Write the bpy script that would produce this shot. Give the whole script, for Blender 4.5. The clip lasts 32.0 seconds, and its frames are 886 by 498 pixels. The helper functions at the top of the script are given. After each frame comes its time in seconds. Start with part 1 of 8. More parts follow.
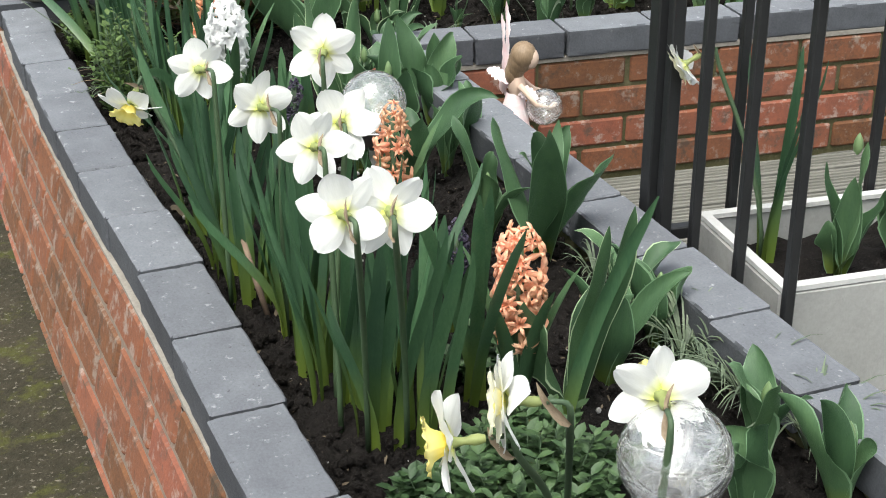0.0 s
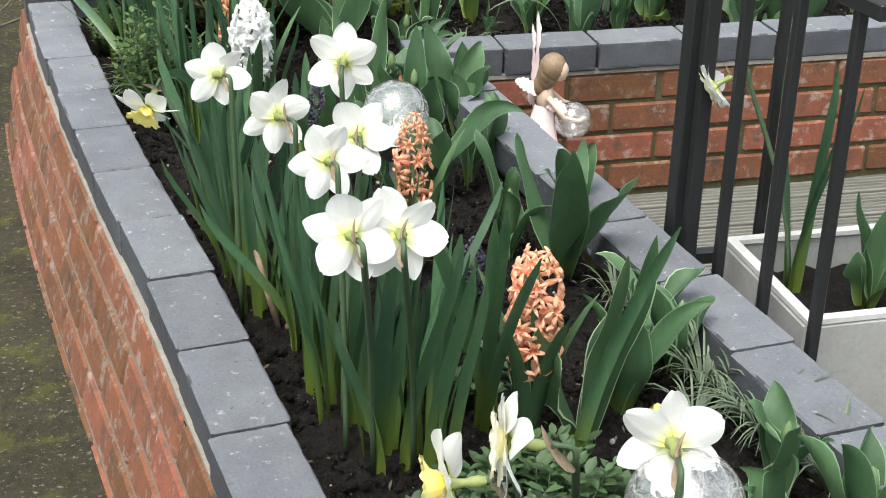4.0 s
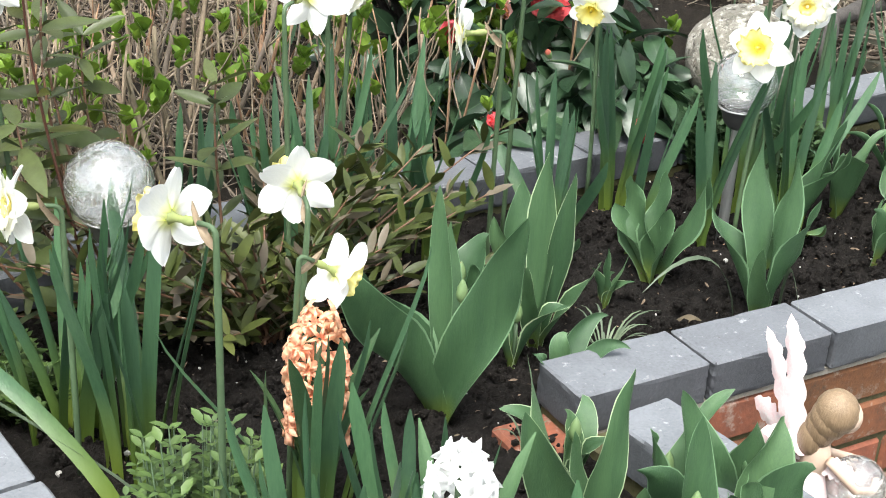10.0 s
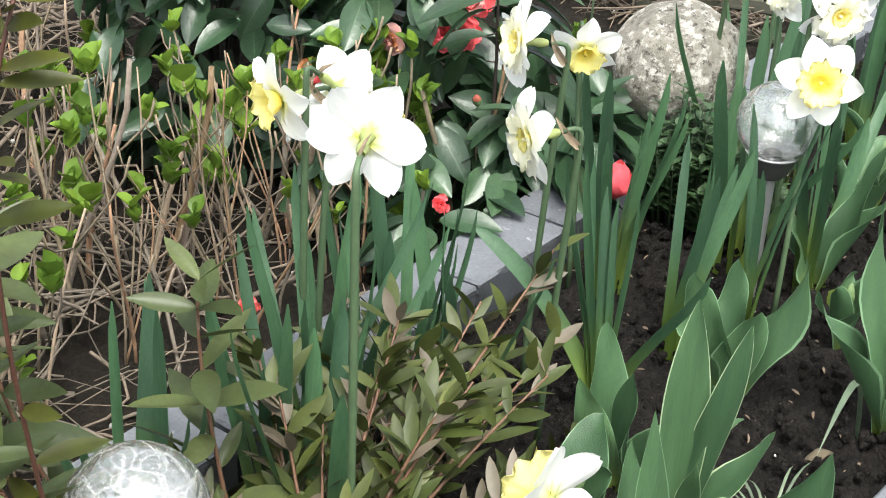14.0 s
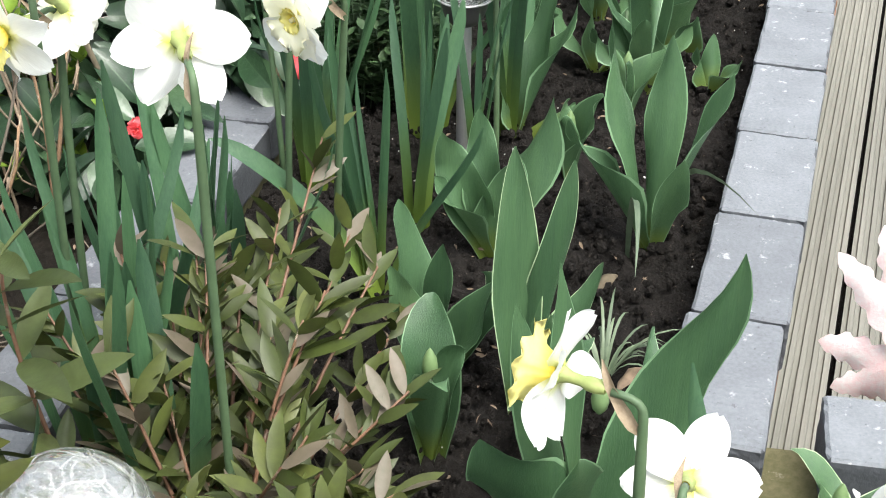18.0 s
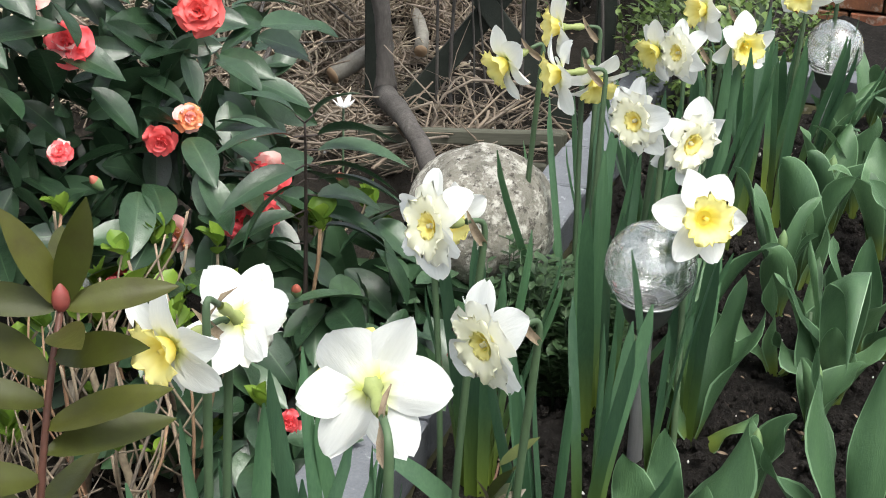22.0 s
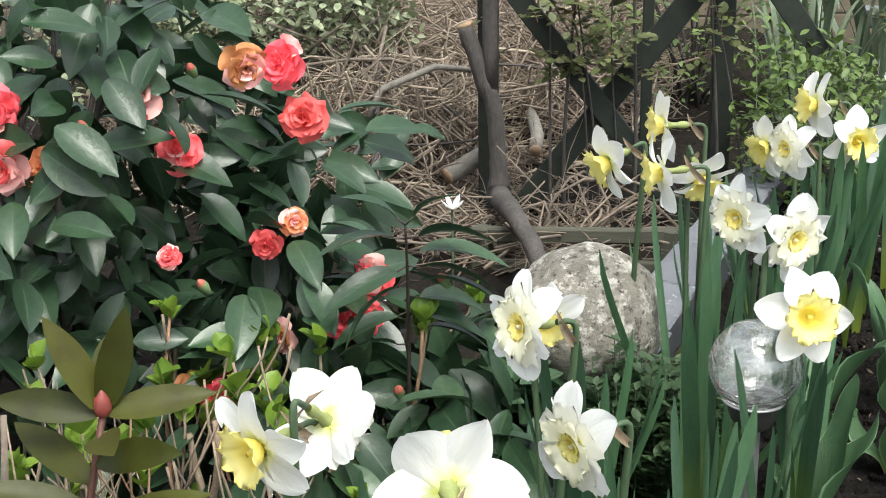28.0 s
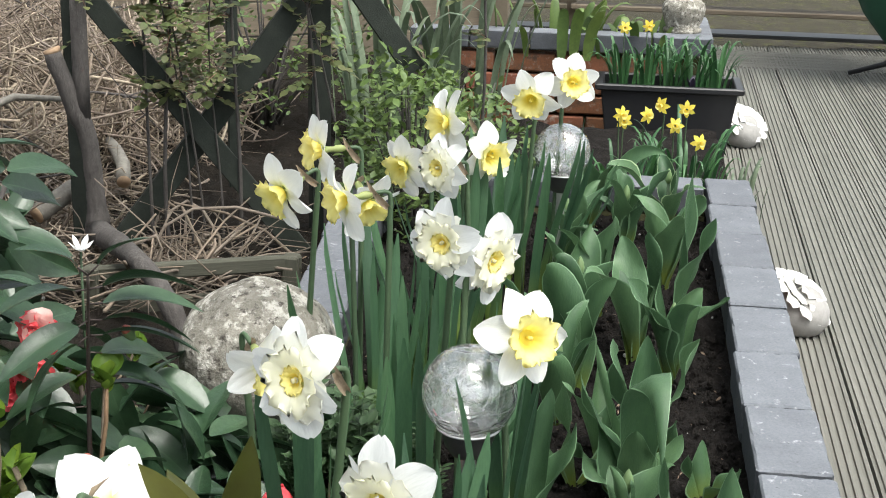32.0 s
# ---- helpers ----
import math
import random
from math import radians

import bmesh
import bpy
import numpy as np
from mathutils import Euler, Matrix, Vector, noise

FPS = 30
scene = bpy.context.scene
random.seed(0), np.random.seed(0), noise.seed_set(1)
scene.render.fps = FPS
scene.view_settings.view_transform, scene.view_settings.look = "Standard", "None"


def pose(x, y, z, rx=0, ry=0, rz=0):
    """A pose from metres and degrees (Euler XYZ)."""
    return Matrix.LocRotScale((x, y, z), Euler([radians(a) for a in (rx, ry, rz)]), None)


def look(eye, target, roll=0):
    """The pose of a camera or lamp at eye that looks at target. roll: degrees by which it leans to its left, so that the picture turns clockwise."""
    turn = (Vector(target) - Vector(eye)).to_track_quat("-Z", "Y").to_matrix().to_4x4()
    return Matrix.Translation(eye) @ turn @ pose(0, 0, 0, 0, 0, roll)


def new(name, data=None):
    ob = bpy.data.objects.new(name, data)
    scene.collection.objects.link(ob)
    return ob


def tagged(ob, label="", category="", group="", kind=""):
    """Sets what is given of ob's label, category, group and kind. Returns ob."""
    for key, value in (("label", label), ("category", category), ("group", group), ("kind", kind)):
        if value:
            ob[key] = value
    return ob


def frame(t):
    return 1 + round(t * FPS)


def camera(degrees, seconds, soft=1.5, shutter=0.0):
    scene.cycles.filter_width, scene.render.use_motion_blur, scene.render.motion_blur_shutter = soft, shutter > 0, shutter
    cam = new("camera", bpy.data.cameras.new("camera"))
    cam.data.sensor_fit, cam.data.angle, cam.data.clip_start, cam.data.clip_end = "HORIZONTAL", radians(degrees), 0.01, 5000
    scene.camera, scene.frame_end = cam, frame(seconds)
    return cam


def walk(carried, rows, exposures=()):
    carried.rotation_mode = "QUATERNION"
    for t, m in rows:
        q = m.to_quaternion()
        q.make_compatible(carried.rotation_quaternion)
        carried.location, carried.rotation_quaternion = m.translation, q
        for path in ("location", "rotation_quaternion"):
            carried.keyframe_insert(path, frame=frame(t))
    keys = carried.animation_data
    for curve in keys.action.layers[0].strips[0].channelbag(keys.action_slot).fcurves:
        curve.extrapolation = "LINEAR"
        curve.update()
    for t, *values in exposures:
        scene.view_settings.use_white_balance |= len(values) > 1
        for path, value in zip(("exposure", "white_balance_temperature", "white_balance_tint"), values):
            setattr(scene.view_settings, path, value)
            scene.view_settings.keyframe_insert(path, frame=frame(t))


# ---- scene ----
cam = camera(34.3, 32.0, soft=1.0)
PATH = [
    (0, (-0.838, -2.981, 0.961), (-0.345, -1.244, 0.101), -0.2),
    (0.5, (-0.84, -2.991, 0.959), (-0.327, -1.26, 0.098), -0.9),
    (1, (-0.809, -2.993, 0.97), (-0.315, -1.261, 0.101), -1.0),
    (1.5, (-0.785, -3.004, 0.965), (-0.307, -1.263, 0.104), -0.6),
    (2, (-0.78, -3.006, 0.962), (-0.31, -1.26, 0.107), -0.4),
    (2.5, (-0.778, -3.011, 0.96), (-0.319, -1.26, 0.109), -0.1),
    (4.5, (-0.836, -2.832, 0.966), (-0.362, -1.09, 0.105), 2.2),
    (5, (-0.914, -2.701, 0.973), (-0.272, -0.995, 0.151), 1.5),
    (5.5, (-0.948, -2.555, 0.966), (-0.316, -0.855, 0.122), 0.2),
    (6, (-0.949, -2.336, 0.968), (-0.346, -0.611, 0.155), 0.0),
    (6.5, (-0.976, -2.21, 0.962), (-0.391, -0.48, 0.147), 1.1),
    (7, (-1.04, -2.071, 0.972), (-0.336, -0.398, 0.131), 1.7),
    (7.5, (-1.093, -1.954, 0.975), (-0.25, -0.35, 0.128), 1.2),
    (8, (-1.101, -1.819, 0.968), (-0.242, -0.247, 0.079), 0.7),
    (8.5, (-1.063, -1.646, 0.969), (-0.209, -0.043, 0.131), 0.7),
    (9, (-1.052, -1.528, 0.961), (-0.213, 0.093, 0.145), 1.1),
    (9.5, (-1.064, -1.427, 0.965), (-0.233, 0.16, 0.078), 2.5),
    (10, (-1.103, -1.264, 0.964), (-0.182, 0.284, 0.094), 3.4),
    (10.5, (-1.123, -1.175, 0.956), (-0.149, 0.336, 0.079), 2.9),
    (11, (-1.122, -1.048, 0.949), (-0.193, 0.454, 0.011), 1.6),
    (11.5, (-1.119, -0.874, 0.962), (-0.215, 0.64, 0.019), 1.4),
    (12, (-1.112, -0.765, 0.968), (-0.182, 0.725, 0.011), 1.7),
    (12.5, (-1.113, -0.689, 0.965), (-0.17, 0.768, -0.028), 1.4),
    (13, (-1.133, -0.551, 0.976), (-0.002, 0.766, -0.017), 2.8),
    (13.5, (-1.16, -0.425, 0.963), (0.122, 0.758, -0.016), 3.7),
    (15.5, (-1.048, -0.051, 0.822), (0.487, 0.861, -0.079), 1.5),
    (16, (-1.084, -0.04, 0.837), (0.508, 0.717, -0.108), 2.4),
    (17, (-1.165, 0.038, 0.836), (0.505, 0.573, -0.125), 0.9),
    (17.5, (-1.189, 0.03, 0.831), (0.471, 0.49, -0.185), 0.5),
    (18, (-1.195, -0.003, 0.839), (0.443, 0.476, -0.203), 0.2),
    (18.5, (-1.211, -0.036, 0.837), (0.39, 0.531, -0.219), 0.8),
    (19, (-1.201, -0.032, 0.843), (0.41, 0.57, -0.178), 1.4),
    (19.5, (-1.158, 0.036, 0.85), (0.483, 0.618, -0.133), 2.8),
    (20, (-1.138, 0.093, 0.865), (0.56, 0.635, -0.043), 2.9),
    (20.5, (-1.126, 0.119, 0.858), (0.597, 0.596, -0.039), 1.8),
    (21, (-1.092, 0.129, 0.861), (0.614, 0.67, -0.031), 1.0),
    (21.5, (-1.062, 0.126, 0.86), (0.648, 0.758, 0.037), 1.3),
    (22, (-1.061, 0.115, 0.859), (0.658, 0.794, 0.095), 1.6),
    (22.5, (-1.06, 0.114, 0.858), (0.66, 0.816, 0.118), 1.6),
    (23, (-1.062, 0.108, 0.858), (0.657, 0.819, 0.125), 1.5),
    (23.5, (-1.061, 0.093, 0.853), (0.648, 0.85, 0.141), 0.6),
    (24, (-1.056, 0.085, 0.86), (0.649, 0.875, 0.177), -0.1),
    (24.5, (-1.055, 0.087, 0.858), (0.657, 0.885, 0.2), -0.3),
    (25, (-1.058, 0.09, 0.86), (0.653, 0.904, 0.22), -0.8),
    (25.5, (-1.059, 0.089, 0.859), (0.636, 0.946, 0.231), -1.3),
    (27.5, (-1.046, 0.076, 0.858), (0.64, 0.946, 0.227), -0.8),
    (28, (-1.048, 0.081, 0.863), (0.639, 0.946, 0.226), -0.9),
    (28.5, (-1.036, 0.12, 0.875), (0.659, 0.951, 0.216), 0.2),
    (29, (-1.029, 0.144, 0.882), (0.677, 0.951, 0.22), 0.7),
    (29.5, (-1.027, 0.158, 0.882), (0.687, 0.947, 0.221), 0.9),
    (30, (-1.031, 0.187, 0.887), (0.706, 0.925, 0.224), 1.1),
    (30.5, (-1.016, 0.226, 0.885), (0.76, 0.863, 0.224), 1.5),
    (31, (-1.017, 0.255, 0.883), (0.811, 0.742, 0.233), 2.3),
    (31.5, (-1.021, 0.279, 0.875), (0.849, 0.608, 0.248), 2.3),
    (32, (-1.013, 0.316, 0.847), (0.879, 0.543, 0.239), 1.3),
]
walk(cam, [(t, look(eye, target, roll)) for t, eye, target, roll in PATH],
     exposures=[(0.0, 1.11, 6500, 6), (6.0, 1.17, 6500, 6), (8.0, 1.24, 6500, 6), (9.0, 1.66, 6500, 6), (11.0, 1.60, 6500, 6), (12.0, 1.50, 6500, 6), (13.0, 1.60, 6500, 6), (17.0, 1.70, 6500, 6), (19.0, 1.68, 6500, 6), (20.0, 1.64, 6500, 6), (22.0, 1.24, 6500, 6), (24.0, 1.11, 6500, 6), (28.0, 1.23, 6500, 6), (30.0, 1.34, 6500, 6), (31.0, 1.40, 6500, 6), (32.0, 1.25, 6500, 6)])

# ---- daylight: a bright overcast spring sky ----
world = bpy.data.worlds.new("sky")
scene.world = world
world.use_nodes = True
wn, wl = world.node_tree.nodes, world.node_tree.links
wn.clear()
sky = wn.new("ShaderNodeTexSky")
sky.sky_type = 'NISHITA'
sky.sun_disc = False
sky.sun_elevation, sky.sun_rotation = radians(65), radians(220)
sky.air_density, sky.dust_density, sky.ozone_density = 1.0, 4.0, 1.0
hue = wn.new("ShaderNodeHueSaturation")
hue.inputs["Saturation"].default_value = 0.35
bg = wn.new("ShaderNodeBackground")
bg.inputs["Strength"].default_value = 0.15
wout = wn.new("ShaderNodeOutputWorld")
wl.new(sky.outputs[0], hue.inputs["Color"])
wl.new(hue.outputs[0], bg.inputs["Color"])
wl.new(bg.outputs[0], wout.inputs["Surface"])

sun_data = bpy.data.lights.new("sun", 'SUN')
sun_data.energy, sun_data.angle, sun_data.color = 1.5, radians(30), (1.0, 0.97, 0.92)
sun = new("sun", sun_data)
# a veiled sun high over the lawn side of the beds
sun.matrix_world = look((math.sin(radians(220)) * 5, math.cos(radians(220)) * 5, 5 * math.tan(radians(65))), (0, 0, 0))


# ---- materials ----
def spots(n, k, shift, col, speck):
    """Irregular flecks of another colour over col."""
    tex = n.new("ShaderNodeTexNoise")
    tex.inputs["Scale"].default_value, tex.inputs["Detail"].default_value = speck[1], 6.0
    tex.inputs["Roughness"].default_value = 0.7
    k.new(shift.outputs[0], tex.inputs["Vector"])
    sr = n.new("ShaderNodeValToRGB")
    sr.color_ramp.elements[0].position, sr.color_ramp.elements[1].position = speck[2], speck[2] + 0.10
    k.new(tex.outputs["Fac"], sr.inputs["Fac"])
    mx = n.new("ShaderNodeMix")
    mx.data_type = 'RGBA'
    mx.inputs["B"].default_value = (*speck[0], 1)
    k.new(sr.outputs["Color"], mx.inputs["Factor"])
    k.new(col, mx.inputs["A"])
    return mx.outputs["Result"]


def material(name, color, other=None, rough=0.6, scale=12.0, fine=90.0, bump=0.15, spread=0.25, metal=0.0, spec=0.5,
             per=0.0, sheer=0.0, coat=0.0, speck=None, stretch=None, distance=0.004, base=None, speck2=None):
    """Two scales of colour variation and a fine relief. per: brightness varies from object to object."""
    m = bpy.data.materials.new(name)
    m.use_nodes = True
    n, k = m.node_tree.nodes, m.node_tree.links
    b = n["Principled BSDF"]
    other = other or tuple(c * (1 - spread) for c in color)
    tc = n.new("ShaderNodeTexCoord")
    src = tc.outputs["Object"]
    if stretch:
        mp = n.new("ShaderNodeMapping")
        mp.inputs["Scale"].default_value = stretch
        k.new(src, mp.inputs["Vector"])
        src = mp.outputs["Vector"]
    info = n.new("ShaderNodeObjectInfo")
    shift = n.new("ShaderNodeVectorMath")
    shift.operation = 'ADD'
    k.new(src, shift.inputs[0])
    k.new(info.outputs["Location"], shift.inputs[1])
    big, small = n.new("ShaderNodeTexNoise"), n.new("ShaderNodeTexNoise")
    for tex, s, d in ((big, scale, 4.0), (small, fine, 6.0)):
        tex.inputs["Scale"].default_value = s
        tex.inputs["Detail"].default_value = d
        tex.inputs["Roughness"].default_value = 0.62
        k.new(shift.outputs[0], tex.inputs["Vector"])
    ramp = n.new("ShaderNodeValToRGB")
    ramp.color_ramp.elements[0].position, ramp.color_ramp.elements[1].position = 0.32, 0.68
    ramp.color_ramp.elements[0].color, ramp.color_ramp.elements[1].color = (*other, 1), (*color, 1)
    mixf = n.new("ShaderNodeMath")
    mixf.operation = 'MULTIPLY_ADD'
    mixf.inputs[1].default_value, mixf.inputs[2].default_value = 0.45, 0.0
    k.new(small.outputs["Fac"], mixf.inputs[0])
    addf = n.new("ShaderNodeMath")
    addf.operation = 'MULTIPLY_ADD'
    addf.inputs[1].default_value = 0.55
    k.new(big.outputs["Fac"], addf.inputs[0])
    k.new(mixf.outputs[0], addf.inputs[2])
    k.new(addf.outputs[0], ramp.inputs["Fac"])
    col = ramp.outputs["Color"]
    if speck:
        col = spots(n, k, shift, col, speck)
    if speck2:
        col = spots(n, k, shift, col, speck2)
    if base:
        sp = n.new("ShaderNodeSeparateXYZ")
        k.new(tc.outputs["Object"], sp.inputs[0])
        zr = n.new("ShaderNodeMapRange")
        zr.inputs["From Min"].default_value, zr.inputs["From Max"].default_value = base[3] if len(base) > 3 else 0.02, base[1]
        k.new(sp.outputs[base[2] if len(base) > 2 else "Z"], zr.inputs["Value"])
        mb = n.new("ShaderNodeMix")
        mb.data_type = 'RGBA'
        mb.inputs["A"].default_value = (*base[0], 1)
        k.new(zr.outputs[0], mb.inputs["Factor"])
        k.new(col, mb.inputs["B"])
        col = mb.outputs["Result"]
    if per:
        hs = n.new("ShaderNodeHueSaturation")
        mr = n.new("ShaderNodeMapRange")
        mr.inputs["To Min"].default_value, mr.inputs["To Max"].default_value = 1 - per, 1 + per
        k.new(info.outputs["Random"], mr.inputs["Value"])
        k.new(mr.outputs[0], hs.inputs["Value"])
        hr = n.new("ShaderNodeMapRange")
        hr.inputs["To Min"].default_value, hr.inputs["To Max"].default_value = 0.5 + per * 0.04, 0.5 - per * 0.04
        k.new(info.outputs["Random"], hr.inputs["Value"])
        k.new(hr.outputs[0], hs.inputs["Hue"])
        k.new(col, hs.inputs["Color"])
        col = hs.outputs["Color"]
    k.new(col, b.inputs["Base Color"])
    b.inputs["Roughness"].default_value, b.inputs["Metallic"].default_value = rough, metal
    b.inputs["Specular IOR Level"].default_value = spec
    b.inputs["Coat Weight"].default_value = coat
    if bump:
        bp = n.new("ShaderNodeBump")
        bp.inputs["Strength"].default_value, bp.inputs["Distance"].default_value = bump, distance
        k.new(addf.outputs[0], bp.inputs["Height"])
        k.new(bp.outputs[0], b.inputs["Normal"])
    if sheer:
        tr = n.new("ShaderNodeBsdfTranslucent")
        ms = n.new("ShaderNodeMixShader")
        ms.inputs["Fac"].default_value = sheer
        k.new(col, tr.inputs["Color"])
        k.new(b.outputs[0], ms.inputs[1])
        k.new(tr.outputs[0], ms.inputs[2])
        k.new(ms.outputs[0], n["Material Output"].inputs["Surface"])
    return m


def glass_material(name, crackle):
    m = bpy.data.materials.new(name)
    m.use_nodes = True
    n, k = m.node_tree.nodes, m.node_tree.links
    b = n["Principled BSDF"]
    b.inputs["Base Color"].default_value = (0.97, 0.98, 0.98, 1)
    b.inputs["Transmission Weight"].default_value = 1.0
    b.inputs["Roughness"].default_value = 0.015
    b.inputs["IOR"].default_value = 1.45
    tc = n.new("ShaderNodeTexCoord")
    flat = n.new("ShaderNodeMapping")
    flat.inputs["Scale"].default_value = (0.8, 0.8, 1.7)
    k.new(tc.outputs["Object"], flat.inputs["Vector"])
    warp = n.new("ShaderNodeTexNoise")
    warp.inputs["Scale"].default_value = crackle * 0.7
    add = n.new("ShaderNodeVectorMath")
    add.operation = 'MULTIPLY_ADD'
    add.inputs[1].default_value = (0.012, 0.012, 0.012)
    k.new(flat.outputs["Vector"], warp.inputs["Vector"])
    k.new(warp.outputs["Color"], add.inputs[0])
    k.new(flat.outputs["Vector"], add.inputs[2])
    v = n.new("ShaderNodeTexVoronoi")
    v.feature = 'DISTANCE_TO_EDGE'
    v.inputs["Scale"].default_value = crackle
    k.new(add.outputs[0], v.inputs["Vector"])
    r = n.new("ShaderNodeValToRGB")
    r.color_ramp.elements[0].position, r.color_ramp.elements[1].position = 0.0, 0.16
    k.new(v.outputs["Distance"], r.inputs["Fac"])
    bp = n.new("ShaderNodeBump")
    bp.inputs["Strength"].default_value, bp.inputs["Distance"].default_value = 0.30, 0.0022
    k.new(r.outputs["Color"], bp.inputs["Height"])
    k.new(bp.outputs[0], b.inputs["Normal"])
    # the fractures themselves are white and scatter light
    fr = n.new("ShaderNodeValToRGB")
    fr.color_ramp.elements[0].position, fr.color_ramp.elements[1].position = 0.0, 0.03
    fr.color_ramp.elements[0].color, fr.color_ramp.elements[1].color = (0.30, 0.30, 0.30, 1), (0.025, 0.025, 0.025, 1)
    k.new(v.outputs["Distance"], fr.inputs["Fac"])
    df = n.new("ShaderNodeBsdfDiffuse")
    df.inputs["Color"].default_value = (0.85, 0.86, 0.86, 1)
    ms = n.new("ShaderNodeMixShader")
    k.new(fr.outputs["Color"], ms.inputs["Fac"])
    k.new(b.outputs[0], ms.inputs[1])
    k.new(df.outputs[0], ms.inputs[2])
    # a bright sheen of the sky on the blown glass
    gl = n.new("ShaderNodeBsdfGlossy")
    gl.inputs["Roughness"].default_value = 0.12
    mg = n.new("ShaderNodeMixShader")
    mg.inputs["Fac"].default_value = 0.10
    k.new(ms.outputs[0], mg.inputs[1])
    k.new(gl.outputs[0], mg.inputs[2])
    k.new(mg.outputs[0], n["Material Output"].inputs["Surface"])
    return m


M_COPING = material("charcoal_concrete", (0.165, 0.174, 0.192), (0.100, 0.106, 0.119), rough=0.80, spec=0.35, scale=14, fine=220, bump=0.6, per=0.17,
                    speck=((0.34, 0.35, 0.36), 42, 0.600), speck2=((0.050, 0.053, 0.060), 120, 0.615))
# darker copy of the coping colour: shade on the sides is painted in
M_COPING_SIDE = material("shaded_charcoal_concrete", (0.082, 0.087, 0.098), (0.046, 0.049, 0.056), rough=0.78, spec=0.35, scale=14, fine=200, bump=0.6, per=0.17,
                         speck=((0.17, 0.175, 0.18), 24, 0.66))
M_BRICK = material("red_brick", (0.232, 0.090, 0.045), (0.115, 0.053, 0.034), rough=0.92, spec=0.25, scale=16, fine=130, bump=0.9, per=0.28,
                   speck=((0.25, 0.19, 0.155), 26, 0.54), speck2=((0.085, 0.056, 0.040), 14, 0.55))
M_BROWN_MORTAR = material("brown_mortar", (0.235, 0.185, 0.145), (0.135, 0.098, 0.072), rough=0.95, scale=18, fine=160, bump=0.8, speck=((0.30, 0.26, 0.22), 30, 0.64))
M_MORTAR = material("mossy_mortar", (0.115, 0.105, 0.060), (0.045, 0.044, 0.014), rough=0.95, spec=0.2, scale=9, fine=140, bump=0.8, speck=((0.26, 0.24, 0.20), 22, 0.62))
M_PALE_MORTAR = material("pale_mortar", (0.30, 0.275, 0.24), (0.17, 0.155, 0.13), rough=0.95, scale=20, fine=180, bump=0.8)
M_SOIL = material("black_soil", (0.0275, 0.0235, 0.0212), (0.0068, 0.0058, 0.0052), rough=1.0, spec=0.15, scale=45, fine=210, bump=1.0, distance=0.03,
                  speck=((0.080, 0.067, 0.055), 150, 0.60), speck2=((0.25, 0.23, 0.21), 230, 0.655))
M_MOSS = material("mossy_ground", (0.052, 0.044, 0.029), (0.018, 0.017, 0.010), rough=0.95, spec=0.2, scale=7, fine=60, bump=0.9, distance=0.015,
                  speck=((0.056, 0.058, 0.016), 11, 0.53), speck2=((0.19, 0.175, 0.145), 85, 0.575))
M_MOULD = material("leafy_debris", (0.023, 0.0185, 0.014), (0.006, 0.005, 0.004), rough=0.95, spec=0.15, scale=22, fine=130, bump=1.0, distance=0.02, speck=((0.10, 0.085, 0.07), 80, 0.64))
M_DECK = material("weathered_deck", (0.190, 0.185, 0.162), (0.098, 0.097, 0.082), rough=0.85, scale=3, fine=40, bump=0.35, per=0.12, stretch=(0.25, 6, 6))
M_DAFF_LEAF = material("daffodil_leaf", (0.072, 0.148, 0.070), (0.036, 0.088, 0.046), rough=0.42, scale=8, fine=90, bump=0.3, per=0.32, sheer=0.27, stretch=(4, 4, 0.3), base=((0.135, 0.195, 0.030), 0.15))
M_STEM = material("flower_stem", (0.070, 0.118, 0.056), (0.048, 0.082, 0.040), rough=0.6, scale=12, per=0.2, sheer=0.1)
M_PETAL = material("white_petal", (0.80, 0.805, 0.79), (0.69, 0.70, 0.68), rough=0.6, scale=20, fine=90, bump=0.3, sheer=0.30, stretch=(7, 1, 1), base=((0.62, 0.66, 0.14), 0.017, "Y", 0.004))
M_CREAM = material("white_frill", (0.86, 0.855, 0.80), (0.84, 0.83, 0.70), rough=0.6, scale=30, sheer=0.4, base=((0.90, 0.84, 0.40), 0.009, "Z", 0.002))
M_YELLOW = material("yellow_corona", (0.92, 0.84, 0.36), (0.91, 0.82, 0.26), rough=0.6, scale=60, sheer=0.40, per=0.10, base=((0.92, 0.74, 0.10), 0.016, "Z", 0.0))
M_GREEN_YELLOW = material("perianth_tube", (0.36, 0.40, 0.15), (0.22, 0.27, 0.09), rough=0.55, scale=60, sheer=0.25)
M_SPATHE = material("papery_spathe", (0.36, 0.285, 0.200), (0.19, 0.135, 0.085), rough=0.8, scale=90, fine=200, sheer=0.25, bump=0.6)
M_TULIP = material("tulip_leaf", (0.084, 0.162, 0.070), (0.050, 0.106, 0.051), rough=0.46, scale=7, fine=90, bump=0.45, per=0.30, sheer=0.22, stretch=(9, 9, 0.5), base=((0.125, 0.175, 0.032), 0.055))
M_RIM = material("leaf_rim", (0.21, 0.33, 0.19), (0.14, 0.25, 0.13), rough=0.42, scale=20, sheer=0.2)
M_EDGE = material("pale_leaf_edge", (0.52, 0.62, 0.40), (0.40, 0.52, 0.30), rough=0.45, scale=30, sheer=0.2)
M_BUD = material("tulip_bud", (0.20, 0.29, 0.13), (0.13, 0.21, 0.085), rough=0.5, scale=30, sheer=0.15)
M_STEEL = material("brushed_steel", (0.55, 0.55, 0.55), (0.42, 0.42, 0.42), rough=0.42, scale=30, metal=0.8, stretch=(8, 8, 0.4), bump=0.05)
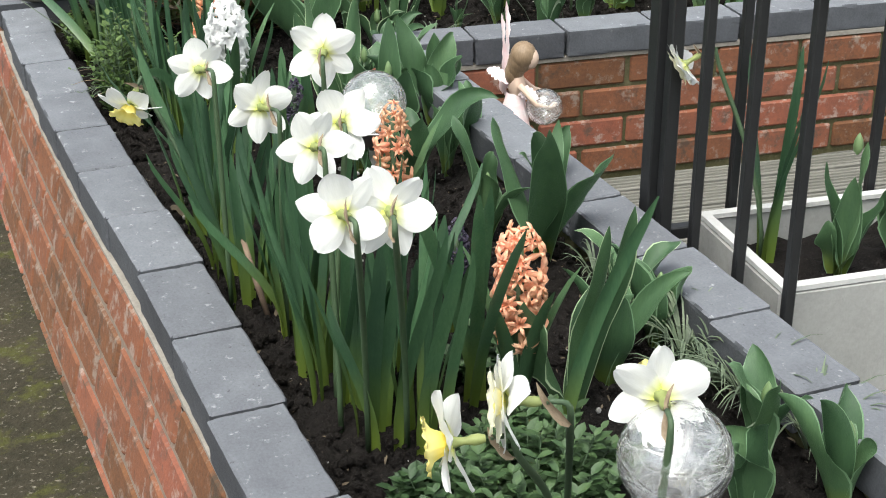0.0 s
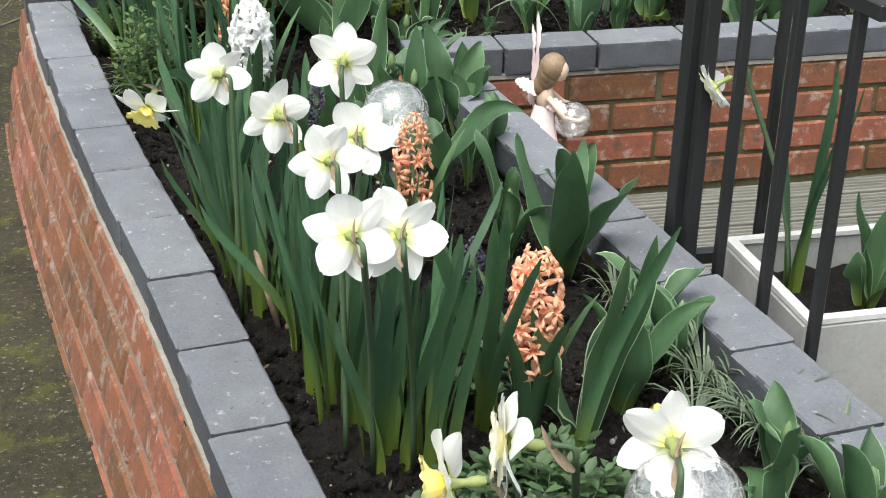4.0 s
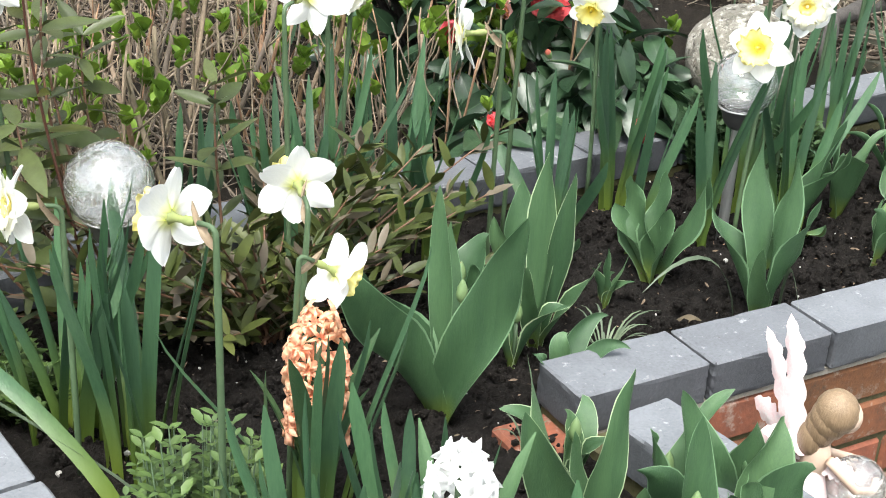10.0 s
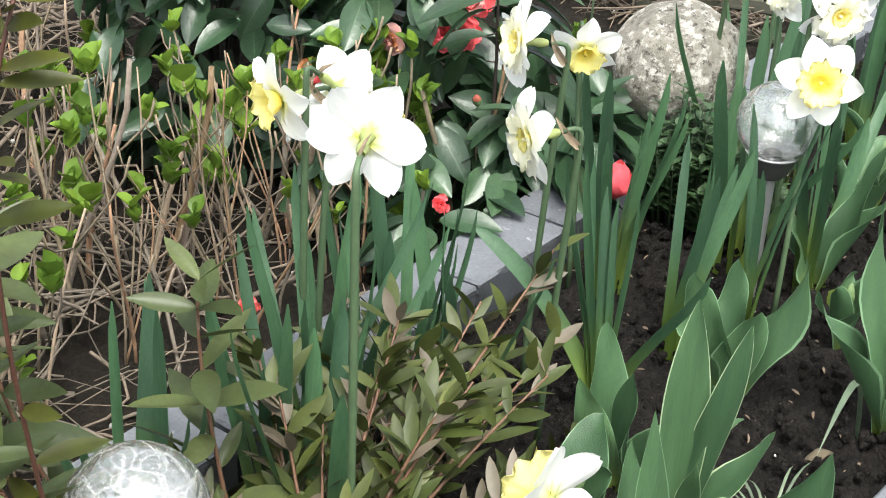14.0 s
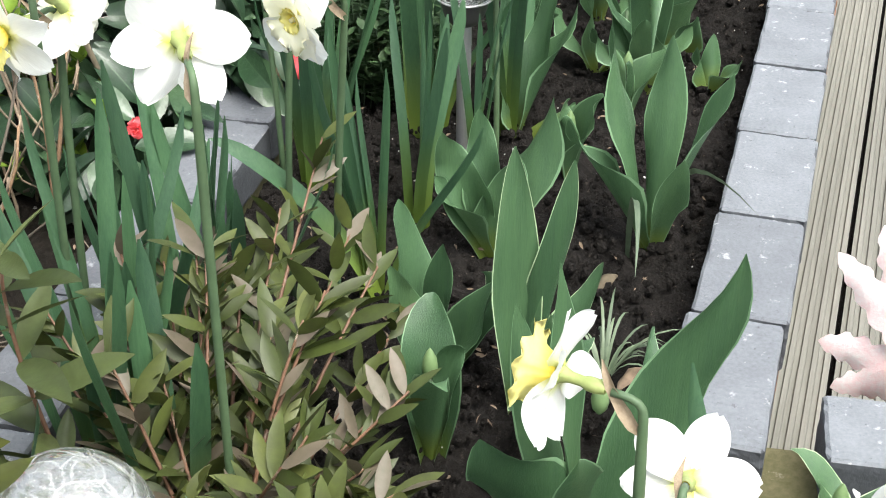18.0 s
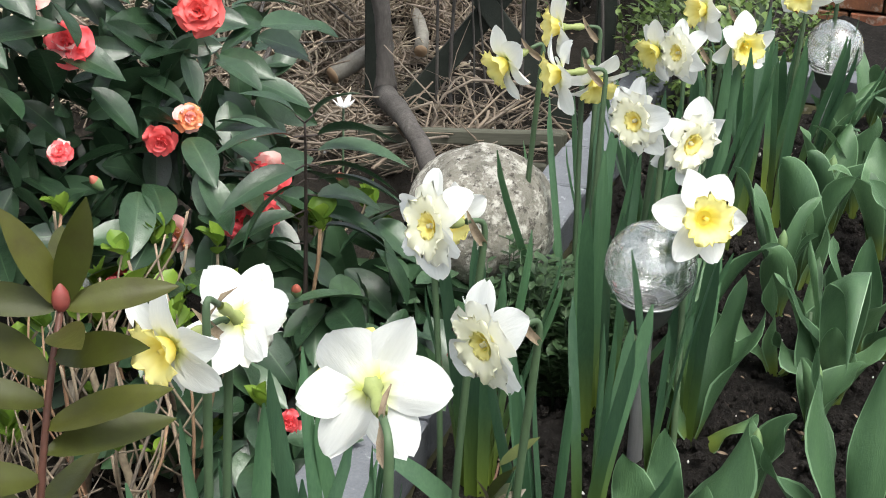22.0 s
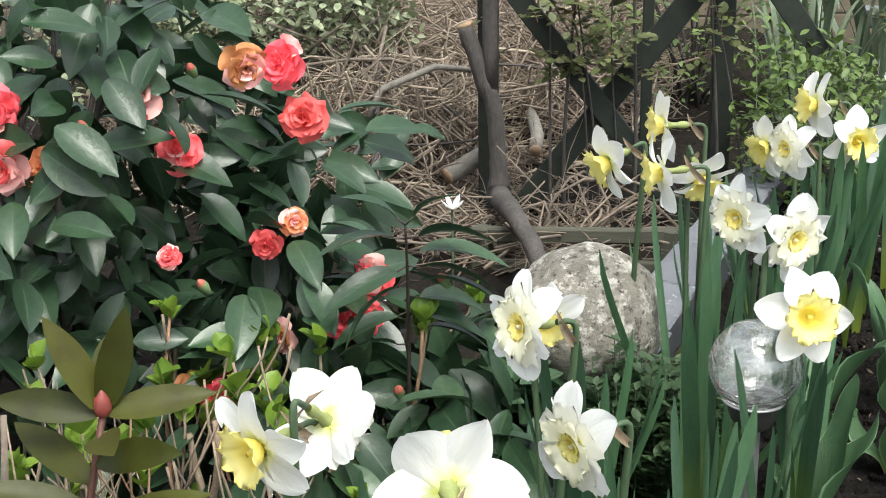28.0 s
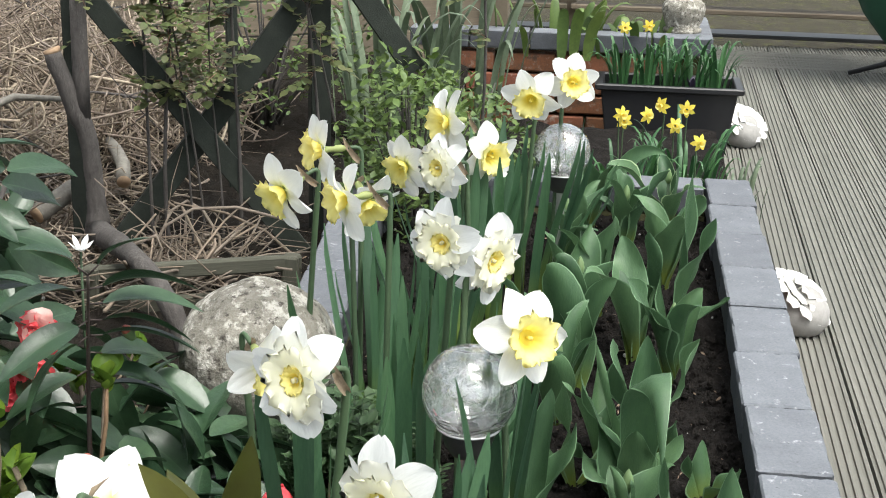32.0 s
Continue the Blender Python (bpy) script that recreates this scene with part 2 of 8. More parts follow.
M_DARK_METAL = material("dark_collar", (0.16, 0.155, 0.155), rough=0.4, metal=0.6, scale=30, bump=0.05)
M_BLACK = material("black_paint", (0.016, 0.017, 0.018), (0.010, 0.010, 0.011), rough=0.45, scale=20, bump=0.15)
M_GLASS = glass_material("crackle_glass", 38)
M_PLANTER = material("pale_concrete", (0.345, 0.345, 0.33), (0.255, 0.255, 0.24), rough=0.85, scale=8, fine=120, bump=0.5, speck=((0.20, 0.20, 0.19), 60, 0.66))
# paler than the trough's shell: light from above is put into this colour
M_RIMCAST = material("toplit_concrete", (0.54, 0.54, 0.52), (0.42, 0.42, 0.40), rough=0.85, scale=10, fine=120, bump=0.4)
M_CAMELLIA = material("camellia_leaf", (0.044, 0.087, 0.042), (0.017, 0.040, 0.019), rough=0.28, spec=0.50, scale=16, fine=110, bump=0.45, per=0.45, sheer=0.14)
M_RIB = material("pale_leaf_rib", (0.048, 0.090, 0.044), (0.03, 0.06, 0.028), rough=0.45, scale=30)
M_RED = material("coral_petal", (0.90, 0.17, 0.185), (0.84, 0.10, 0.11), rough=0.5, scale=40, per=0.16, sheer=0.35)
M_PINKWHITE = material("pink_streaked_petal", (0.90, 0.36, 0.33), (0.86, 0.62, 0.58), rough=0.5, scale=70, per=0.1, sheer=0.3)
M_FADED = material("faded_petal", (0.78, 0.34, 0.15), (0.55, 0.18, 0.07), rough=0.7, scale=60, per=0.2, sheer=0.25)
M_OLIVE = material("olive_shrub_leaf", (0.080, 0.102, 0.024), (0.044, 0.050, 0.016), rough=0.45, spec=0.3, scale=20, per=0.4, sheer=0.14)
M_SHOOT = material("olive_shoot_leaf", (0.056, 0.066, 0.010), (0.036, 0.036, 0.008), rough=0.4, spec=0.22, scale=22, fine=120, per=0.3, sheer=0.15)
M_REDSTEM = material("red_shoot", (0.095, 0.038, 0.026), (0.055, 0.026, 0.019), rough=0.5, spec=0.3, scale=40, fine=160, bump=0.4)
M_DARKOLIVE = material("dark_olive_leaf", (0.074, 0.100, 0.034), (0.044, 0.054, 0.020), rough=0.36, spec=0.3, scale=22, fine=120, per=0.35, sheer=0.22)
M_MAUVE = material("mauve_young_leaf", (0.150, 0.118, 0.092), (0.088, 0.080, 0.050), rough=0.45, spec=0.3, scale=20, per=0.3, sheer=0.15)
M_REDTWIG = material("red_brown_twig", (0.175, 0.088, 0.050), (0.10, 0.052, 0.032), rough=0.6, scale=40, bump=0.3, speck=((0.33, 0.29, 0.24), 30, 0.60))
M_TWIG = material("tan_twig", (0.29, 0.225, 0.155), (0.13, 0.100, 0.070), rough=0.85, scale=25, fine=150, bump=0.5, per=0.35)
M_ORANGETWIG = material("orange_brown_cane", (0.30, 0.185, 0.105), (0.14, 0.085, 0.050), rough=0.8, scale=20, fine=140, bump=0.6, per=0.3, speck=((0.36, 0.32, 0.27), 40, 0.62))
M_DARKTWIG = material("dark_brown_twig", (0.055, 0.038, 0.032), (0.026, 0.019, 0.017), rough=0.7, scale=40, bump=0.4)
M_GREYTWIG = material("grey_dead_twig", (0.21, 0.175, 0.14), (0.10, 0.078, 0.060), rough=0.9, scale=20, fine=150, bump=0.6, per=0.3)
M_LIME = material("lime_young_leaf", (0.165, 0.255, 0.030), (0.090, 0.165, 0.024), rough=0.45, spec=0.3, scale=20, per=0.25, sheer=0.25)
M_HERB = material("herb_leaf", (0.112, 0.176, 0.044), (0.058, 0.104, 0.026), rough=0.5, scale=20, per=0.3, sheer=0.2)
M_GREY_HERB = material("grey_green_herb_leaf", (0.066, 0.120, 0.046), (0.034, 0.068, 0.026), rough=0.5, scale=20, per=0.3, sheer=0.2)
M_ORANGE = material("apricot_floret", (0.92, 0.58, 0.40), (0.90, 0.46, 0.27), rough=0.5, scale=120, per=0.2, sheer=0.38)
M_WHITEFLOR = material("white_floret", (0.90, 0.90, 0.89), (0.86, 0.86, 0.85), rough=0.5, scale=40, sheer=0.4)
M_PURPLE = material("purple_floret", (0.062, 0.046, 0.088), (0.032, 0.026, 0.045), rough=0.5, scale=40, per=0.3)
M_BARK = material("grey_bark", (0.085, 0.076, 0.070), (0.032, 0.028, 0.026), rough=0.9, scale=16, fine=110, bump=1.0, distance=0.008, stretch=(1, 1, 0.5), speck=((0.20, 0.195, 0.18), 50, 0.66))
M_LOGEND = material("cut_wood", (0.36, 0.25, 0.16), (0.26, 0.17, 0.10), rough=0.8, scale=30, bump=0.3)
M_TRELLIS = material("dark_stained_wood", (0.026, 0.032, 0.025), (0.012, 0.015, 0.012), rough=0.7, spec=0.3, scale=5, fine=60, bump=0.5, stretch=(6, 6, 0.5))
M_FENCE = material("weathered_fence", (0.17, 0.135, 0.095), (0.085, 0.072, 0.052), rough=0.9, scale=4, fine=50, bump=0.5, per=0.18, stretch=(0.3, 0.3, 5))
M_RAIL = material("grey_green_timber", (0.085, 0.085, 0.062), (0.038, 0.038, 0.028), rough=0.9, scale=5, fine=60, bump=0.6, stretch=(0.4, 5, 5))
M_STONE = material("lichened_stone", (0.285, 0.27, 0.23), (0.125, 0.115, 0.092), rough=0.95, scale=26, fine=150, bump=1.0, distance=0.008, speck=((0.46, 0.44, 0.39), 48, 0.50), speck2=((0.060, 0.052, 0.042), 75, 0.535))
M_DARKSTONE = material("dark_weathered_stone", (0.145, 0.142, 0.130), (0.045, 0.044, 0.040), rough=0.95, scale=18, fine=90, bump=1.0, distance=0.006, speck=((0.42, 0.42, 0.39), 45, 0.62))
M_VARIEG = material("variegated_leaf", (0.36, 0.39, 0.25), (0.13, 0.17, 0.085), rough=0.5, scale=60, per=0.3, sheer=0.15)
M_ROSE = material("rose_leaf", (0.095, 0.135, 0.044), (0.075, 0.066, 0.032), rough=0.5, spec=0.3, scale=30, per=0.3, sheer=0.15)
M_SHRUB = material("green_shrub_leaf", (0.125, 0.190, 0.045), (0.070, 0.115, 0.032), rough=0.5, scale=30, per=0.3, sheer=0.2)
M_PLASTIC = material("black_plastic", (0.020, 0.020, 0.022), rough=0.35, scale=30, bump=0.05)
M_HAIR = material("brown_resin_hair", (0.27, 0.19, 0.115), (0.16, 0.105, 0.06), rough=0.5, scale=30, bump=0.5, stretch=(5, 5, 1))
M_WINGS = material("pink_white_resin", (0.84, 0.80, 0.79), (0.84, 0.55, 0.56), rough=0.5, scale=12, bump=0.3, stretch=(1, 3, 3))
M_SKIN = material("pale_resin", (0.62, 0.47, 0.37), (0.52, 0.38, 0.29), rough=0.5, scale=14, bump=0.1)
M_WHITE = material("white_petal_resin", (0.82, 0.81, 0.77), (0.68, 0.67, 0.62), rough=0.6, scale=30, bump=0.3)
M_GREYSTONE = material("grey_cast_stone", (0.34, 0.33, 0.31), (0.24, 0.23, 0.22), rough=0.9, scale=30, bump=0.5)
M_PARASOL = material("green_canvas", (0.010, 0.075, 0.040), rough=0.8, scale=30, bump=0.2)
M_LITTER = material("dry_litter", (0.20, 0.15, 0.10), (0.08, 0.058, 0.038), rough=0.9, scale=40, per=0.4)
M_PEBBLE = material("pale_pebble", (0.50, 0.49, 0.46), (0.30, 0.29, 0.28), rough=0.8, scale=30, per=0.3)
M_GRASS = material("blue_grey_grass", (0.145, 0.190, 0.120), (0.085, 0.115, 0.070), rough=0.5, scale=30, per=0.3, sheer=0.15)
M_PALEBRUSH = material("pale_dead_stem", (0.42, 0.35, 0.26), (0.22, 0.18, 0.135), rough=0.85, scale=14, fine=120, bump=0.5)
M_BRUSH = material("dead_brushwood", (0.25, 0.195, 0.145), (0.085, 0.066, 0.050), rough=0.9, scale=12, fine=120, bump=0.5)
M_PALE_YELLOW = material("pale_yellow_petal", (0.93, 0.91, 0.66), (0.92, 0.90, 0.76), rough=0.6, scale=40, sheer=0.40, base=((0.92, 0.80, 0.20), 0.013, "Z", 0.0))


# ---- building blocks ----
SOIL, DECK, GROUND, BACK = -0.085, -0.385, -0.46, -0.13


def thing(name, label, category, group="", at=(0, 0, 0), kind=""):
    e = new(name)
    e.location = at
    e.empty_display_size = 0.02
    return tagged(e, label, category, group, kind)


def to_mesh(name, verts, faces, mats, index=None, smooth=True):
    me = bpy.data.meshes.new(name)
    me.from_pydata([tuple(v) for v in verts], [], faces)
    for m in (mats if isinstance(mats, (list, tuple)) else [mats]):
        me.materials.append(m)
    if index is not None:
        me.polygons.foreach_set("material_index", index)
    if smooth:
        me.polygons.foreach_set("use_smooth", [True] * len(me.polygons))
    me.update()
    return me


def put(name, me, parent=None, m=None, label="", kind=""):
    ob = new(name, me)
    if m is not None:
        ob.matrix_basis = m
    if parent is not None:
        ob.parent = parent
    return tagged(ob, label, kind=kind)


def part(name, bm, mat, parent, label="", smooth=False):
    me = bpy.data.meshes.new(name)
    bm.to_mesh(me)
    bm.free()
    me.materials.append(mat)
    if smooth:
        me.polygons.foreach_set("use_smooth", [True] * len(me.polygons))
    return put(name, me, parent, None, label)


def box_bm(sx, sy, sz, bevel=0.0, centre=(0, 0, 0), segments=1, turn=None):
    bm = bmesh.new()
    bmesh.ops.create_cube(bm, size=1.0)
    bmesh.ops.scale(bm, vec=(sx, sy, sz), verts=bm.verts)
    if bevel:
        bmesh.ops.bevel(bm, geom=bm.edges[:], offset=bevel, segments=segments, affect='EDGES', profile=0.6)
    if turn is not None:
        bmesh.ops.rotate(bm, verts=bm.verts, matrix=turn)
    bmesh.ops.translate(bm, verts=bm.verts, vec=centre)
    return bm


def bm_mesh(name, bm, mat, smooth=False):
    me = bpy.data.meshes.new(name)
    bm.to_mesh(me)
    bm.free()
    me.materials.append(mat)
    if smooth:
        me.polygons.foreach_set("use_smooth", [True] * len(me.polygons))
    return me


def prism(name, pts, z0, z1, mat, parent=None, label="", kind=""):
    """An upright solid on a plan polygon."""
    n = len(pts)
    verts = [(x, y, z0) for x, y in pts] + [(x, y, z1) for x, y in pts]
    faces = [tuple(range(n))[::-1], tuple(range(n, 2 * n))] + [(i, (i + 1) % n, n + (i + 1) % n, n + i) for i in range(n)]
    me = to_mesh(name, verts, faces, mat, smooth=False)
    b = bmesh.new()
    b.from_mesh(me)
    bmesh.ops.recalc_face_normals(b, faces=b.faces)
    b.to_mesh(me)
    b.free()
    return put(name, me, parent, None, label, kind)


def tube_data(path, radii, sides=6, cap=True):
    """Verts and faces of a tube along a path; radii one per point."""
    path = [Vector(p) for p in path]
    verts, faces = [], []
    up = None
    for i, p in enumerate(path):
        d = (path[min(i + 1, len(path) - 1)] - path[max(i - 1, 0)]).normalized()
        if up is None:
            up = d.orthogonal().normalized()
        up = (up - d * up.dot(d)).normalized()
        side = d.cross(up)
        for s in range(sides):
            a = 2 * math.pi * s / sides
            verts.append(p + (up * math.cos(a) + side * math.sin(a)) * radii[i])
    for i in range(len(path) - 1):
        for s in range(sides):
            a, b = i * sides + s, i * sides + (s + 1) % sides
            faces.append((a, b, b + sides, a + sides))
    if cap:
        faces.append(tuple(range(sides))[::-1])
        faces.append(tuple(range(len(verts) - sides, len(verts))))
    return verts, faces


def bezier(a, b, c, d, n):
    a, b, c, d = Vector(a), Vector(b), Vector(c), Vector(d)
    return [a * (1 - t) ** 3 + b * 3 * t * (1 - t) ** 2 + c * 3 * t * t * (1 - t) + d * t ** 3 for t in (i / (n - 1) for i in range(n))]


def blade_data(path, widths, side, fold=0.25, cols=3, wave=0.0, phase=0.0):
    """A leaf along a path: a gutter of cols points across. side: the way across at the base."""
    path = [Vector(p) for p in path]
    verts, faces = [], []
    side = Vector(side).normalized()
    n = len(path)
    for i, p in enumerate(path):
        d = (path[min(i + 1, n - 1)] - path[max(i - 1, 0)]).normalized()
        side = (side - d * side.dot(d)).normalized()
        nor = side.cross(d)
        for c in range(cols):
            u = 2 * c / (cols - 1) - 1
            if cols == 7:
                u = (-1, -0.93, -0.5, 0, 0.5, 0.93, 1)[c]
            if cols == 6:
                u = (-1, -0.55, -0.045, 0.045, 0.55, 1)[c]
            w = wave * widths[i] * abs(u) ** 2 * math.sin(phase + 7.0 * i / n * 1.6 + (1.3 if u > 0 else 0))
            verts.append(p + side * (u * widths[i]) + nor * (fold * widths[i] * u * u + w))
    for i in range(n - 1):
        for c in range(cols - 1):
            a = i * cols + c
            faces.append((a, a + 1, a + 1 + cols, a + cols))
    return verts, faces


def lathe_data(profile, sides=24, ruffle=None):
    verts, faces = [], []
    for j, (r, z) in enumerate(profile):
        for s in range(sides):
            a = 2 * math.pi * s / sides
            k = ruffle(j, a) if ruffle else 1.0
            verts.append((r * k * math.cos(a), r * k * math.sin(a), z))
    for j in range(len(profile) - 1):
        for s in range(sides):
            a, b = j * sides + s, j * sides + (s + 1) % sides
            faces.append((a, b, b + sides, a + sides))
    return verts, faces


def merge(pieces):
    verts, faces = [], []
    for v, f in pieces:
        o = len(verts)
        verts += list(v)
        faces += [tuple(i + o for i in q) for q in f]
    return verts, faces


def aim(at, facing, spin=0.0):
    """A pose at a place with its z along facing."""
    q = Vector(facing).to_track_quat('Z', 'Y')
    return Matrix.Translation(at) @ q.to_matrix().to_4x4() @ Matrix.Rotation(spin, 4, 'Z')


def along(table, y):
    return float(np.interp(y, [a for a, _ in table], [b for _, b in table]))


# ---- plan: the lines of the raised bed ----
A_OUT = [(-3.4, -0.45), (-2.6, -0.55), (-1.44, -0.699), (-0.98, -0.756), (-0.57, -0.817), (-0.13, -0.874), (0.10, -0.901), (0.45, -0.938), (0.9, -0.965)]
LEN, WID, THK, PITCH = 0.2145, 0.1025, 0.065, 0.22


def a_out(y):
    return along(A_OUT, y)


def b_in(y):
    return -0.134 - 0.108 * y


def d_in(x):
    return 0.665 + 0.068 * x


# ---- ground, beds, deck ----
def ground_sheet():
    bm = bmesh.new()
    bmesh.ops.create_grid(bm, x_segments=90, y_segments=90, size=1.0)
    for v in bm.verts:
        x, y = v.co.x, v.co.y
        v.co.x = math.copysign(abs(x) ** 3 * 400 + abs(x) * 5, x)
        v.co.y = math.copysign(abs(y) ** 3 * 400 + abs(y) * 5, y)
        # a little higher along the west wall than under the deck
        v.co.z = GROUND + 0.085 * min(1.0, max(0.0, (-0.30 - v.co.x) / 0.25)) + (0.010 * noise.noise((v.co.x * 2, v.co.y * 2, 0)) if abs(v.co.x) < 8 else 0.0)
    me = bm_mesh("ground", bm, M_MOSS, True)
    tagged(put("ground", me), "damp mossy paved ground with brown algae", "ground", kind="structure")


ground_sheet()


def soil_sheet(name, corners, level, nx, ny, label, rough=0.018, mat=None):
    """A lumpy sheet of earth over four plan corners."""
    a, b, c, d = [Vector((*p, 0)) for p in corners]
    verts, faces = [], []
    for j in range(ny + 1):
        for i in range(nx + 1):
            u, v = i / nx, j / ny
            p = a * (1 - u) * (1 - v) + b * u * (1 - v) + c * u * v + d * (1 - u) * v
            h = noise.noise((p.x * 7, p.y * 7, 3)) * rough + noise.noise((p.x * 31, p.y * 31, 9)) * rough * 0.8 + noise.noise((p.x * 75, p.y * 75, 5)) * rough * 0.5 + abs(noise.noise((p.x * 150, p.y * 150, 2))) * rough * 0.4
            verts.append((p.x, p.y, level + h))
    for j in range(ny):
        for i in range(nx):
            q = j * (nx + 1) + i
            faces.append((q, q + 1, q + nx + 2, q + nx + 1))
    tagged(put(name, to_mesh(name, verts, faces, mat or M_SOIL)), label, "soil", kind="structure")


soil_sheet("soil_front_bed", [(-0.50, -3.3), (0.26, -3.3), (-0.10, 0.10), (-0.88, 0.10)], SOIL, 110, 380, "dark crumbly compost between the copings")
soil_sheet("soil_side_bed", [(-0.90, 0.05), (2.25, 0.05), (2.25, 0.84), (-0.90, 0.66)], SOIL, 380, 110, "dark crumbly compost between the copings")
soil_sheet("soil_back_garden", [(-0.95, 0.70), (4.3, 0.86), (5.2, 5.5), (-0.95, 5.5)], BACK, 200, 160, "dark garden soil behind the raised bed", 0.03, M_MOULD)
prism("earth_bank", [(-0.96, 0.715), (4.3, 0.88), (5.2, 5.6), (-0.96, 5.6)], GROUND - 0.02, BACK - 0.06, M_SOIL, None, "earth under the back garden", "structure")



def coping_mesh(seed):
    """A cast block with worn, slightly chipped edges."""
    bm = box_bm(LEN, WID, THK, 0.0032, segments=1)
    long_edges = [ed for ed in bm.edges if ed.calc_length() > 0.03]
    bmesh.ops.subdivide_edges(bm, edges=long_edges, cuts=9, use_grid_fill=True)
    for v in bm.verts:
        p = v.co
        n_edge = (abs(p.x) > LEN / 2 - 0.004) + (abs(p.y) > WID / 2 - 0.004) + (abs(p.z) > THK / 2 - 0.004)
        k = noise.noise(p * 60 + Vector((seed * 7, 0, 0))) * 0.0008
        if n_edge >= 2:
            k -= abs(noise.noise(p * 110 + Vector((0, seed * 5, 0)))) * 0.0042
        v.co = p + p.normalized() * k
    bm.normal_update()
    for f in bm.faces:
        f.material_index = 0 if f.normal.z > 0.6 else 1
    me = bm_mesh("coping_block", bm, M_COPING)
    me.materials.append(M_COPING_SIDE)  # upright sides take the darker copy that has their shade in its colour
    return me


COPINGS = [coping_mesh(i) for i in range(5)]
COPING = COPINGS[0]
BRICK = bm_mesh("brick", box_bm(0.215, 0.088, 0.065, 0.005), M_BRICK)
rnd = random.Random(4)


def wall_core(name, outline, z0, z1, label, mat=M_MORTAR):
    return prism(name, outline, z0, z1, mat, None, label, "structure")


BATTER = 0.24  # the west wall leans out towards its foot


def leaning_wall():
    """The west wall's core, mortar of its joints included."""
    ys = np.linspace(-3.4, 0.60, 20)
    z0, z1 = GROUND - 0.02, -THK - 0.003
    verts, faces = [], []
    for y in ys:
        x = a_out(y)
        verts += [(x - 0.003, y, z1), (x - 0.003 - BATTER * (z1 - z0), y, z0), (x + 0.094, y, z0), (x + 0.094, y, z1)]
    for i in range(len(ys) - 1):
        q = i * 4
        faces += [(q + k, q + (k + 1) % 4, q + 4 + (k + 1) % 4, q + 4 + k) for k in range(4)]
    faces += [(3, 2, 1, 0), tuple(len(verts) - 4 + k for k in range(4))]
    return tagged(put("wall_west", to_mesh("wall_west", verts, faces, M_BROWN_MORTAR, smooth=False)), "red brick raised bed wall with charcoal coping", "wall", kind="structure")


core_a = leaning_wall()
core_b = wall_core("wall_middle", [(b_in(-3.4) + 0.008, -3.4), (b_in(-3.4) + 0.094, -3.4), (b_in(0) + 0.094, 0.01), (b_in(0) + 0.008, 0.01)],
                   GROUND - 0.02, -THK - 0.003, "red brick raised bed wall beside the deck")
core_c = wall_core("wall_south", [(-0.125, 0.010), (2.277, 0.010), (2.277, 0.094), (-0.125, 0.094)],
                   GROUND - 0.02, -THK - 0.003, "red brick raised bed wall with mossy joints beside the deck")
core_d = wall_core("wall_north", [(-0.945, d_in(-0.945) + 0.008), (2.277, d_in(2.277) + 0.008), (2.277, d_in(2.277) + 0.094), (-0.945, d_in(-0.945) + 0.094)],
                   GROUND - 0.02, -THK - 0.003, "brick wall with charcoal coping at the back of the bed")
core_e = wall_core("wall_east", [(2.183, 0.10), (2.277, 0.10), (2.277, 0.83), (2.183, 0.83)], GROUND - 0.02, -THK - 0.003, "end wall of the raised bed with charcoal coping")


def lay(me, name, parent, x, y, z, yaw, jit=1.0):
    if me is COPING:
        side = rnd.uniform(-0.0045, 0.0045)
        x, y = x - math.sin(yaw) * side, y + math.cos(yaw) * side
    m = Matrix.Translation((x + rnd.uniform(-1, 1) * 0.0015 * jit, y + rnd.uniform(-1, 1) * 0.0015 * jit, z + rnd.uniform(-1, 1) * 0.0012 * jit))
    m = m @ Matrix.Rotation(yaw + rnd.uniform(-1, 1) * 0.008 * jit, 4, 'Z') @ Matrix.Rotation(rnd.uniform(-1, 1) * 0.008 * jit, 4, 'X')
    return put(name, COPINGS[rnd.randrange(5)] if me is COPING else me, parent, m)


# ---- coping blocks: one header row a wall ----
def coping_along(parent, p, q, start, count, name="coping_block"):
    p, q = Vector(p), Vector(q)
    d = (q - p).normalized()
    yaw = math.atan2(d.y, d.x)
    for i in range(count):
        c = p + d * (start + PITCH * (i + 0.5))
        lay(COPING, name, parent, c.x, c.y, -THK / 2, yaw)


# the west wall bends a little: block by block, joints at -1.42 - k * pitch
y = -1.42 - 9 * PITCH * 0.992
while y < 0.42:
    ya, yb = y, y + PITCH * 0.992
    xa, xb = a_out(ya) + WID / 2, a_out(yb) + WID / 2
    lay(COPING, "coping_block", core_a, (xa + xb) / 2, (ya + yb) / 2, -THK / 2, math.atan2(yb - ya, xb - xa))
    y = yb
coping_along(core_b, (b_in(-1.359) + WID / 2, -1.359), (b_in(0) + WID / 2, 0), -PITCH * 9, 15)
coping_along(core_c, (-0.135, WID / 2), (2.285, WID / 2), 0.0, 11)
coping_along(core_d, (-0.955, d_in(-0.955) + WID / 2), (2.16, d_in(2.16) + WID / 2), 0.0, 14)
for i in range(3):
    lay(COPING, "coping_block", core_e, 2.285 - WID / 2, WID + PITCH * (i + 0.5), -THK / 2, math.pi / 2)


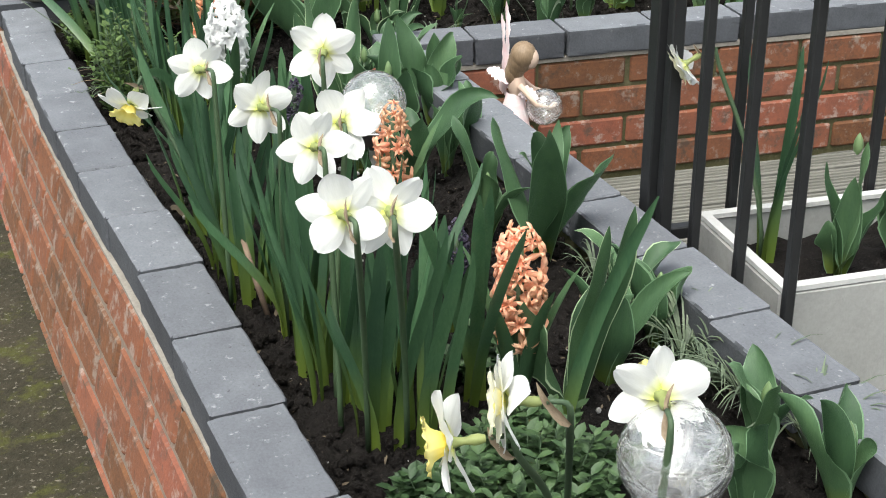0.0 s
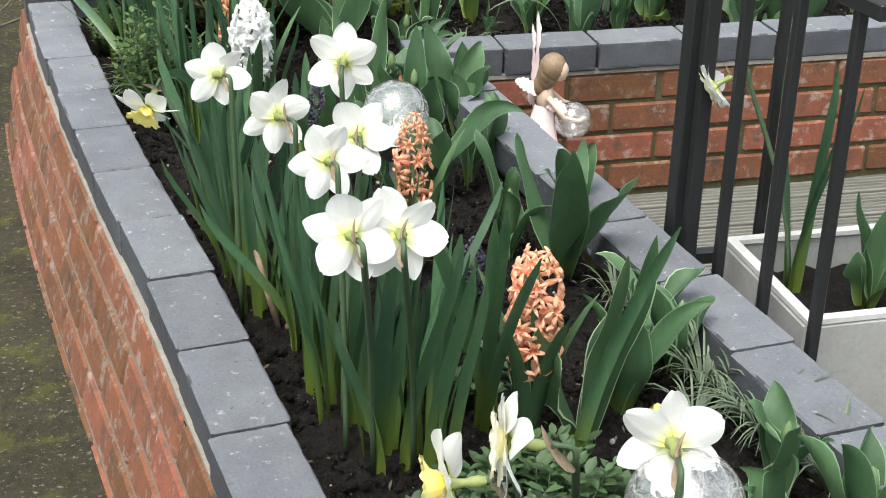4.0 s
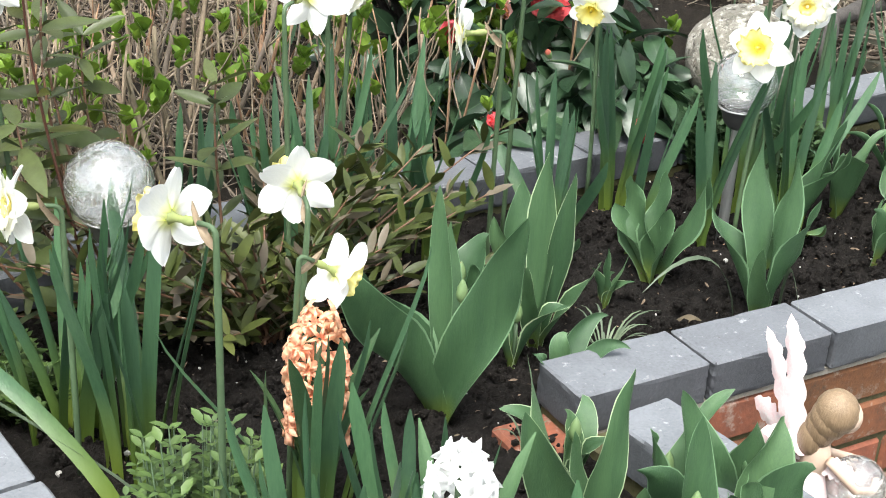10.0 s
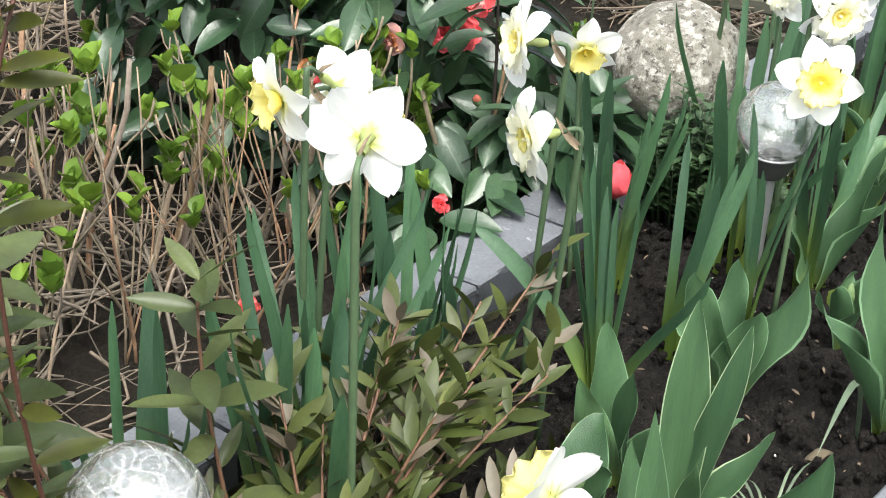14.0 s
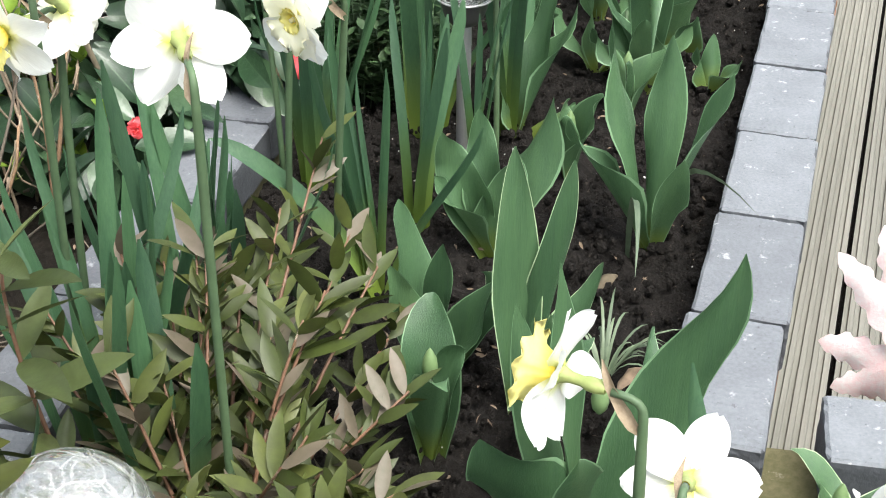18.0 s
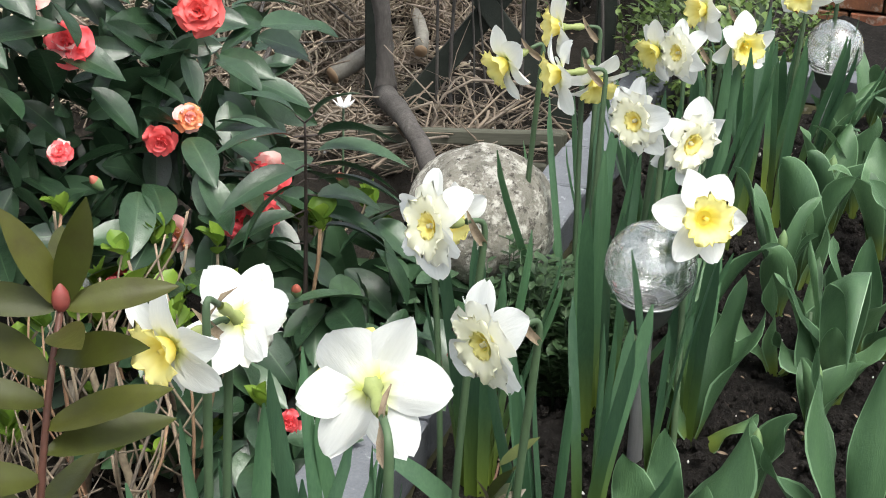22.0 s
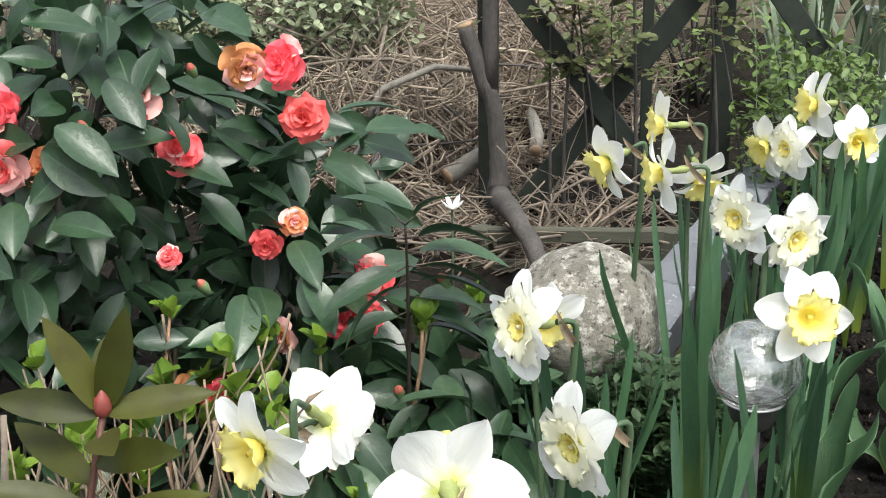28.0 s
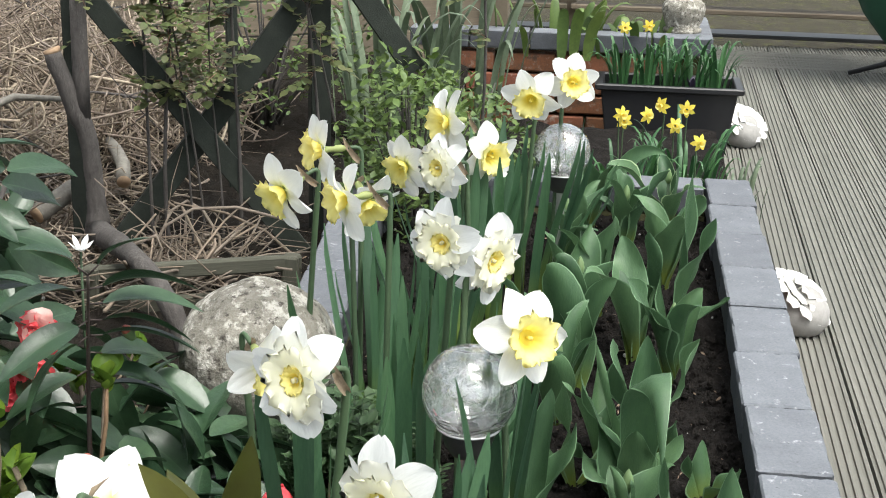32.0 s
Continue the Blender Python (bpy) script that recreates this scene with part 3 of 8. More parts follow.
# ---- bricks of the faces that show ----
def brick_face(parent, p, q, courses, z_top, offset=0.0):
    p, q = Vector(p), Vector(q)
    d, length = (q - p).normalized(), (q - p).length
    yaw = math.atan2(d.y, d.x)
    for k in range(courses):
        z = z_top - 0.075 * (k + 0.5) - 0.008
        s = -0.225 * (0.5 if k % 2 else 0.0) - offset
        while s < length:
            if s + 0.225 > 0.02:
                c = p + d * (s + 0.1125)
                lay(BRICK, "brick", parent, c.x, c.y, z, yaw)
            s += 0.225


brick_face(core_c, (0.463 - 0.225 * 3, 0.003 + 0.044), (2.16, 0.003 + 0.044), 4, -THK)


# ---- daffodils ----
def petal_mesh(name, length, width, curl, twist, mat, tip=0.5):
    """A long rounded petal, narrow at its foot, with lengthwise ribs and an uneven rim."""
    n, cols = 13, 9
    verts, faces = [], []
    for i in range(n):
        t = i / (n - 1)
        w = width * (0.36 + 0.64 * math.sin(math.pi / 2 * min(1.0, t / 0.50)) ** 1.1) if t < 0.50 else width * max(0.0, 1 - ((t - 0.50) / 0.515) ** (1.7 + 0.5 * tip)) ** 0.70
        z = 0.004 * min(1, t * 4) + curl * length * math.sin(t * 2.4) - 0.07 * length * t * t
        a = twist * (t - 0.2)
        for c in range(cols):
            u = 2 * c / (cols - 1) - 1
            rib = 0.0007 * math.cos(u * 8.0) * (1 - t * 0.5) + 0.0024 * math.sin(5.5 * t + twist * 9 + (1.9 if u > 0 else 0)) * abs(u) ** 3
            x, h = u * w, 0.15 * w * u * u + rib
            back = 1 - 0.05 * (1 - abs(u)) * max(0, t - 0.9) * 10 * (0.3 + tip * 0.5)
            verts.append((x * math.cos(a) - h * math.sin(a), (0.003 + t * length) * (back if t > 0.9 else 1), z + x * math.sin(a) + h * math.cos(a)))
    for i in range(n - 1):
        for c in range(cols - 1):
            q = i * cols + c
            faces.append((q, q + 1, q + 1 + cols, q + cols))
    return to_mesh(name, verts, faces, mat)


PETALS = [petal_mesh("petal", 0.047 + 0.002 * (i % 3), (0.0196, 0.0166, 0.0184, 0.0158, 0.0190, 0.0170)[i], (0.02, -0.05, 0.06, -0.02, -0.07, 0.05)[i], (0.5, -0.4, 0.15, -0.7, 0.3, -0.2)[i], M_PETAL, (0.5, -0.4, 0.8, 0.1, -0.2, 1.0)[i]) for i in range(6)]


def corona_mesh(depth, flare, mat, seed):
    def ruffle(j, a):
        return 1 + (j / 6.0) ** 2 * (0.10 * math.sin(5 * a + seed) + 0.07 * math.sin(11 * a + seed * 2) + 0.07 * math.sin(17 * a + seed) + 0.05 * math.sin(23 * a)) + 0.03 * math.sin(12 * a)
    prof = [(0.007, 0.0), (0.0105, depth * 0.2), (0.0125, depth * 0.45), (0.015, depth * 0.7), (0.018 + flare * 0.4, depth * 0.88), (0.020 + flare, depth), (0.019 + flare, depth * 0.99)]
    v, f = lathe_data(prof, 48, ruffle)
    v = [(p[0], p[1], p[2] + (0.0022 * math.sin(9 * math.atan2(p[1], p[0]) + seed) if k >= 48 * 5 else 0)) for k, p in enumerate(v)]
    s, g = lathe_data([(0.0075, 0.001), (0.004, 0.0005), (0.0005, 0.0)], 36)
    st, sf = tube_data([(0, 0, 0.0), (0, 0, depth * 0.55)], [0.0018, 0.0024], 6)
    v, f = merge([(v, f), (s, g), (st, sf)])
    return to_mesh("corona", v, f, mat)


CORONAS = [corona_mesh(0.020, 0.006, M_YELLOW, 1), corona_mesh(0.018, 0.010, M_PALE_YELLOW, 2), corona_mesh(0.020, 0.008, M_YELLOW, 4), corona_mesh(0.015, 0.012, M_CREAM, 6)]


def spathe_mesh():
    v, f = blade_data(bezier((0, 0, 0), (0.004, 0, 0.016), (0.003, 0.004, 0.03), (-0.004, 0.012, 0.045), 7), [0.0025, 0.0045, 0.005, 0.0046, 0.004, 0.0025, 0.0005],
                      (0, 1, 0), fold=0.7, cols=5, wave=0.5)
    return to_mesh("spathe", v, f, M_SPATHE)


SPATHE = spathe_mesh()
tube_v, tube_f = lathe_data([(0.0035, -0.034), (0.0052, -0.028), (0.0050, -0.022), (0.0036, -0.018), (0.0040, -0.010), (0.0060, -0.004), (0.0082, -0.0012)], 16)
TUBE = to_mesh("perianth_tube", tube_v, tube_f, M_GREEN_YELLOW)


def daffodil(at, facing, base=None, size=1.0, kind=0, seed=0, level=SOIL, spin=None):
    """A flowering stem: the flower's centre at a place, looking along facing, rooted below."""
    r = random.Random(seed * 7 + 3)
    at, face = Vector(at), Vector(facing).normalized()
    if base is None:
        base = (at.x - face.x * 0.05 + r.uniform(-0.03, 0.03), at.y - face.y * 0.05 + r.uniform(-0.03, 0.03))
    root = Vector((base[0], base[1], level - 0.01))
    e = thing("daffodil", ("white double daffodil with a ruffled cream-yellow cup", "white daffodil with a deep yellow trumpet", "white daffodil with an orange-yellow frilled cup")[kind if kind < 3 else 0]
              + " and papery brown sheath", "daffodil", "daffodils in the raised bed", root)
    loc = at - root
    back = loc - face * (0.032 * size)
    neck = back - face * 0.006
    top = neck - face * 0.022 + Vector((0, 0, -0.012))
    path = bezier((0, 0, 0), (0, 0, loc.z * 0.5), Vector((top.x * 0.9, top.y * 0.9, top.z - 0.05)), top, 9) + bezier(top, top + Vector((0, 0, 0.014)), neck - face * 0.012, neck, 6)[1:]
    v, f = tube_data(path, [0.0040] * 7 + [0.0036, 0.0033, 0.003, 0.0028, 0.0027, 0.0027, 0.003], 8)
    put("stem", to_mesh("stem", v, f, M_STEM), e)
    first = r.uniform(0, 1.0)
    m = aim(loc, face, first if spin is None else spin)
    s = Matrix.Diagonal((size, size, size, 1))
    put("perianth_tube", TUBE, e, m @ s)
    cup = put("corona", CORONAS[(1, 0, 2, 1)[kind]], e, m @ s @ Matrix.Diagonal((0.95, 0.95, 0.60, 1) if kind in (0, 3) else (1, 1, 1, 1)))
    for i in range(6):
        # three broader petals behind, three narrower before them
        lift = -0.0035 if i % 2 else -0.0012
        tilt = Matrix.Rotation(r.uniform(-0.26, 0.12) - (0.06 if i % 2 else 0), 4, 'X') @ Matrix.Rotation(r.uniform(-0.22, 0.22), 4, 'Y')
        put("petal", PETALS[2 * r.randrange(3) + (0 if i % 2 else 1)], e, m @ s @ Matrix.Translation((0, 0, lift)) @ Matrix.Rotation(i * math.pi / 3 + r.uniform(-0.10, 0.10), 4, 'Z') @ tilt)
    if kind in (0, 3):
        # a split cup laid against the petals: ruffled layers inside the first
        put("inner_corona", CORONAS[0], cup, Matrix.Rotation(0.4, 4, 'Z') @ Matrix.Diagonal((0.5, 0.5, 0.62, 1)))
        put("inner_corona", CORONAS[3], cup, Matrix.Rotation(1.1, 4, 'Z') @ Matrix.Diagonal((1.22, 1.22, 0.50, 1)))
    put("spathe", SPATHE, e, Matrix.Translation(top - Vector((0, 0, 0.012))) @ (face + Vector((0, 0, 0.9))).to_track_quat('Z', 'Y').to_matrix().to_4x4() @ Matrix.Rotation(r.uniform(-0.6, 0.6), 4, 'Z') @ Matrix.Diagonal((0.8, 0.85, r.uniform(0.85, 1.2), 1)), "papery brown sheath")
    return e


def daffodil_clump(x, y, n, height, spread, seed, lean=(0, 0), level=SOIL, wide=0.0086):
    """A tuft of strap leaves from a few bulbs."""
    r = random.Random(seed)
    e = thing("daffodil_clump", "clump of upright blue-green daffodil leaves", "daffodil leaves", "daffodil leaves in the raised bed", (x, y, level - 0.01))
    for i in range(n):
        a, q = r.uniform(0, 2 * math.pi), spread * math.sqrt(r.random())
        bx, by = q * math.cos(a), q * math.sin(a)
        h = height * r.uniform(0.72, 1.08)
        ln = r.uniform(0.03, 0.30) * h * (1.9 if r.random() < 0.2 else 1.0)
        a2 = a + r.uniform(-0.9, 0.9)
        tip = Vector((bx + ln * math.cos(a2) + lean[0] * h, by + ln * math.sin(a2) + lean[1] * h, h))
        path = bezier((bx, by, 0), (bx + lean[0] * h * 0.1, by + lean[1] * h * 0.1, h * 0.4), (tip.x * 0.85 + bx * 0.15, tip.y * 0.85 + by * 0.15, h * 0.75), tip, 9)
        w = wide * r.uniform(0.75, 1.25)
        widths = [w * k for k in (0.75, 0.95, 1.0, 1.0, 1.0, 0.97, 0.9, 0.72, 0.12)]
        v, f = blade_data(path, widths, (math.cos(a2 + 1.5 + r.uniform(-0.9, 0.9)), math.sin(a2 + 1.5 + r.uniform(-0.9, 0.9)), 0), fold=0.35, cols=3)
        put("leaf", to_mesh("leaf", v, f, M_DAFF_LEAF), e)
    return e


# ---- tulips ----
def tulip_blade(path, width, side, seed, clasp=0.75):
    """A tulip leaf: clasping at its foot, wavy along both rims, turning as it rises, with a short point."""
    r = random.Random(seed)
    path = [Vector(p) for p in path]
    n = len(path)
    us = (-1, -0.94, -0.5, 0, 0.5, 0.94, 1)
    turn, amp, f1, f2 = r.uniform(-1.1, 1.1), r.uniform(0.28, 0.62), r.uniform(6.0, 11.0), r.uniform(6.0, 11.0)
    p1, p2 = r.uniform(0, 6.3), r.uniform(0, 6.3)
    fat = r.uniform(0.36, 0.54)
    verts, faces = [], []
    side = Vector(side).normalized()
    for i, p in enumerate(path):
        t = i / (n - 1)
        d = (path[min(i + 1, n - 1)] - path[max(i - 1, 0)]).normalized()
        side = (side - d * side.dot(d)).normalized()
        a = turn * t * t
        s2 = side * math.cos(a) + side.cross(d) * math.sin(a)
        nor = s2.cross(d)
        w = width * (0.40 + 0.60 * math.sin(math.pi / 2 * min(1, t / fat)) ** 1.4) if t < fat else width * (1 - ((t - fat) / (1 - fat)) ** 1.45) * (1 - 0.1 * t) + 0.0005
        fold = clasp * (1 - t) ** 1.2 + 0.16
        for u in us:
            ruff = amp * w * abs(u) ** 2.5 * math.sin((f1 if u > 0 else f2) * t + (p1 if u > 0 else p2)) * min(1, 2.5 * t)
            verts.append(p + s2 * (u * w * (1 - 0.25 * fold * u * u)) + nor * (fold * w * u * u + ruff - 0.05 * w * (abs(u) < 0.1)))
    for i in range(n - 1):
        for c in range(6):
            q = i * 7 + c
            faces.append((q, q + 1, q + 8, q + 7))
    return verts, faces


def tulip_leaf_mesh(length, width, seed, edged):
    r = random.Random(seed)
    bend = r.choice((0.08, 0.16, 0.24, 0.34, 0.48, 0.64))
    drop = r.uniform(0.80, 1.0) - 0.25 * max(0, bend - 0.4)
    path = bezier((0.0, 0, 0), (0.008, 0, length * 0.42), (0.01 + bend * length * 0.50, r.uniform(-0.02, 0.02), length * 0.88), (bend * length, r.uniform(-0.04, 0.04), length * drop), 14)
    v, f = tulip_blade(path, width, (0, -1, 0), seed * 3 + 1)
    idx = [1 if k % 6 in (0, 5) else 0 for k in range(len(f))]
    return to_mesh("leaf", v, f, [M_TULIP, M_EDGE if edged else M_RIM], idx)


TULIP_LEAVES = [tulip_leaf_mesh(0.160 + 0.007 * (i % 10), 0.0240 + 0.0028 * (i % 4), i + 1, False) for i in range(16)]
EDGED_LEAVES = [tulip_leaf_mesh(0.15 + 0.010 * i, 0.020 + 0.0015 * i, i + 31, True) for i in range(5)]
bud_v, bud_f = lathe_data([(0.002, 0.0), (0.0065, 0.006), (0.008, 0.014), (0.0065, 0.024), (0.003, 0.032), (0.0005, 0.036)], 12)
BUD = to_mesh("bud", bud_v, bud_f, M_BUD)


def tulip(x, y, size=1.0, leaves=4, seed=0, edged=False, bud=True, level=SOIL):
    r = random.Random(seed * 13 + 5)
    e = thing("tulip", "tulip plant in leaf with pale-edged wavy leaves" if edged else "tulip plant with broad wavy green leaves" + (" and a closed bud" if bud else ""),
              "tulip", "tulips in the raised bed", (x, y, level - 0.012))
    a = r.uniform(0, 6.3)
    pool = EDGED_LEAVES if edged else TULIP_LEAVES
    for i in range(leaves):
        k = size * (1.0 - 0.09 * i) * r.uniform(0.88, 1.1)
        m = Matrix.Rotation(a + i * 2.4 + r.uniform(-0.4, 0.4), 4, 'Z') @ Matrix.Translation((0.004, 0, 0.006 * i)) @ Matrix.Rotation(r.uniform(-0.12, 0.2), 4, 'Y') @ Matrix.Diagonal((k, k * r.uniform(0.9, 1.2), k, 1))
        put("leaf", pool[r.randrange(len(pool))], e, m)
    v, f = tube_data([(0, 0, 0), (0.002, 0, 0.05 * size), (0.003, 0.002, 0.10 * size)], [0.004, 0.0035, 0.003], 7)
    put("stem", to_mesh("stem", v, f, M_STEM), e)
    if bud:
        put("bud", BUD, e, Matrix.Translation((0.003, 0.002, 0.098 * size)), "pale green closed bud")
    return e


def tulip_with(x, y, tips, edged=False, level=SOIL, bud=None):
    """A tulip whose leaves reach given places; each tip with a half width."""
    e = thing("tulip", "large tulip plant with pale-edged leaves" if edged else "large tulip plant with broad arching leaves", "tulip", "tulips in the raised bed", (x, y, level - 0.012))
    for i, (tip, w, *across) in enumerate(tips):
        t = Vector(tip) - Vector((x, y, level - 0.012))
        flat = Vector((t.x, t.y, 0))
        side = Vector((-flat.y, flat.x, 0)) if flat.length > 0.01 else Vector((0, 1, 0))
        if across:
            side = Vector(across[0])
        path = bezier((0, 0, 0), flat * 0.30 + Vector((0, 0, t.z * 0.42)), flat * 0.95 + Vector((0, 0, t.z * 0.85)), t, 14)
        v, f = tulip_blade(path, w * 1.20, -side if i % 2 else side, i * 7 + int(abs(x) * 1000), 0.5)
        put("leaf", to_mesh("leaf", v, f, [M_TULIP, M_EDGE if edged else M_RIM], [1 if k % 6 in (0, 5) else 0 for k in range(len(f))]), e)
    if bud:
        put("bud", BUD, e, Matrix.Translation(Vector(bud) - Vector((x, y, level - 0.012))), "pale green closed bud")
    return e


# ---- hyacinths ----
def floret_mesh(name, mat, size, full, prof):
    """A six-pointed bell: tube and spreading tips in one skin."""
    star = (0, 0, 0.05, 0.42, 0.72, 0.86, 0.95)

    def lobes(j, a):
        return 1 - star[j] * full * (0.5 - 0.5 * math.cos(6 * a)) ** 0.8
    v, f = lathe_data([(r * size, z * size) for r, z in prof], 24, lobes)
    return to_mesh(name, v, f, mat)


BELL = [(0.0022, 0.0), (0.0034, 0.006), (0.0034, 0.011), (0.0060, 0.0145), (0.0105, 0.0160), (0.0150, 0.0135), (0.0172, 0.0085)]
FUNNEL = [(0.0026, 0.0), (0.0040, 0.007), (0.0022, 0.0145), (0.0060, 0.0180), (0.0104, 0.0205), (0.0142, 0.0196), (0.0166, 0.0160)]
OPEN_STAR = [(0.0022, 0.0), (0.0030, 0.006), (0.0012, 0.0118), (0.0066, 0.0135), (0.0112, 0.0158), (0.0150, 0.0162), (0.0178, 0.0142)]
FLORETS = {"orange": floret_mesh("floret", M_ORANGE, 1.36, 0.96, FUNNEL), "white": floret_mesh("floret", M_WHITEFLOR, 1.55, 0.58, OPEN_STAR), "purple": floret_mesh("floret", M_PURPLE, 0.6, 1.0, BELL)}


def hyacinth(x, y, z0, z1, color, seed, n=34, radius=0.016, lean=(0, 0), level=SOIL, bloom=1.0):
    """Its spike of florets reaches from z0 to z1."""
    r = random.Random(seed)
    e = thing("hyacinth", {"orange": "apricot-orange hyacinth spike in bloom", "white": "white hyacinth spike in bloom", "purple": "dark purple hyacinth spike in bud"}[color], "hyacinth", "hyacinths in the raised bed", (x, y, level - 0.01))
    h = z1 - level + 0.01
    lv = Vector((lean[0], lean[1], 0))
    v, f = tube_data([(0, 0, 0), lv * 0.5 + Vector((0, 0, h * 0.5)), lv + Vector((0, 0, h * 0.96))], [0.006, 0.0055, 0.004], 8)
    put("stem", to_mesh("stem", v, f, M_STEM), e)
    low = (z0 - level + 0.01) / h
    for i in range(n):
        t = low + (1 - low) * (i + 0.5) / n
        a = i * 2.399 + r.uniform(-0.4, 0.4)
        up = 0.85 * (t - low) / (1 - low) - 0.30 + r.uniform(-0.4, 0.4)
        d = Vector((math.cos(a), math.sin(a), up)).normalized()
        c = lv * t + Vector((0, 0, h * t)) + Vector((math.cos(a), math.sin(a), 0)) * radius * (0.55 if t < 0.93 else 0.1)
        s = (1.0 - 0.35 * max(0, (t - 0.85) / 0.15)) * r.uniform(0.86, 1.1) * bloom
        put("floret", FLORETS[color], e, aim(c, d, r.uniform(0, 1)) @ Matrix.Diagonal((s, s, s, 1)))
    for i in range(5):
        a = i * 1.257 + r.uniform(-0.3, 0.3)
        L = h * r.uniform(0.75, 1.0)
        d = Vector((math.cos(a), math.sin(a), 0))
        path = bezier(d * 0.006, d * 0.012 + Vector((0, 0, L * 0.4)), d * L * 0.22 + Vector((0, 0, L * 0.8)), d * L * 0.34 + Vector((0, 0, L)), 8)
        v, f = blade_data(path, [0.009, 0.011, 0.012, 0.0125, 0.012, 0.010, 0.007, 0.001], (-math.sin(a), math.cos(a), 0), fold=-0.4, cols=5)
        put("leaf", to_mesh("leaf", v, f, M_TULIP), e)
    return e


# ---- glass globe lamps ----

def globe_mesh(radius):
    bm = bmesh.new()
    bmesh.ops.create_uvsphere(bm, u_segments=48, v_segments=32, radius=radius)
    inner = bmesh.ops.create_uvsphere(bm, u_segments=48, v_segments=32, radius=radius - 0.0035)["verts"]
    fs = list({f for v in inner for f in v.link_faces})
    bmesh.ops.reverse_faces(bm, faces=fs)
    me = bm_mesh("globe", bm, M_GLASS, True)
    return me


def globe_lamp(x, y, z, radius, lean=(0, 0), level=SOIL):
    """A crackle glass globe on a stake; z: the globe's centre."""
    e = thing("garden_lamp", "solar lamp with crackle glass globe on a steel stake", "garden lamp", "globe lamps in the raised bed", (x, y, level - 0.02))
    c = z - level + 0.02
    g = put("globe", globe_mesh(radius), e, Matrix.Translation((0, 0, c)), "clear crackle glass globe")
    g.visible_shadow = False
    v, f = lathe_data([(0.011, c - radius - 0.026), (0.018, c - radius - 0.023), (0.026, c - radius - 0.013), (0.033, c - radius * 0.86), (0.036, c - radius * 0.80), (0.036, c - radius * 0.77), (0.030, c - radius * 0.82)], 32)
    put("collar", to_mesh("collar", v, f, M_DARK_METAL), e, None, "dark grey metal cup under the globe")
    v, f = lathe_data([(0.0363, c - radius * 0.81), (0.0375, c - radius * 0.79), (0.0375, c - radius * 0.765), (0.0355, c - radius * 0.755)], 32)
    put("rim", to_mesh("rim", v, f, M_STEEL), e, None, "bright steel rim")
    v, f = lathe_data([(0.0096, 0.0), (0.0096, c - radius - 0.024)], 20)
    put("pole", to_mesh("pole", v, f, M_STEEL), e, None, "brushed steel tube")
    v, f = lathe_data([(0.0005, c - radius * 0.78), (0.012, c - radius * 0.79), (0.014, c - radius * 0.90)], 18)
    put("solar_cell", to_mesh("solar_cell", v, f, M_DARK_METAL), e, None, "small dark solar cell")
    return e



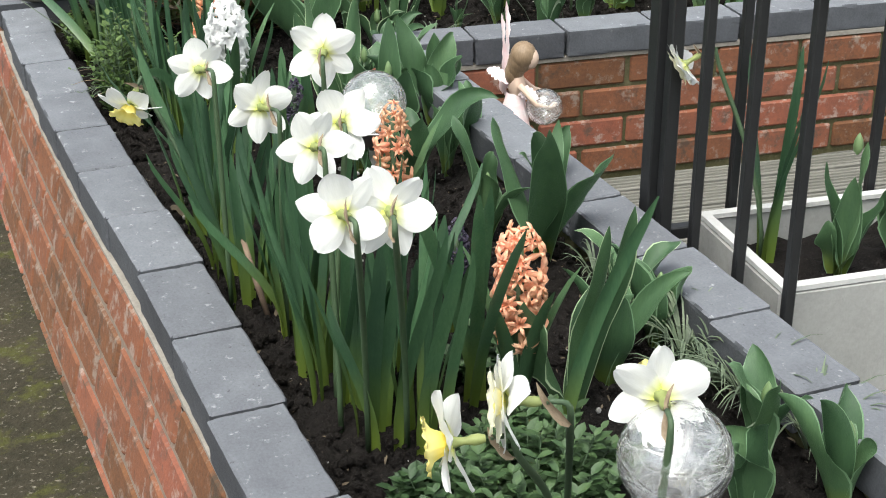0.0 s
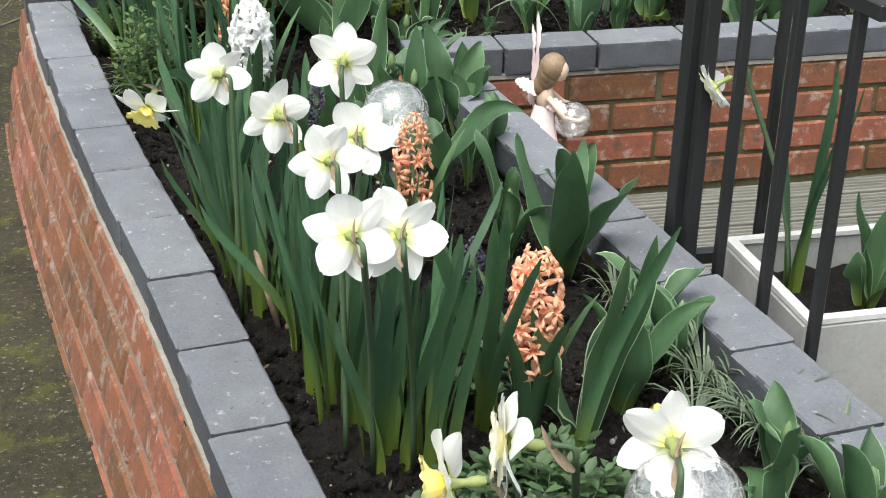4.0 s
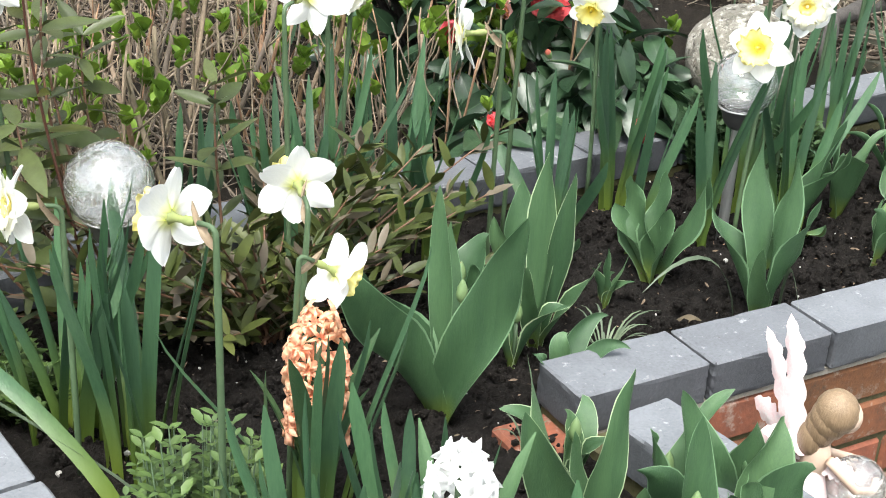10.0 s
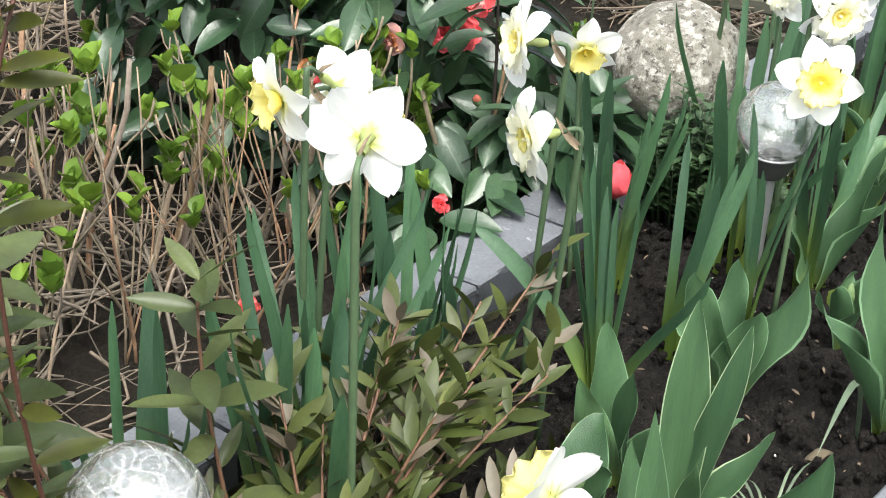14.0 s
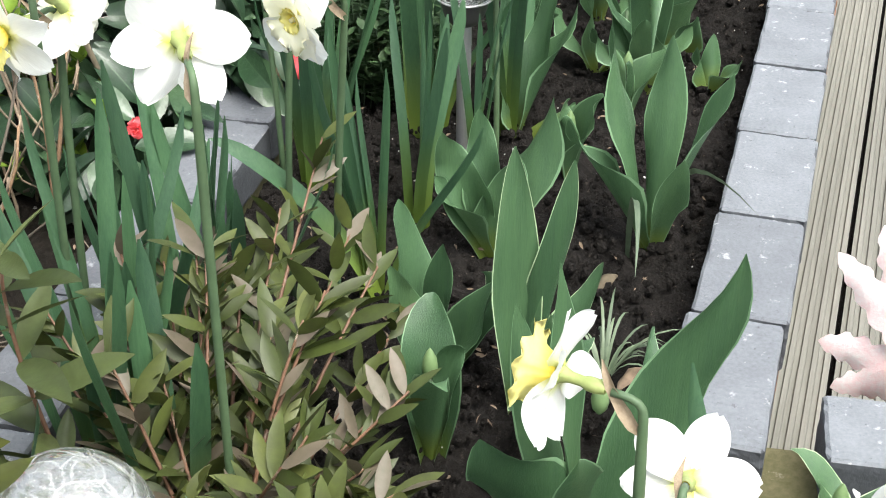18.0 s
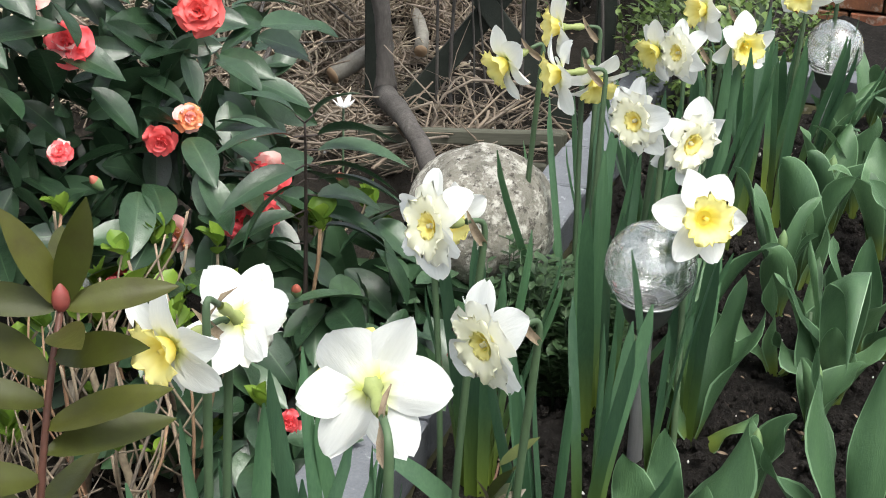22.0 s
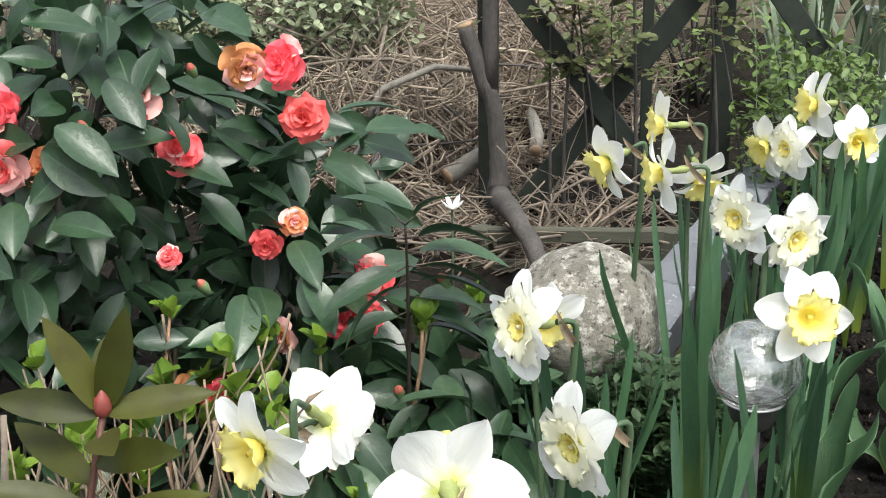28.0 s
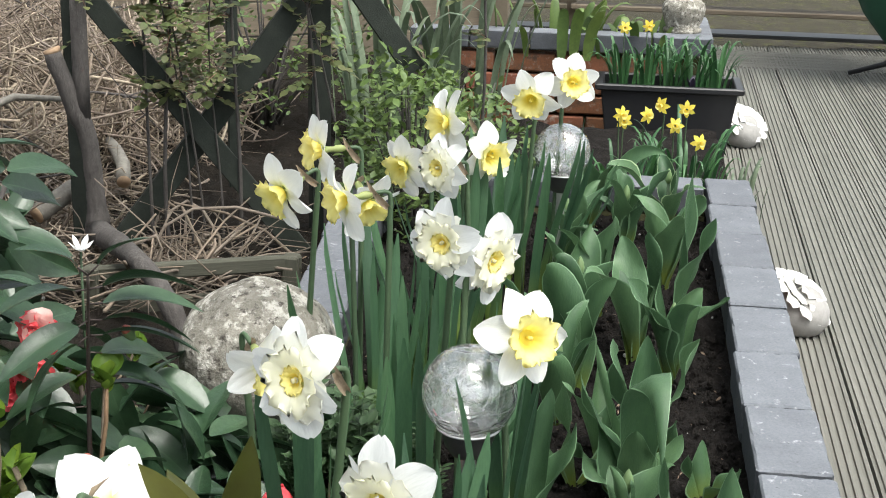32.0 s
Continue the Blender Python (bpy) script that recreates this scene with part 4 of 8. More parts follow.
# ---- front bed ----
F07, F10, T28A, T28B = (-0.38, -0.55, -0.60), (0.72, 0.01, -0.48), (-0.88, 0.30, -0.10), (0.69, -0.03, -0.58)
DAFFS = [  # place, facing, size, kind
    ((-0.722, -0.684, 0.156), F07, 1.05, 1), ((-0.630, -0.925, 0.288), (-0.25, 0.90, -0.25), 0.95, 2),
    ((-0.565, -1.080, 0.276), (-0.30, 0.90, -0.20), 0.98, 2), ((-0.473, -1.086, 0.350), (0.20, 0.95, -0.10), 1.00, 2),
    ((-0.484, -1.246, 0.304), (0.10, 0.95, -0.25), 1.00, 2), ((-0.537, -1.332, 0.308), (-0.05, 0.95, -0.30), 0.95, 2),
    ((-0.564, -1.626, 0.346), (-0.05, 0.95, -0.25), 0.98, 2), ((-0.509, -1.615, 0.337), (0.15, 0.95, -0.25), 1.00, 2),
    ((-0.545, -1.962, 0.268), (-0.93, 0.20, -0.10), 0.98, 1), ((-0.499, -1.975, 0.310), (-0.95, 0.20, 0.04), 0.98, 3),
    ((-0.349, -1.970, 0.289), (0.25, 0.95, -0.15), 0.98, 2),
    ((-0.463, 0.045, 0.226), F10, 0.9, 2), ((-0.473, 0.133, 0.302), (0.20, 0.95, 0.05), 0.98, 2),
    ((-0.694, -0.061, 0.381), (-0.45, 0.85, -0.10), 0.98, 2), ((-0.780, 0.224, 0.287), (-0.91, -0.04, 0.15), 0.95, 3),
    ((-0.800, 0.980, 0.330), (0.10, 0.95, -0.10), 0.98, 2), ((-0.680, 0.677, 0.410), (0.50, 0.82, -0.10), 0.95, 2),
    ((-0.204, 0.680, 0.355), T28A, 1.02, 1), ((-0.144, 0.653, 0.359), T28B, 1.0, 0),
    ((-0.313, 0.457, 0.423), (0.80, 0.55, 0.05), 1.05, 2), ((-0.059, 0.470, 0.337), (-0.78, 0.42, -0.10), 1.02, 3),
    ((0.029, 0.556, 0.395), (-0.79, 0.49, 0.10), 0.98, 3), ((0.300, 0.650, 0.290), (-0.60, -0.55, -0.35), 0.92, 1),
    ((0.452, 0.398, 0.281), (-0.80, -0.45, 0.20), 1.12, 1), ((0.512, 0.499, 0.365), (-0.85, 0.35, -0.05), 0.98, 3),
    ((0.593, 0.451, 0.321), (-0.55, -0.75, -0.10), 1.00, 3), ((0.697, 0.727, 0.361), (-0.60, 0.55, -0.35), 0.95, 1),
    ((0.933, 0.727, 0.358), (-0.50, 0.80, 0.00), 0.98, 1), ((0.659, 0.639, 0.366), (-0.50, 0.80, -0.10), 0.95, 1),
    ((0.859, 0.647, 0.305), (-0.50, -0.45, -0.60), 0.95, 1), ((1.262, 0.656, 0.256), (-0.65, 0.55, -0.25), 1.00, 1),
    ((1.055, 0.573, 0.310), (-0.70, 0.55, 0.00), 0.95, 3), ((1.334, 0.597, 0.317), (-0.60, 0.75, 0.00), 1.05, 1),
    ((1.318, 0.523, 0.267), (-0.70, -0.60, -0.05), 1.02, 1), ((1.529, 0.467, 0.323), (-0.85, 0.10, -0.20), 1.02, 1),
    ((1.588, 0.397, 0.346), (-0.85, -0.25, 0.05), 0.95, 1),
]
SPINS = {3: 0.03, 2: 0.31, 1: 0.91, 4: 0.65, 5: 0.58, 6: 0.87, 7: 0.68, 10: 0.0, 11: 0.31, 12: 0.0, 13: 0.3, 19: 0.54, 23: 0.4, 20: 0.12, 21: 0.35, 24: 0.87, 28: 0.65, 17: 0.91, 18: 0.1}
ROOTS = {0: (-0.612, -0.735), 6: (-0.50, -1.43), 7: (-0.45, -1.44), 8: (-0.36, -1.78), 9: (-0.35, -1.76)}
for i, (at, facing, size, kind) in enumerate(DAFFS):
    daffodil(at, facing, ROOTS.get(i), size * (1.09 if at[0] > 0.55 else 1.0), kind, i, BACK if at[1] > 0.8 else SOIL, SPINS.get(i))

CLUMPS = [  # x, y, leaves, height, spread
    (-0.612, -0.70, 12, 0.32, 0.035), (-0.600, -0.84, 12, 0.33, 0.035), (-0.580, -0.97, 13, 0.33, 0.035), (-0.525, -1.10, 14, 0.34, 0.035), (-0.522, -1.21, 14, 0.34, 0.035),
    (-0.508, -1.31, 14, 0.35, 0.04), (-0.480, -1.40, 14, 0.36, 0.04), (-0.420, -1.43, 9, 0.34, 0.035), (-0.42, -1.28, 7, 0.31, 0.04),
    (-0.650, 0.21, 14, 0.34, 0.045), (-0.715, 0.30, 16, 0.35, 0.05), (-0.520, -0.01, 12, 0.30, 0.045), (-0.598, -0.24, 13, 0.32, 0.035), (-0.575, -0.30, 7, 0.28, 0.025), (-0.43, -0.40, 6, 0.24, 0.04), (-0.36, -0.42, 5, 0.23, 0.03), (-0.47, -0.17, 8, 0.27, 0.03), (-0.57, -0.56, 7, 0.30, 0.035),
    (-0.21, 0.62, 12, 0.34, 0.045), (-0.10, 0.60, 11, 0.35, 0.045), (-0.30, 0.56, 8, 0.33, 0.04), (-0.32, 0.50, 5, 0.33, 0.03), (-0.02, 0.56, 5, 0.33, 0.03),
    (0.130, 0.462, 8, 0.34, 0.020), (0.290, 0.468, 6, 0.33, 0.020), (0.375, 0.625, 10, 0.34, 0.03), (0.595, 0.420, 8, 0.34, 0.025), (0.57, 0.53, 8, 0.36, 0.04),
    (0.70, 0.60, 9, 0.37, 0.05), (0.88, 0.62, 9, 0.36, 0.05), (1.05, 0.58, 9, 0.36, 0.05), (1.13, 0.615, 7, 0.35, 0.03), (1.24, 0.55, 9, 0.36, 0.05),
    (1.38, 0.50, 10, 0.38, 0.06), (1.55, 0.48, 11, 0.34, 0.07), (1.76, 0.55, 10, 0.32, 0.07), (-0.45, 0.62, 8, 0.33, 0.06),
]
for i, (x, y, n, h, s) in enumerate(CLUMPS):
    daffodil_clump(x, y, n, h, s, 100 + i)

TULIPS = [  # x, y, size, leaves, edged
    (-0.15, -0.20, 1.15, 4, 0), (-0.09, -0.29, 1.2, 5, 0), 
    (-0.14, -0.55, 1.25, 5, 0), (-0.08, -0.50, 1.2, 4, 0), (-0.22, -0.62, 1.3, 5, 0), (-0.30, -0.50, 1.2, 4, 0), (-0.16, -0.86, 1.15, 4, 0),
    (-0.03, -0.80, 1.15, 4, 0), (-0.07, -1.24, 1.25, 4, 1), (-0.03, -1.28, 1.1, 4, 0),
    (-0.14, -1.36, 1.2, 4, 0), (-0.03, -1.61, 1.15, 5, 0), (0.02, -1.72, 1.15, 5, 0), (-0.10, -1.72, 1.1, 4, 0), (0.06, -1.95, 1.2, 5, 0),
    (-0.19, -0.07, 0.95, 4, 1), (-0.09, 0.105, 0.85, 4, 0), (-0.09, 0.225, 0.9, 3, 1),
    (-0.13, 0.32, 1.2, 3, 0), (0.14, 0.328, 0.6, 3, 1), (0.47, 0.31, 0.9, 4, 0), (0.67, 0.27, 0.95, 4, 0), (0.89, 0.31, 1.0, 4, 0), (1.03, 0.38, 1.2, 5, 0), (1.15, 0.36, 1.3, 5, 0), (1.32, 0.26, 1.3, 5, 0),
    (1.22, 0.20, 1.2, 4, 0), (1.53, 0.33, 1.3, 5, 0), (1.73, 0.20, 1.3, 5, 0), (1.42, 0.36, 1.25, 4, 0), (1.82, 0.40, 1.2, 5, 0),
    (1.66, 0.38, 1.25, 4, 0), (1.95, 0.28, 1.2, 5, 0), (2.07, 0.19, 1.3, 4, 1), (2.10, 0.36, 1.15, 4, 0), (0.74, 0.44, 1.1, 4, 0), (0.90, 0.47, 1.1, 4, 0),
]
for i, (x, y, s, n, ed) in enumerate(TULIPS):
    tulip(x, y, s * (1.04 if x > 0.9 else 0.92), n, i, bool(ed), i % 3 != 1)

tulip_with(-0.25, 0.15, [((-0.211, 0.038, 0.252), 0.037, (0.38, -0.86, -0.12)), ((-0.415, 0.125, 0.185), 0.036, (0.35, -0.5, 0.75)), ((-0.256, 0.176, 0.247), 0.015, (0.9, -0.4, 0)), ((-0.345, 0.215, 0.13), 0.036, (0.2, -0.9, 0.2)), ((-0.21, 0.22, 0.17), 0.018)], False, SOIL, (-0.235, 0.14, 0.09))
# tulips in the front bed, leaf by leaf
tulip_with(-0.262, -0.21, [((-0.355, -0.197, 0.151), 0.030, (0.6, -0.5, 0.6)), ((-0.235, -0.224, 0.189), 0.019, (0.8, -0.5, 0)), ((-0.328, -0.153, 0.191), 0.020), ((-0.281, -0.190, 0.102), 0.02)], True)
tulip_with(-0.188, -0.303, [((-0.253, -0.287, 0.081), 0.036, (0.7, -0.4, 0.4)), ((-0.183, -0.283, 0.15), 0.022), ((-0.165, -0.350, 0.06), 0.030), ((-0.269, -0.301, 0.02), 0.028)], False, SOIL, (-0.19, -0.30, 0.03))
tulip_with(-0.072, -0.251, [((-0.145, -0.203, 0.128), 0.026, (0.8, -0.5, 0)), ((-0.085, -0.266, 0.106), 0.026), ((-0.03, -0.26, 0.05), 0.022)])
# tulips along the side bed, leaf by leaf
tulip_with(0.263, 0.363, [((0.240, 0.418, 0.085), 0.027, (0.5, -0.85, 0.1)), ((0.215, 0.420, 0.040), 0.026), ((0.300, 0.300, 0.120), 0.030, (0.45, 0.85, 0.2)), ((0.255, 0.330, 0.060), 0.027, (0.3, 0.9, 0.1)), ((0.285, 0.385, 0.10), 0.024, (0.2, -0.95, 0))])
tulip_with(0.332, 0.179, [((0.346, 0.245, 0.200), 0.023), ((0.290, 0.280, 0.097), 0.027), ((0.355, 0.175, 0.190), 0.022), ((0.339, 0.100, 0.157), 0.022), ((0.28, 0.14, 0.07), 0.018)])
tulip_with(0.008, 0.357, [((0.020, 0.400, 0.118), 0.022, (0.5, -0.8, 0.1)), ((-0.005, 0.285, 0.060), 0.023, (0.5, 0.75, 0.3)), ((0.034, 0.262, 0.080), 0.020, (0.6, 0.7, 0.2)), ((0.000, 0.346, 0.085), 0.020, (0.3, 0.9, 0)), ((-0.030, 0.395, 0.070), 0.021, (0.5, -0.8, 0.1))])
tulip_with(0.134, 0.317, [((0.134, 0.318, 0.020), 0.010), ((0.16, 0.30, 0.01), 0.009)])
tulip_with(0.60, 0.410, [((0.565, 0.448, 0.037), 0.026), ((0.640, 0.342, 0.100), 0.027), ((0.600, 0.330, -0.030), 0.022), ((0.655, 0.375, 0.136), 0.022)])
tulip_with(0.943, 0.243, [((0.939, 0.300, 0.10), 0.036), ((0.920, 0.178, 0.115), 0.040), ((0.900, 0.204, -0.004), 0.024), ((0.960, 0.25, 0.10), 0.026)])
tulip_with(0.78, 0.257, [((0.773, 0.343, 0.011), 0.024), ((0.755, 0.263, 0.041), 0.024), ((0.793, 0.341, 0.101), 0.026), ((0.80, 0.20, 0.02), 0.022)])
tulip_with(1.467, 0.194, [((1.466, 0.174, 0.219), 0.022), ((1.440, 0.130, 0.145), 0.024), ((1.449, 0.245, 0.111), 0.026), ((1.425, 0.095, 0.005), 0.026)])
tulip_with(0.832, 0.339, [((0.811, 0.410, 0.023), 0.022), ((0.833, 0.235, 0.018), 0.024), ((0.832, 0.365, 0.069), 0.022)])
tulip_with(0.805, 0.165, [((0.802, 0.190, -0.010), 0.016), ((0.772, 0.120, -0.012), 0.018), ((0.83, 0.17, 0.0), 0.014)])
tulip_with(-0.03, 0.256, [((-0.028, 0.268, 0.222), 0.024, (0.35, -0.93, 0)), ((-0.020, 0.212, 0.212), 0.017, (0.55, -0.8, 0)), ((-0.085, 0.215, 0.08), 0.014), ((0.02, 0.185, 0.08), 0.016)], True)
tulip_with(-0.22, -1.43, [((-0.18, -1.515, 0.26), 0.020), ((-0.24, -1.58, 0.27), 0.015), ((-0.30, -1.46, 0.12), 0.026), ((-0.17, -1.38, 0.10), 0.02)], True)
tulip_with(-0.08, -0.93, [((-0.144, -1.112, 0.209), 0.030), ((-0.026, -1.085, 0.153), 0.028), ((-0.15, -0.86, 0.14), 0.024), ((-0.03, -0.85, 0.12), 0.02)])

hyacinth(-0.503, 0.005, 0.04, 0.200, "orange", 1, 44, 0.019, bloom=0.94)
hyacinth(-0.511, -0.325, 0.088, 0.222, "white", 2, 32, 0.019)
hyacinth(-0.292, -1.42, 0.045, 0.200, "orange", 3, 36, 0.016, bloom=0.90)
hyacinth(-0.331, -0.905, 0.01, 0.190, "orange", 4, 38, 0.013, bloom=0.78)
hyacinth(-0.300, -1.16, -0.02, 0.100, "purple", 5, 44, 0.014)
hyacinth(-0.422, -0.535, 0.0, 0.125, "purple", 6, 40, 0.014)

globe_lamp(-0.338, -0.806, 0.165, 0.054)
globe_lamp(-0.611, 0.412, 0.210, 0.058)
globe_lamp(0.491, 0.462, 0.195, 0.055)
globe_lamp(-0.339, -1.989, 0.232, 0.053)
globe_lamp(1.657, 0.412, 0.198, 0.054)


# tall single leaves of the clump before the apricot hyacinth
def strap_clump(root, tips, w=0.0092):
    e = thing("daffodil_clump", "few tall blue-green daffodil leaves from one bulb", "daffodil leaves", "daffodil leaves in the raised bed", (root[0], root[1], SOIL - 0.01))
    for i, tip in enumerate(tips):
        d = Vector(tip) - Vector((root[0], root[1], SOIL - 0.01))
        path = bezier((0.012 * math.cos(i * 2.1), 0.012 * math.sin(i * 2.1), 0), (d.x * 0.15, d.y * 0.15, d.z * 0.38), (d.x * 0.62, d.y * 0.62, d.z * 0.74), d, 11)
        put("leaf", to_mesh("leaf", *blade_data(path, [w * k for k in (0.75, 0.9, 1, 1, 1, 1, 0.98, 0.95, 0.88, 0.66, 0.12)], (0.95, -0.25 + 0.2 * (i % 3), 0.1), fold=0.35, cols=5), M_DAFF_LEAF), e)


TALL_A = [(-0.385, -1.54, 0.31), (-0.365, -1.52, 0.31), (-0.365, -1.645, 0.31), (-0.46, -1.51, 0.31)]
TALL_B = [(-0.19, -1.60, 0.31)]
strap_clump((-0.335, -1.36), TALL_A)
strap_clump((-0.270, -1.50), TALL_B)
strap_clump((0.405, 0.425), [(0.432, 0.473, 0.235), (0.484, 0.398, 0.235), (0.472, 0.380, 0.232), (0.35, 0.405, 0.19)])

broad = thing("tulip", "tulip plant with one broad leaf drooping over", "tulip", "tulips in the raised bed", (0.80, 0.262, SOIL - 0.012))
for i, (b1, b2, tip, w) in enumerate((((-0.01, 0.0, 0.17), (-0.10, -0.012, 0.36), (-0.185, -0.030, 0.14), 0.036), ((0.01, 0.02, 0.08), (0.03, 0.05, 0.16), (0.05, 0.06, 0.22), 0.021), ((-0.01, 0.02, 0.08), (-0.03, 0.05, 0.15), (-0.06, 0.07, 0.19), 0.019))):
    v, f = tulip_blade(bezier((0, 0, 0), b1, b2, tip, 14), w, (0.1, -1, 0) if i == 0 else (1, 0.3, 0), 31 + i, 0.5)
    put("leaf", to_mesh("leaf", v, f, [M_TULIP, M_RIM], [1 if k % 6 in (0, 5) else 0 for k in range(len(f))]), broad)


# arching daffodil leaves that lean out of their clumps
def arching_leaf(pts, w=0.009):
    root = Vector(pts[0])
    e = thing("daffodil_leaf", "single arching blue-green daffodil leaf in the soil", "daffodil leaf", "daffodil leaves in the raised bed", root)
    path = bezier(*[Vector(p) - root for p in pts], 12)
    put("leaf", to_mesh("leaf", *blade_data(path, [w * k for k in (0.7, 0.9, 1, 1, 1, 1, 1, 1, 0.95, 0.85, 0.6, 0.1)], (0.4, 0.1, 0.9), fold=0.35, cols=3), M_DAFF_LEAF), e)


arching_leaf(((0.126, 0.46, -0.09), (0.115, 0.50, 0.03), (0.085, 0.59, 0.11), (0.069, 0.63, 0.129)), 0.011)
arching_leaf(((-0.70, 0.10, -0.09), (-0.73, 0.13, 0.0), (-0.80, 0.23, 0.07), (-0.88, 0.36, 0.12)), 0.010)
arching_leaf(((-0.58, -0.30, -0.09), (-0.60, -0.33, 0.09), (-0.67, -0.36, 0.16), (-0.70, -0.42, 0.08)), 0.009)


# ---- west wall: brick courses with pale mortar under the coping ----
def brick_run(parent, line, y0, y1, courses, z_top, out=0.0):
    for k in range(courses):
        z = z_top - 0.075 * (k + 0.5) - 0.008
        y = y0 - 0.225 * (0.5 if k % 2 else 0.0)
        while y < y1:
            ya, yb = y, y + 0.225
            xa, xb = line(ya) + out, line(yb) + out
            m = Matrix.Translation(((xa + xb) / 2 - BATTER * (z_top - z), (ya + yb) / 2, z + rnd.uniform(-0.0006, 0.0006)))
            put("brick", BRICK, parent, m @ Matrix.Rotation(math.atan2(yb - ya, xb - xa) + rnd.uniform(-0.003, 0.003), 4, 'Z') @ Matrix.Rotation(math.atan(BATTER), 4, 'X'))
            y = yb


brick_run(core_a, lambda q: a_out(q) + 0.044 - 0.006, -3.3, 0.55, 5, -THK)
bed = [(a_out(q) - 0.004, q) for q in np.linspace(-3.3, 0.58, 20)] + [(a_out(q) + 0.09, q) for q in np.linspace(0.58, -3.3, 20)]
prism("mortar_bed", bed, -THK - 0.009, -THK + 0.001, M_PALE_MORTAR, core_a)
prism("mortar_bed", [(-0.12, 0.003), (2.28, 0.003), (2.28, 0.09), (-0.12, 0.09)], -THK - 0.010, -THK + 0.001, M_PALE_MORTAR, core_c)

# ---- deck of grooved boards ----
# no frame: a soil-dark solid stands in for the shaded space below the boards
deck_frame = prism("deck_frame", [(-0.03, -0.02), (0.30, -3.3), (5.0, -3.3), (5.0, -0.02)], GROUND - 0.02, DECK - 0.032, M_SOIL, None, "solid dark block put in for the shade under the deck boards", "structure")


def board_mesh(length, width, thick, grooves):
    """A decking board with grooves along its top, running along x."""
    prof, step = [], width / grooves
    for g in range(grooves):
        a = -width / 2 + g * step
        prof += [(a + step * 0.10, 0.0), (a + step * 0.52, 0.0), (a + step * 0.60, -0.0052), (a + step * 1.02, -0.0052)]
    prof += [(width / 2, -0.0052), (width / 2, -thick), (-width / 2, -thick), (-width / 2, -0.002)]
    verts = [(-length / 2, p, q) for p, q in prof] + [(length / 2, p, q) for p, q in prof]
    n = len(prof)
    faces = [(i, (i + 1) % n, n + (i + 1) % n, n + i) for i in range(n)] + [tuple(range(n))[::-1], tuple(range(n, 2 * n))]
    return to_mesh("board", verts, faces, M_DECK, smooth=False)


BOARD = board_mesh(6.6, 0.119, 0.028, 7)
SHORT = board_mesh(2.4, 0.15, 0.028, 9)
deck = thing("deck", "weathered grey grooved timber deck", "deck", at=(0, 0, DECK), kind="structure")
slope = math.atan2(-0.10, 5.0)
for i in range(26):
    yy = -0.075 - 0.126 * i
    x0 = -0.03 + 0.108 * (-yy) + 0.006
    put("board", BOARD, deck, Matrix.Translation((x0 + 3.3 - 0.02 * (i % 3), yy + 0.012, rnd.uniform(-0.001, 0.001))) @ Matrix.Rotation(slope + rnd.uniform(-0.001, 0.001), 4, 'Z'))
for i in range(3):
    put("border_board", SHORT, deck, Matrix.Translation((6.02 + 0.157 * i, -1.3, 0.002)) @ Matrix.Rotation(math.pi / 2, 4, 'Z'))


# ---- black railing beside the front bed and across the deck ----
def bar_part(name, a, b, w, parent, mat=M_BLACK):
    a, b = Vector(a), Vector(b)
    d = b - a
    q = d.to_track_quat('Z', 'Y').to_matrix().to_4x4()
    bm = box_bm(w, w, d.length, 0.0022)
    me = bm_mesh(name, bm, mat)
    return put(name, me, parent, Matrix.Translation((a + b) / 2) @ q)


def railing(label, start, step, n, z0, z1, top, post_w=0.037, bar_w=0.0158, up=0.25):
    e = thing("railing", label, "railing", "black railings on the deck", (start[0], start[1], z0))
    sx, sy = step
    L = math.hypot(sx, sy)
    if post_w:
        bar_part("post", (0, 0, 0), (0, 0, top + up), post_w, e)
        bar_part("stile", (sx / L * 0.036, sy / L * 0.036, 0.33), (sx / L * 0.036, sy / L * 0.036, top + up), 0.022, e)
    for i in range(1, n + 1):
        bar_part("bar", (sx * i, sy * i, 0.325), (sx * i, sy * i, top + up * 0.9), bar_w, e)
    for z in (0.330, top):
        bar_part("rail", (0, 0, z), (sx * (n + 0.4), sy * (n + 0.4), z), 0.022, e)
    return e


railing("black painted steel railing standing along the brick wall", (0.104, -0.955), (0.0125, -0.1320), 3, DECK, 0, 0.478 - DECK)
railing("black painted steel railing across the grey deck", (0.108, -0.972), (0.1315, 0.0), 4, DECK, 0, 1.05, post_w=0, up=0.2)


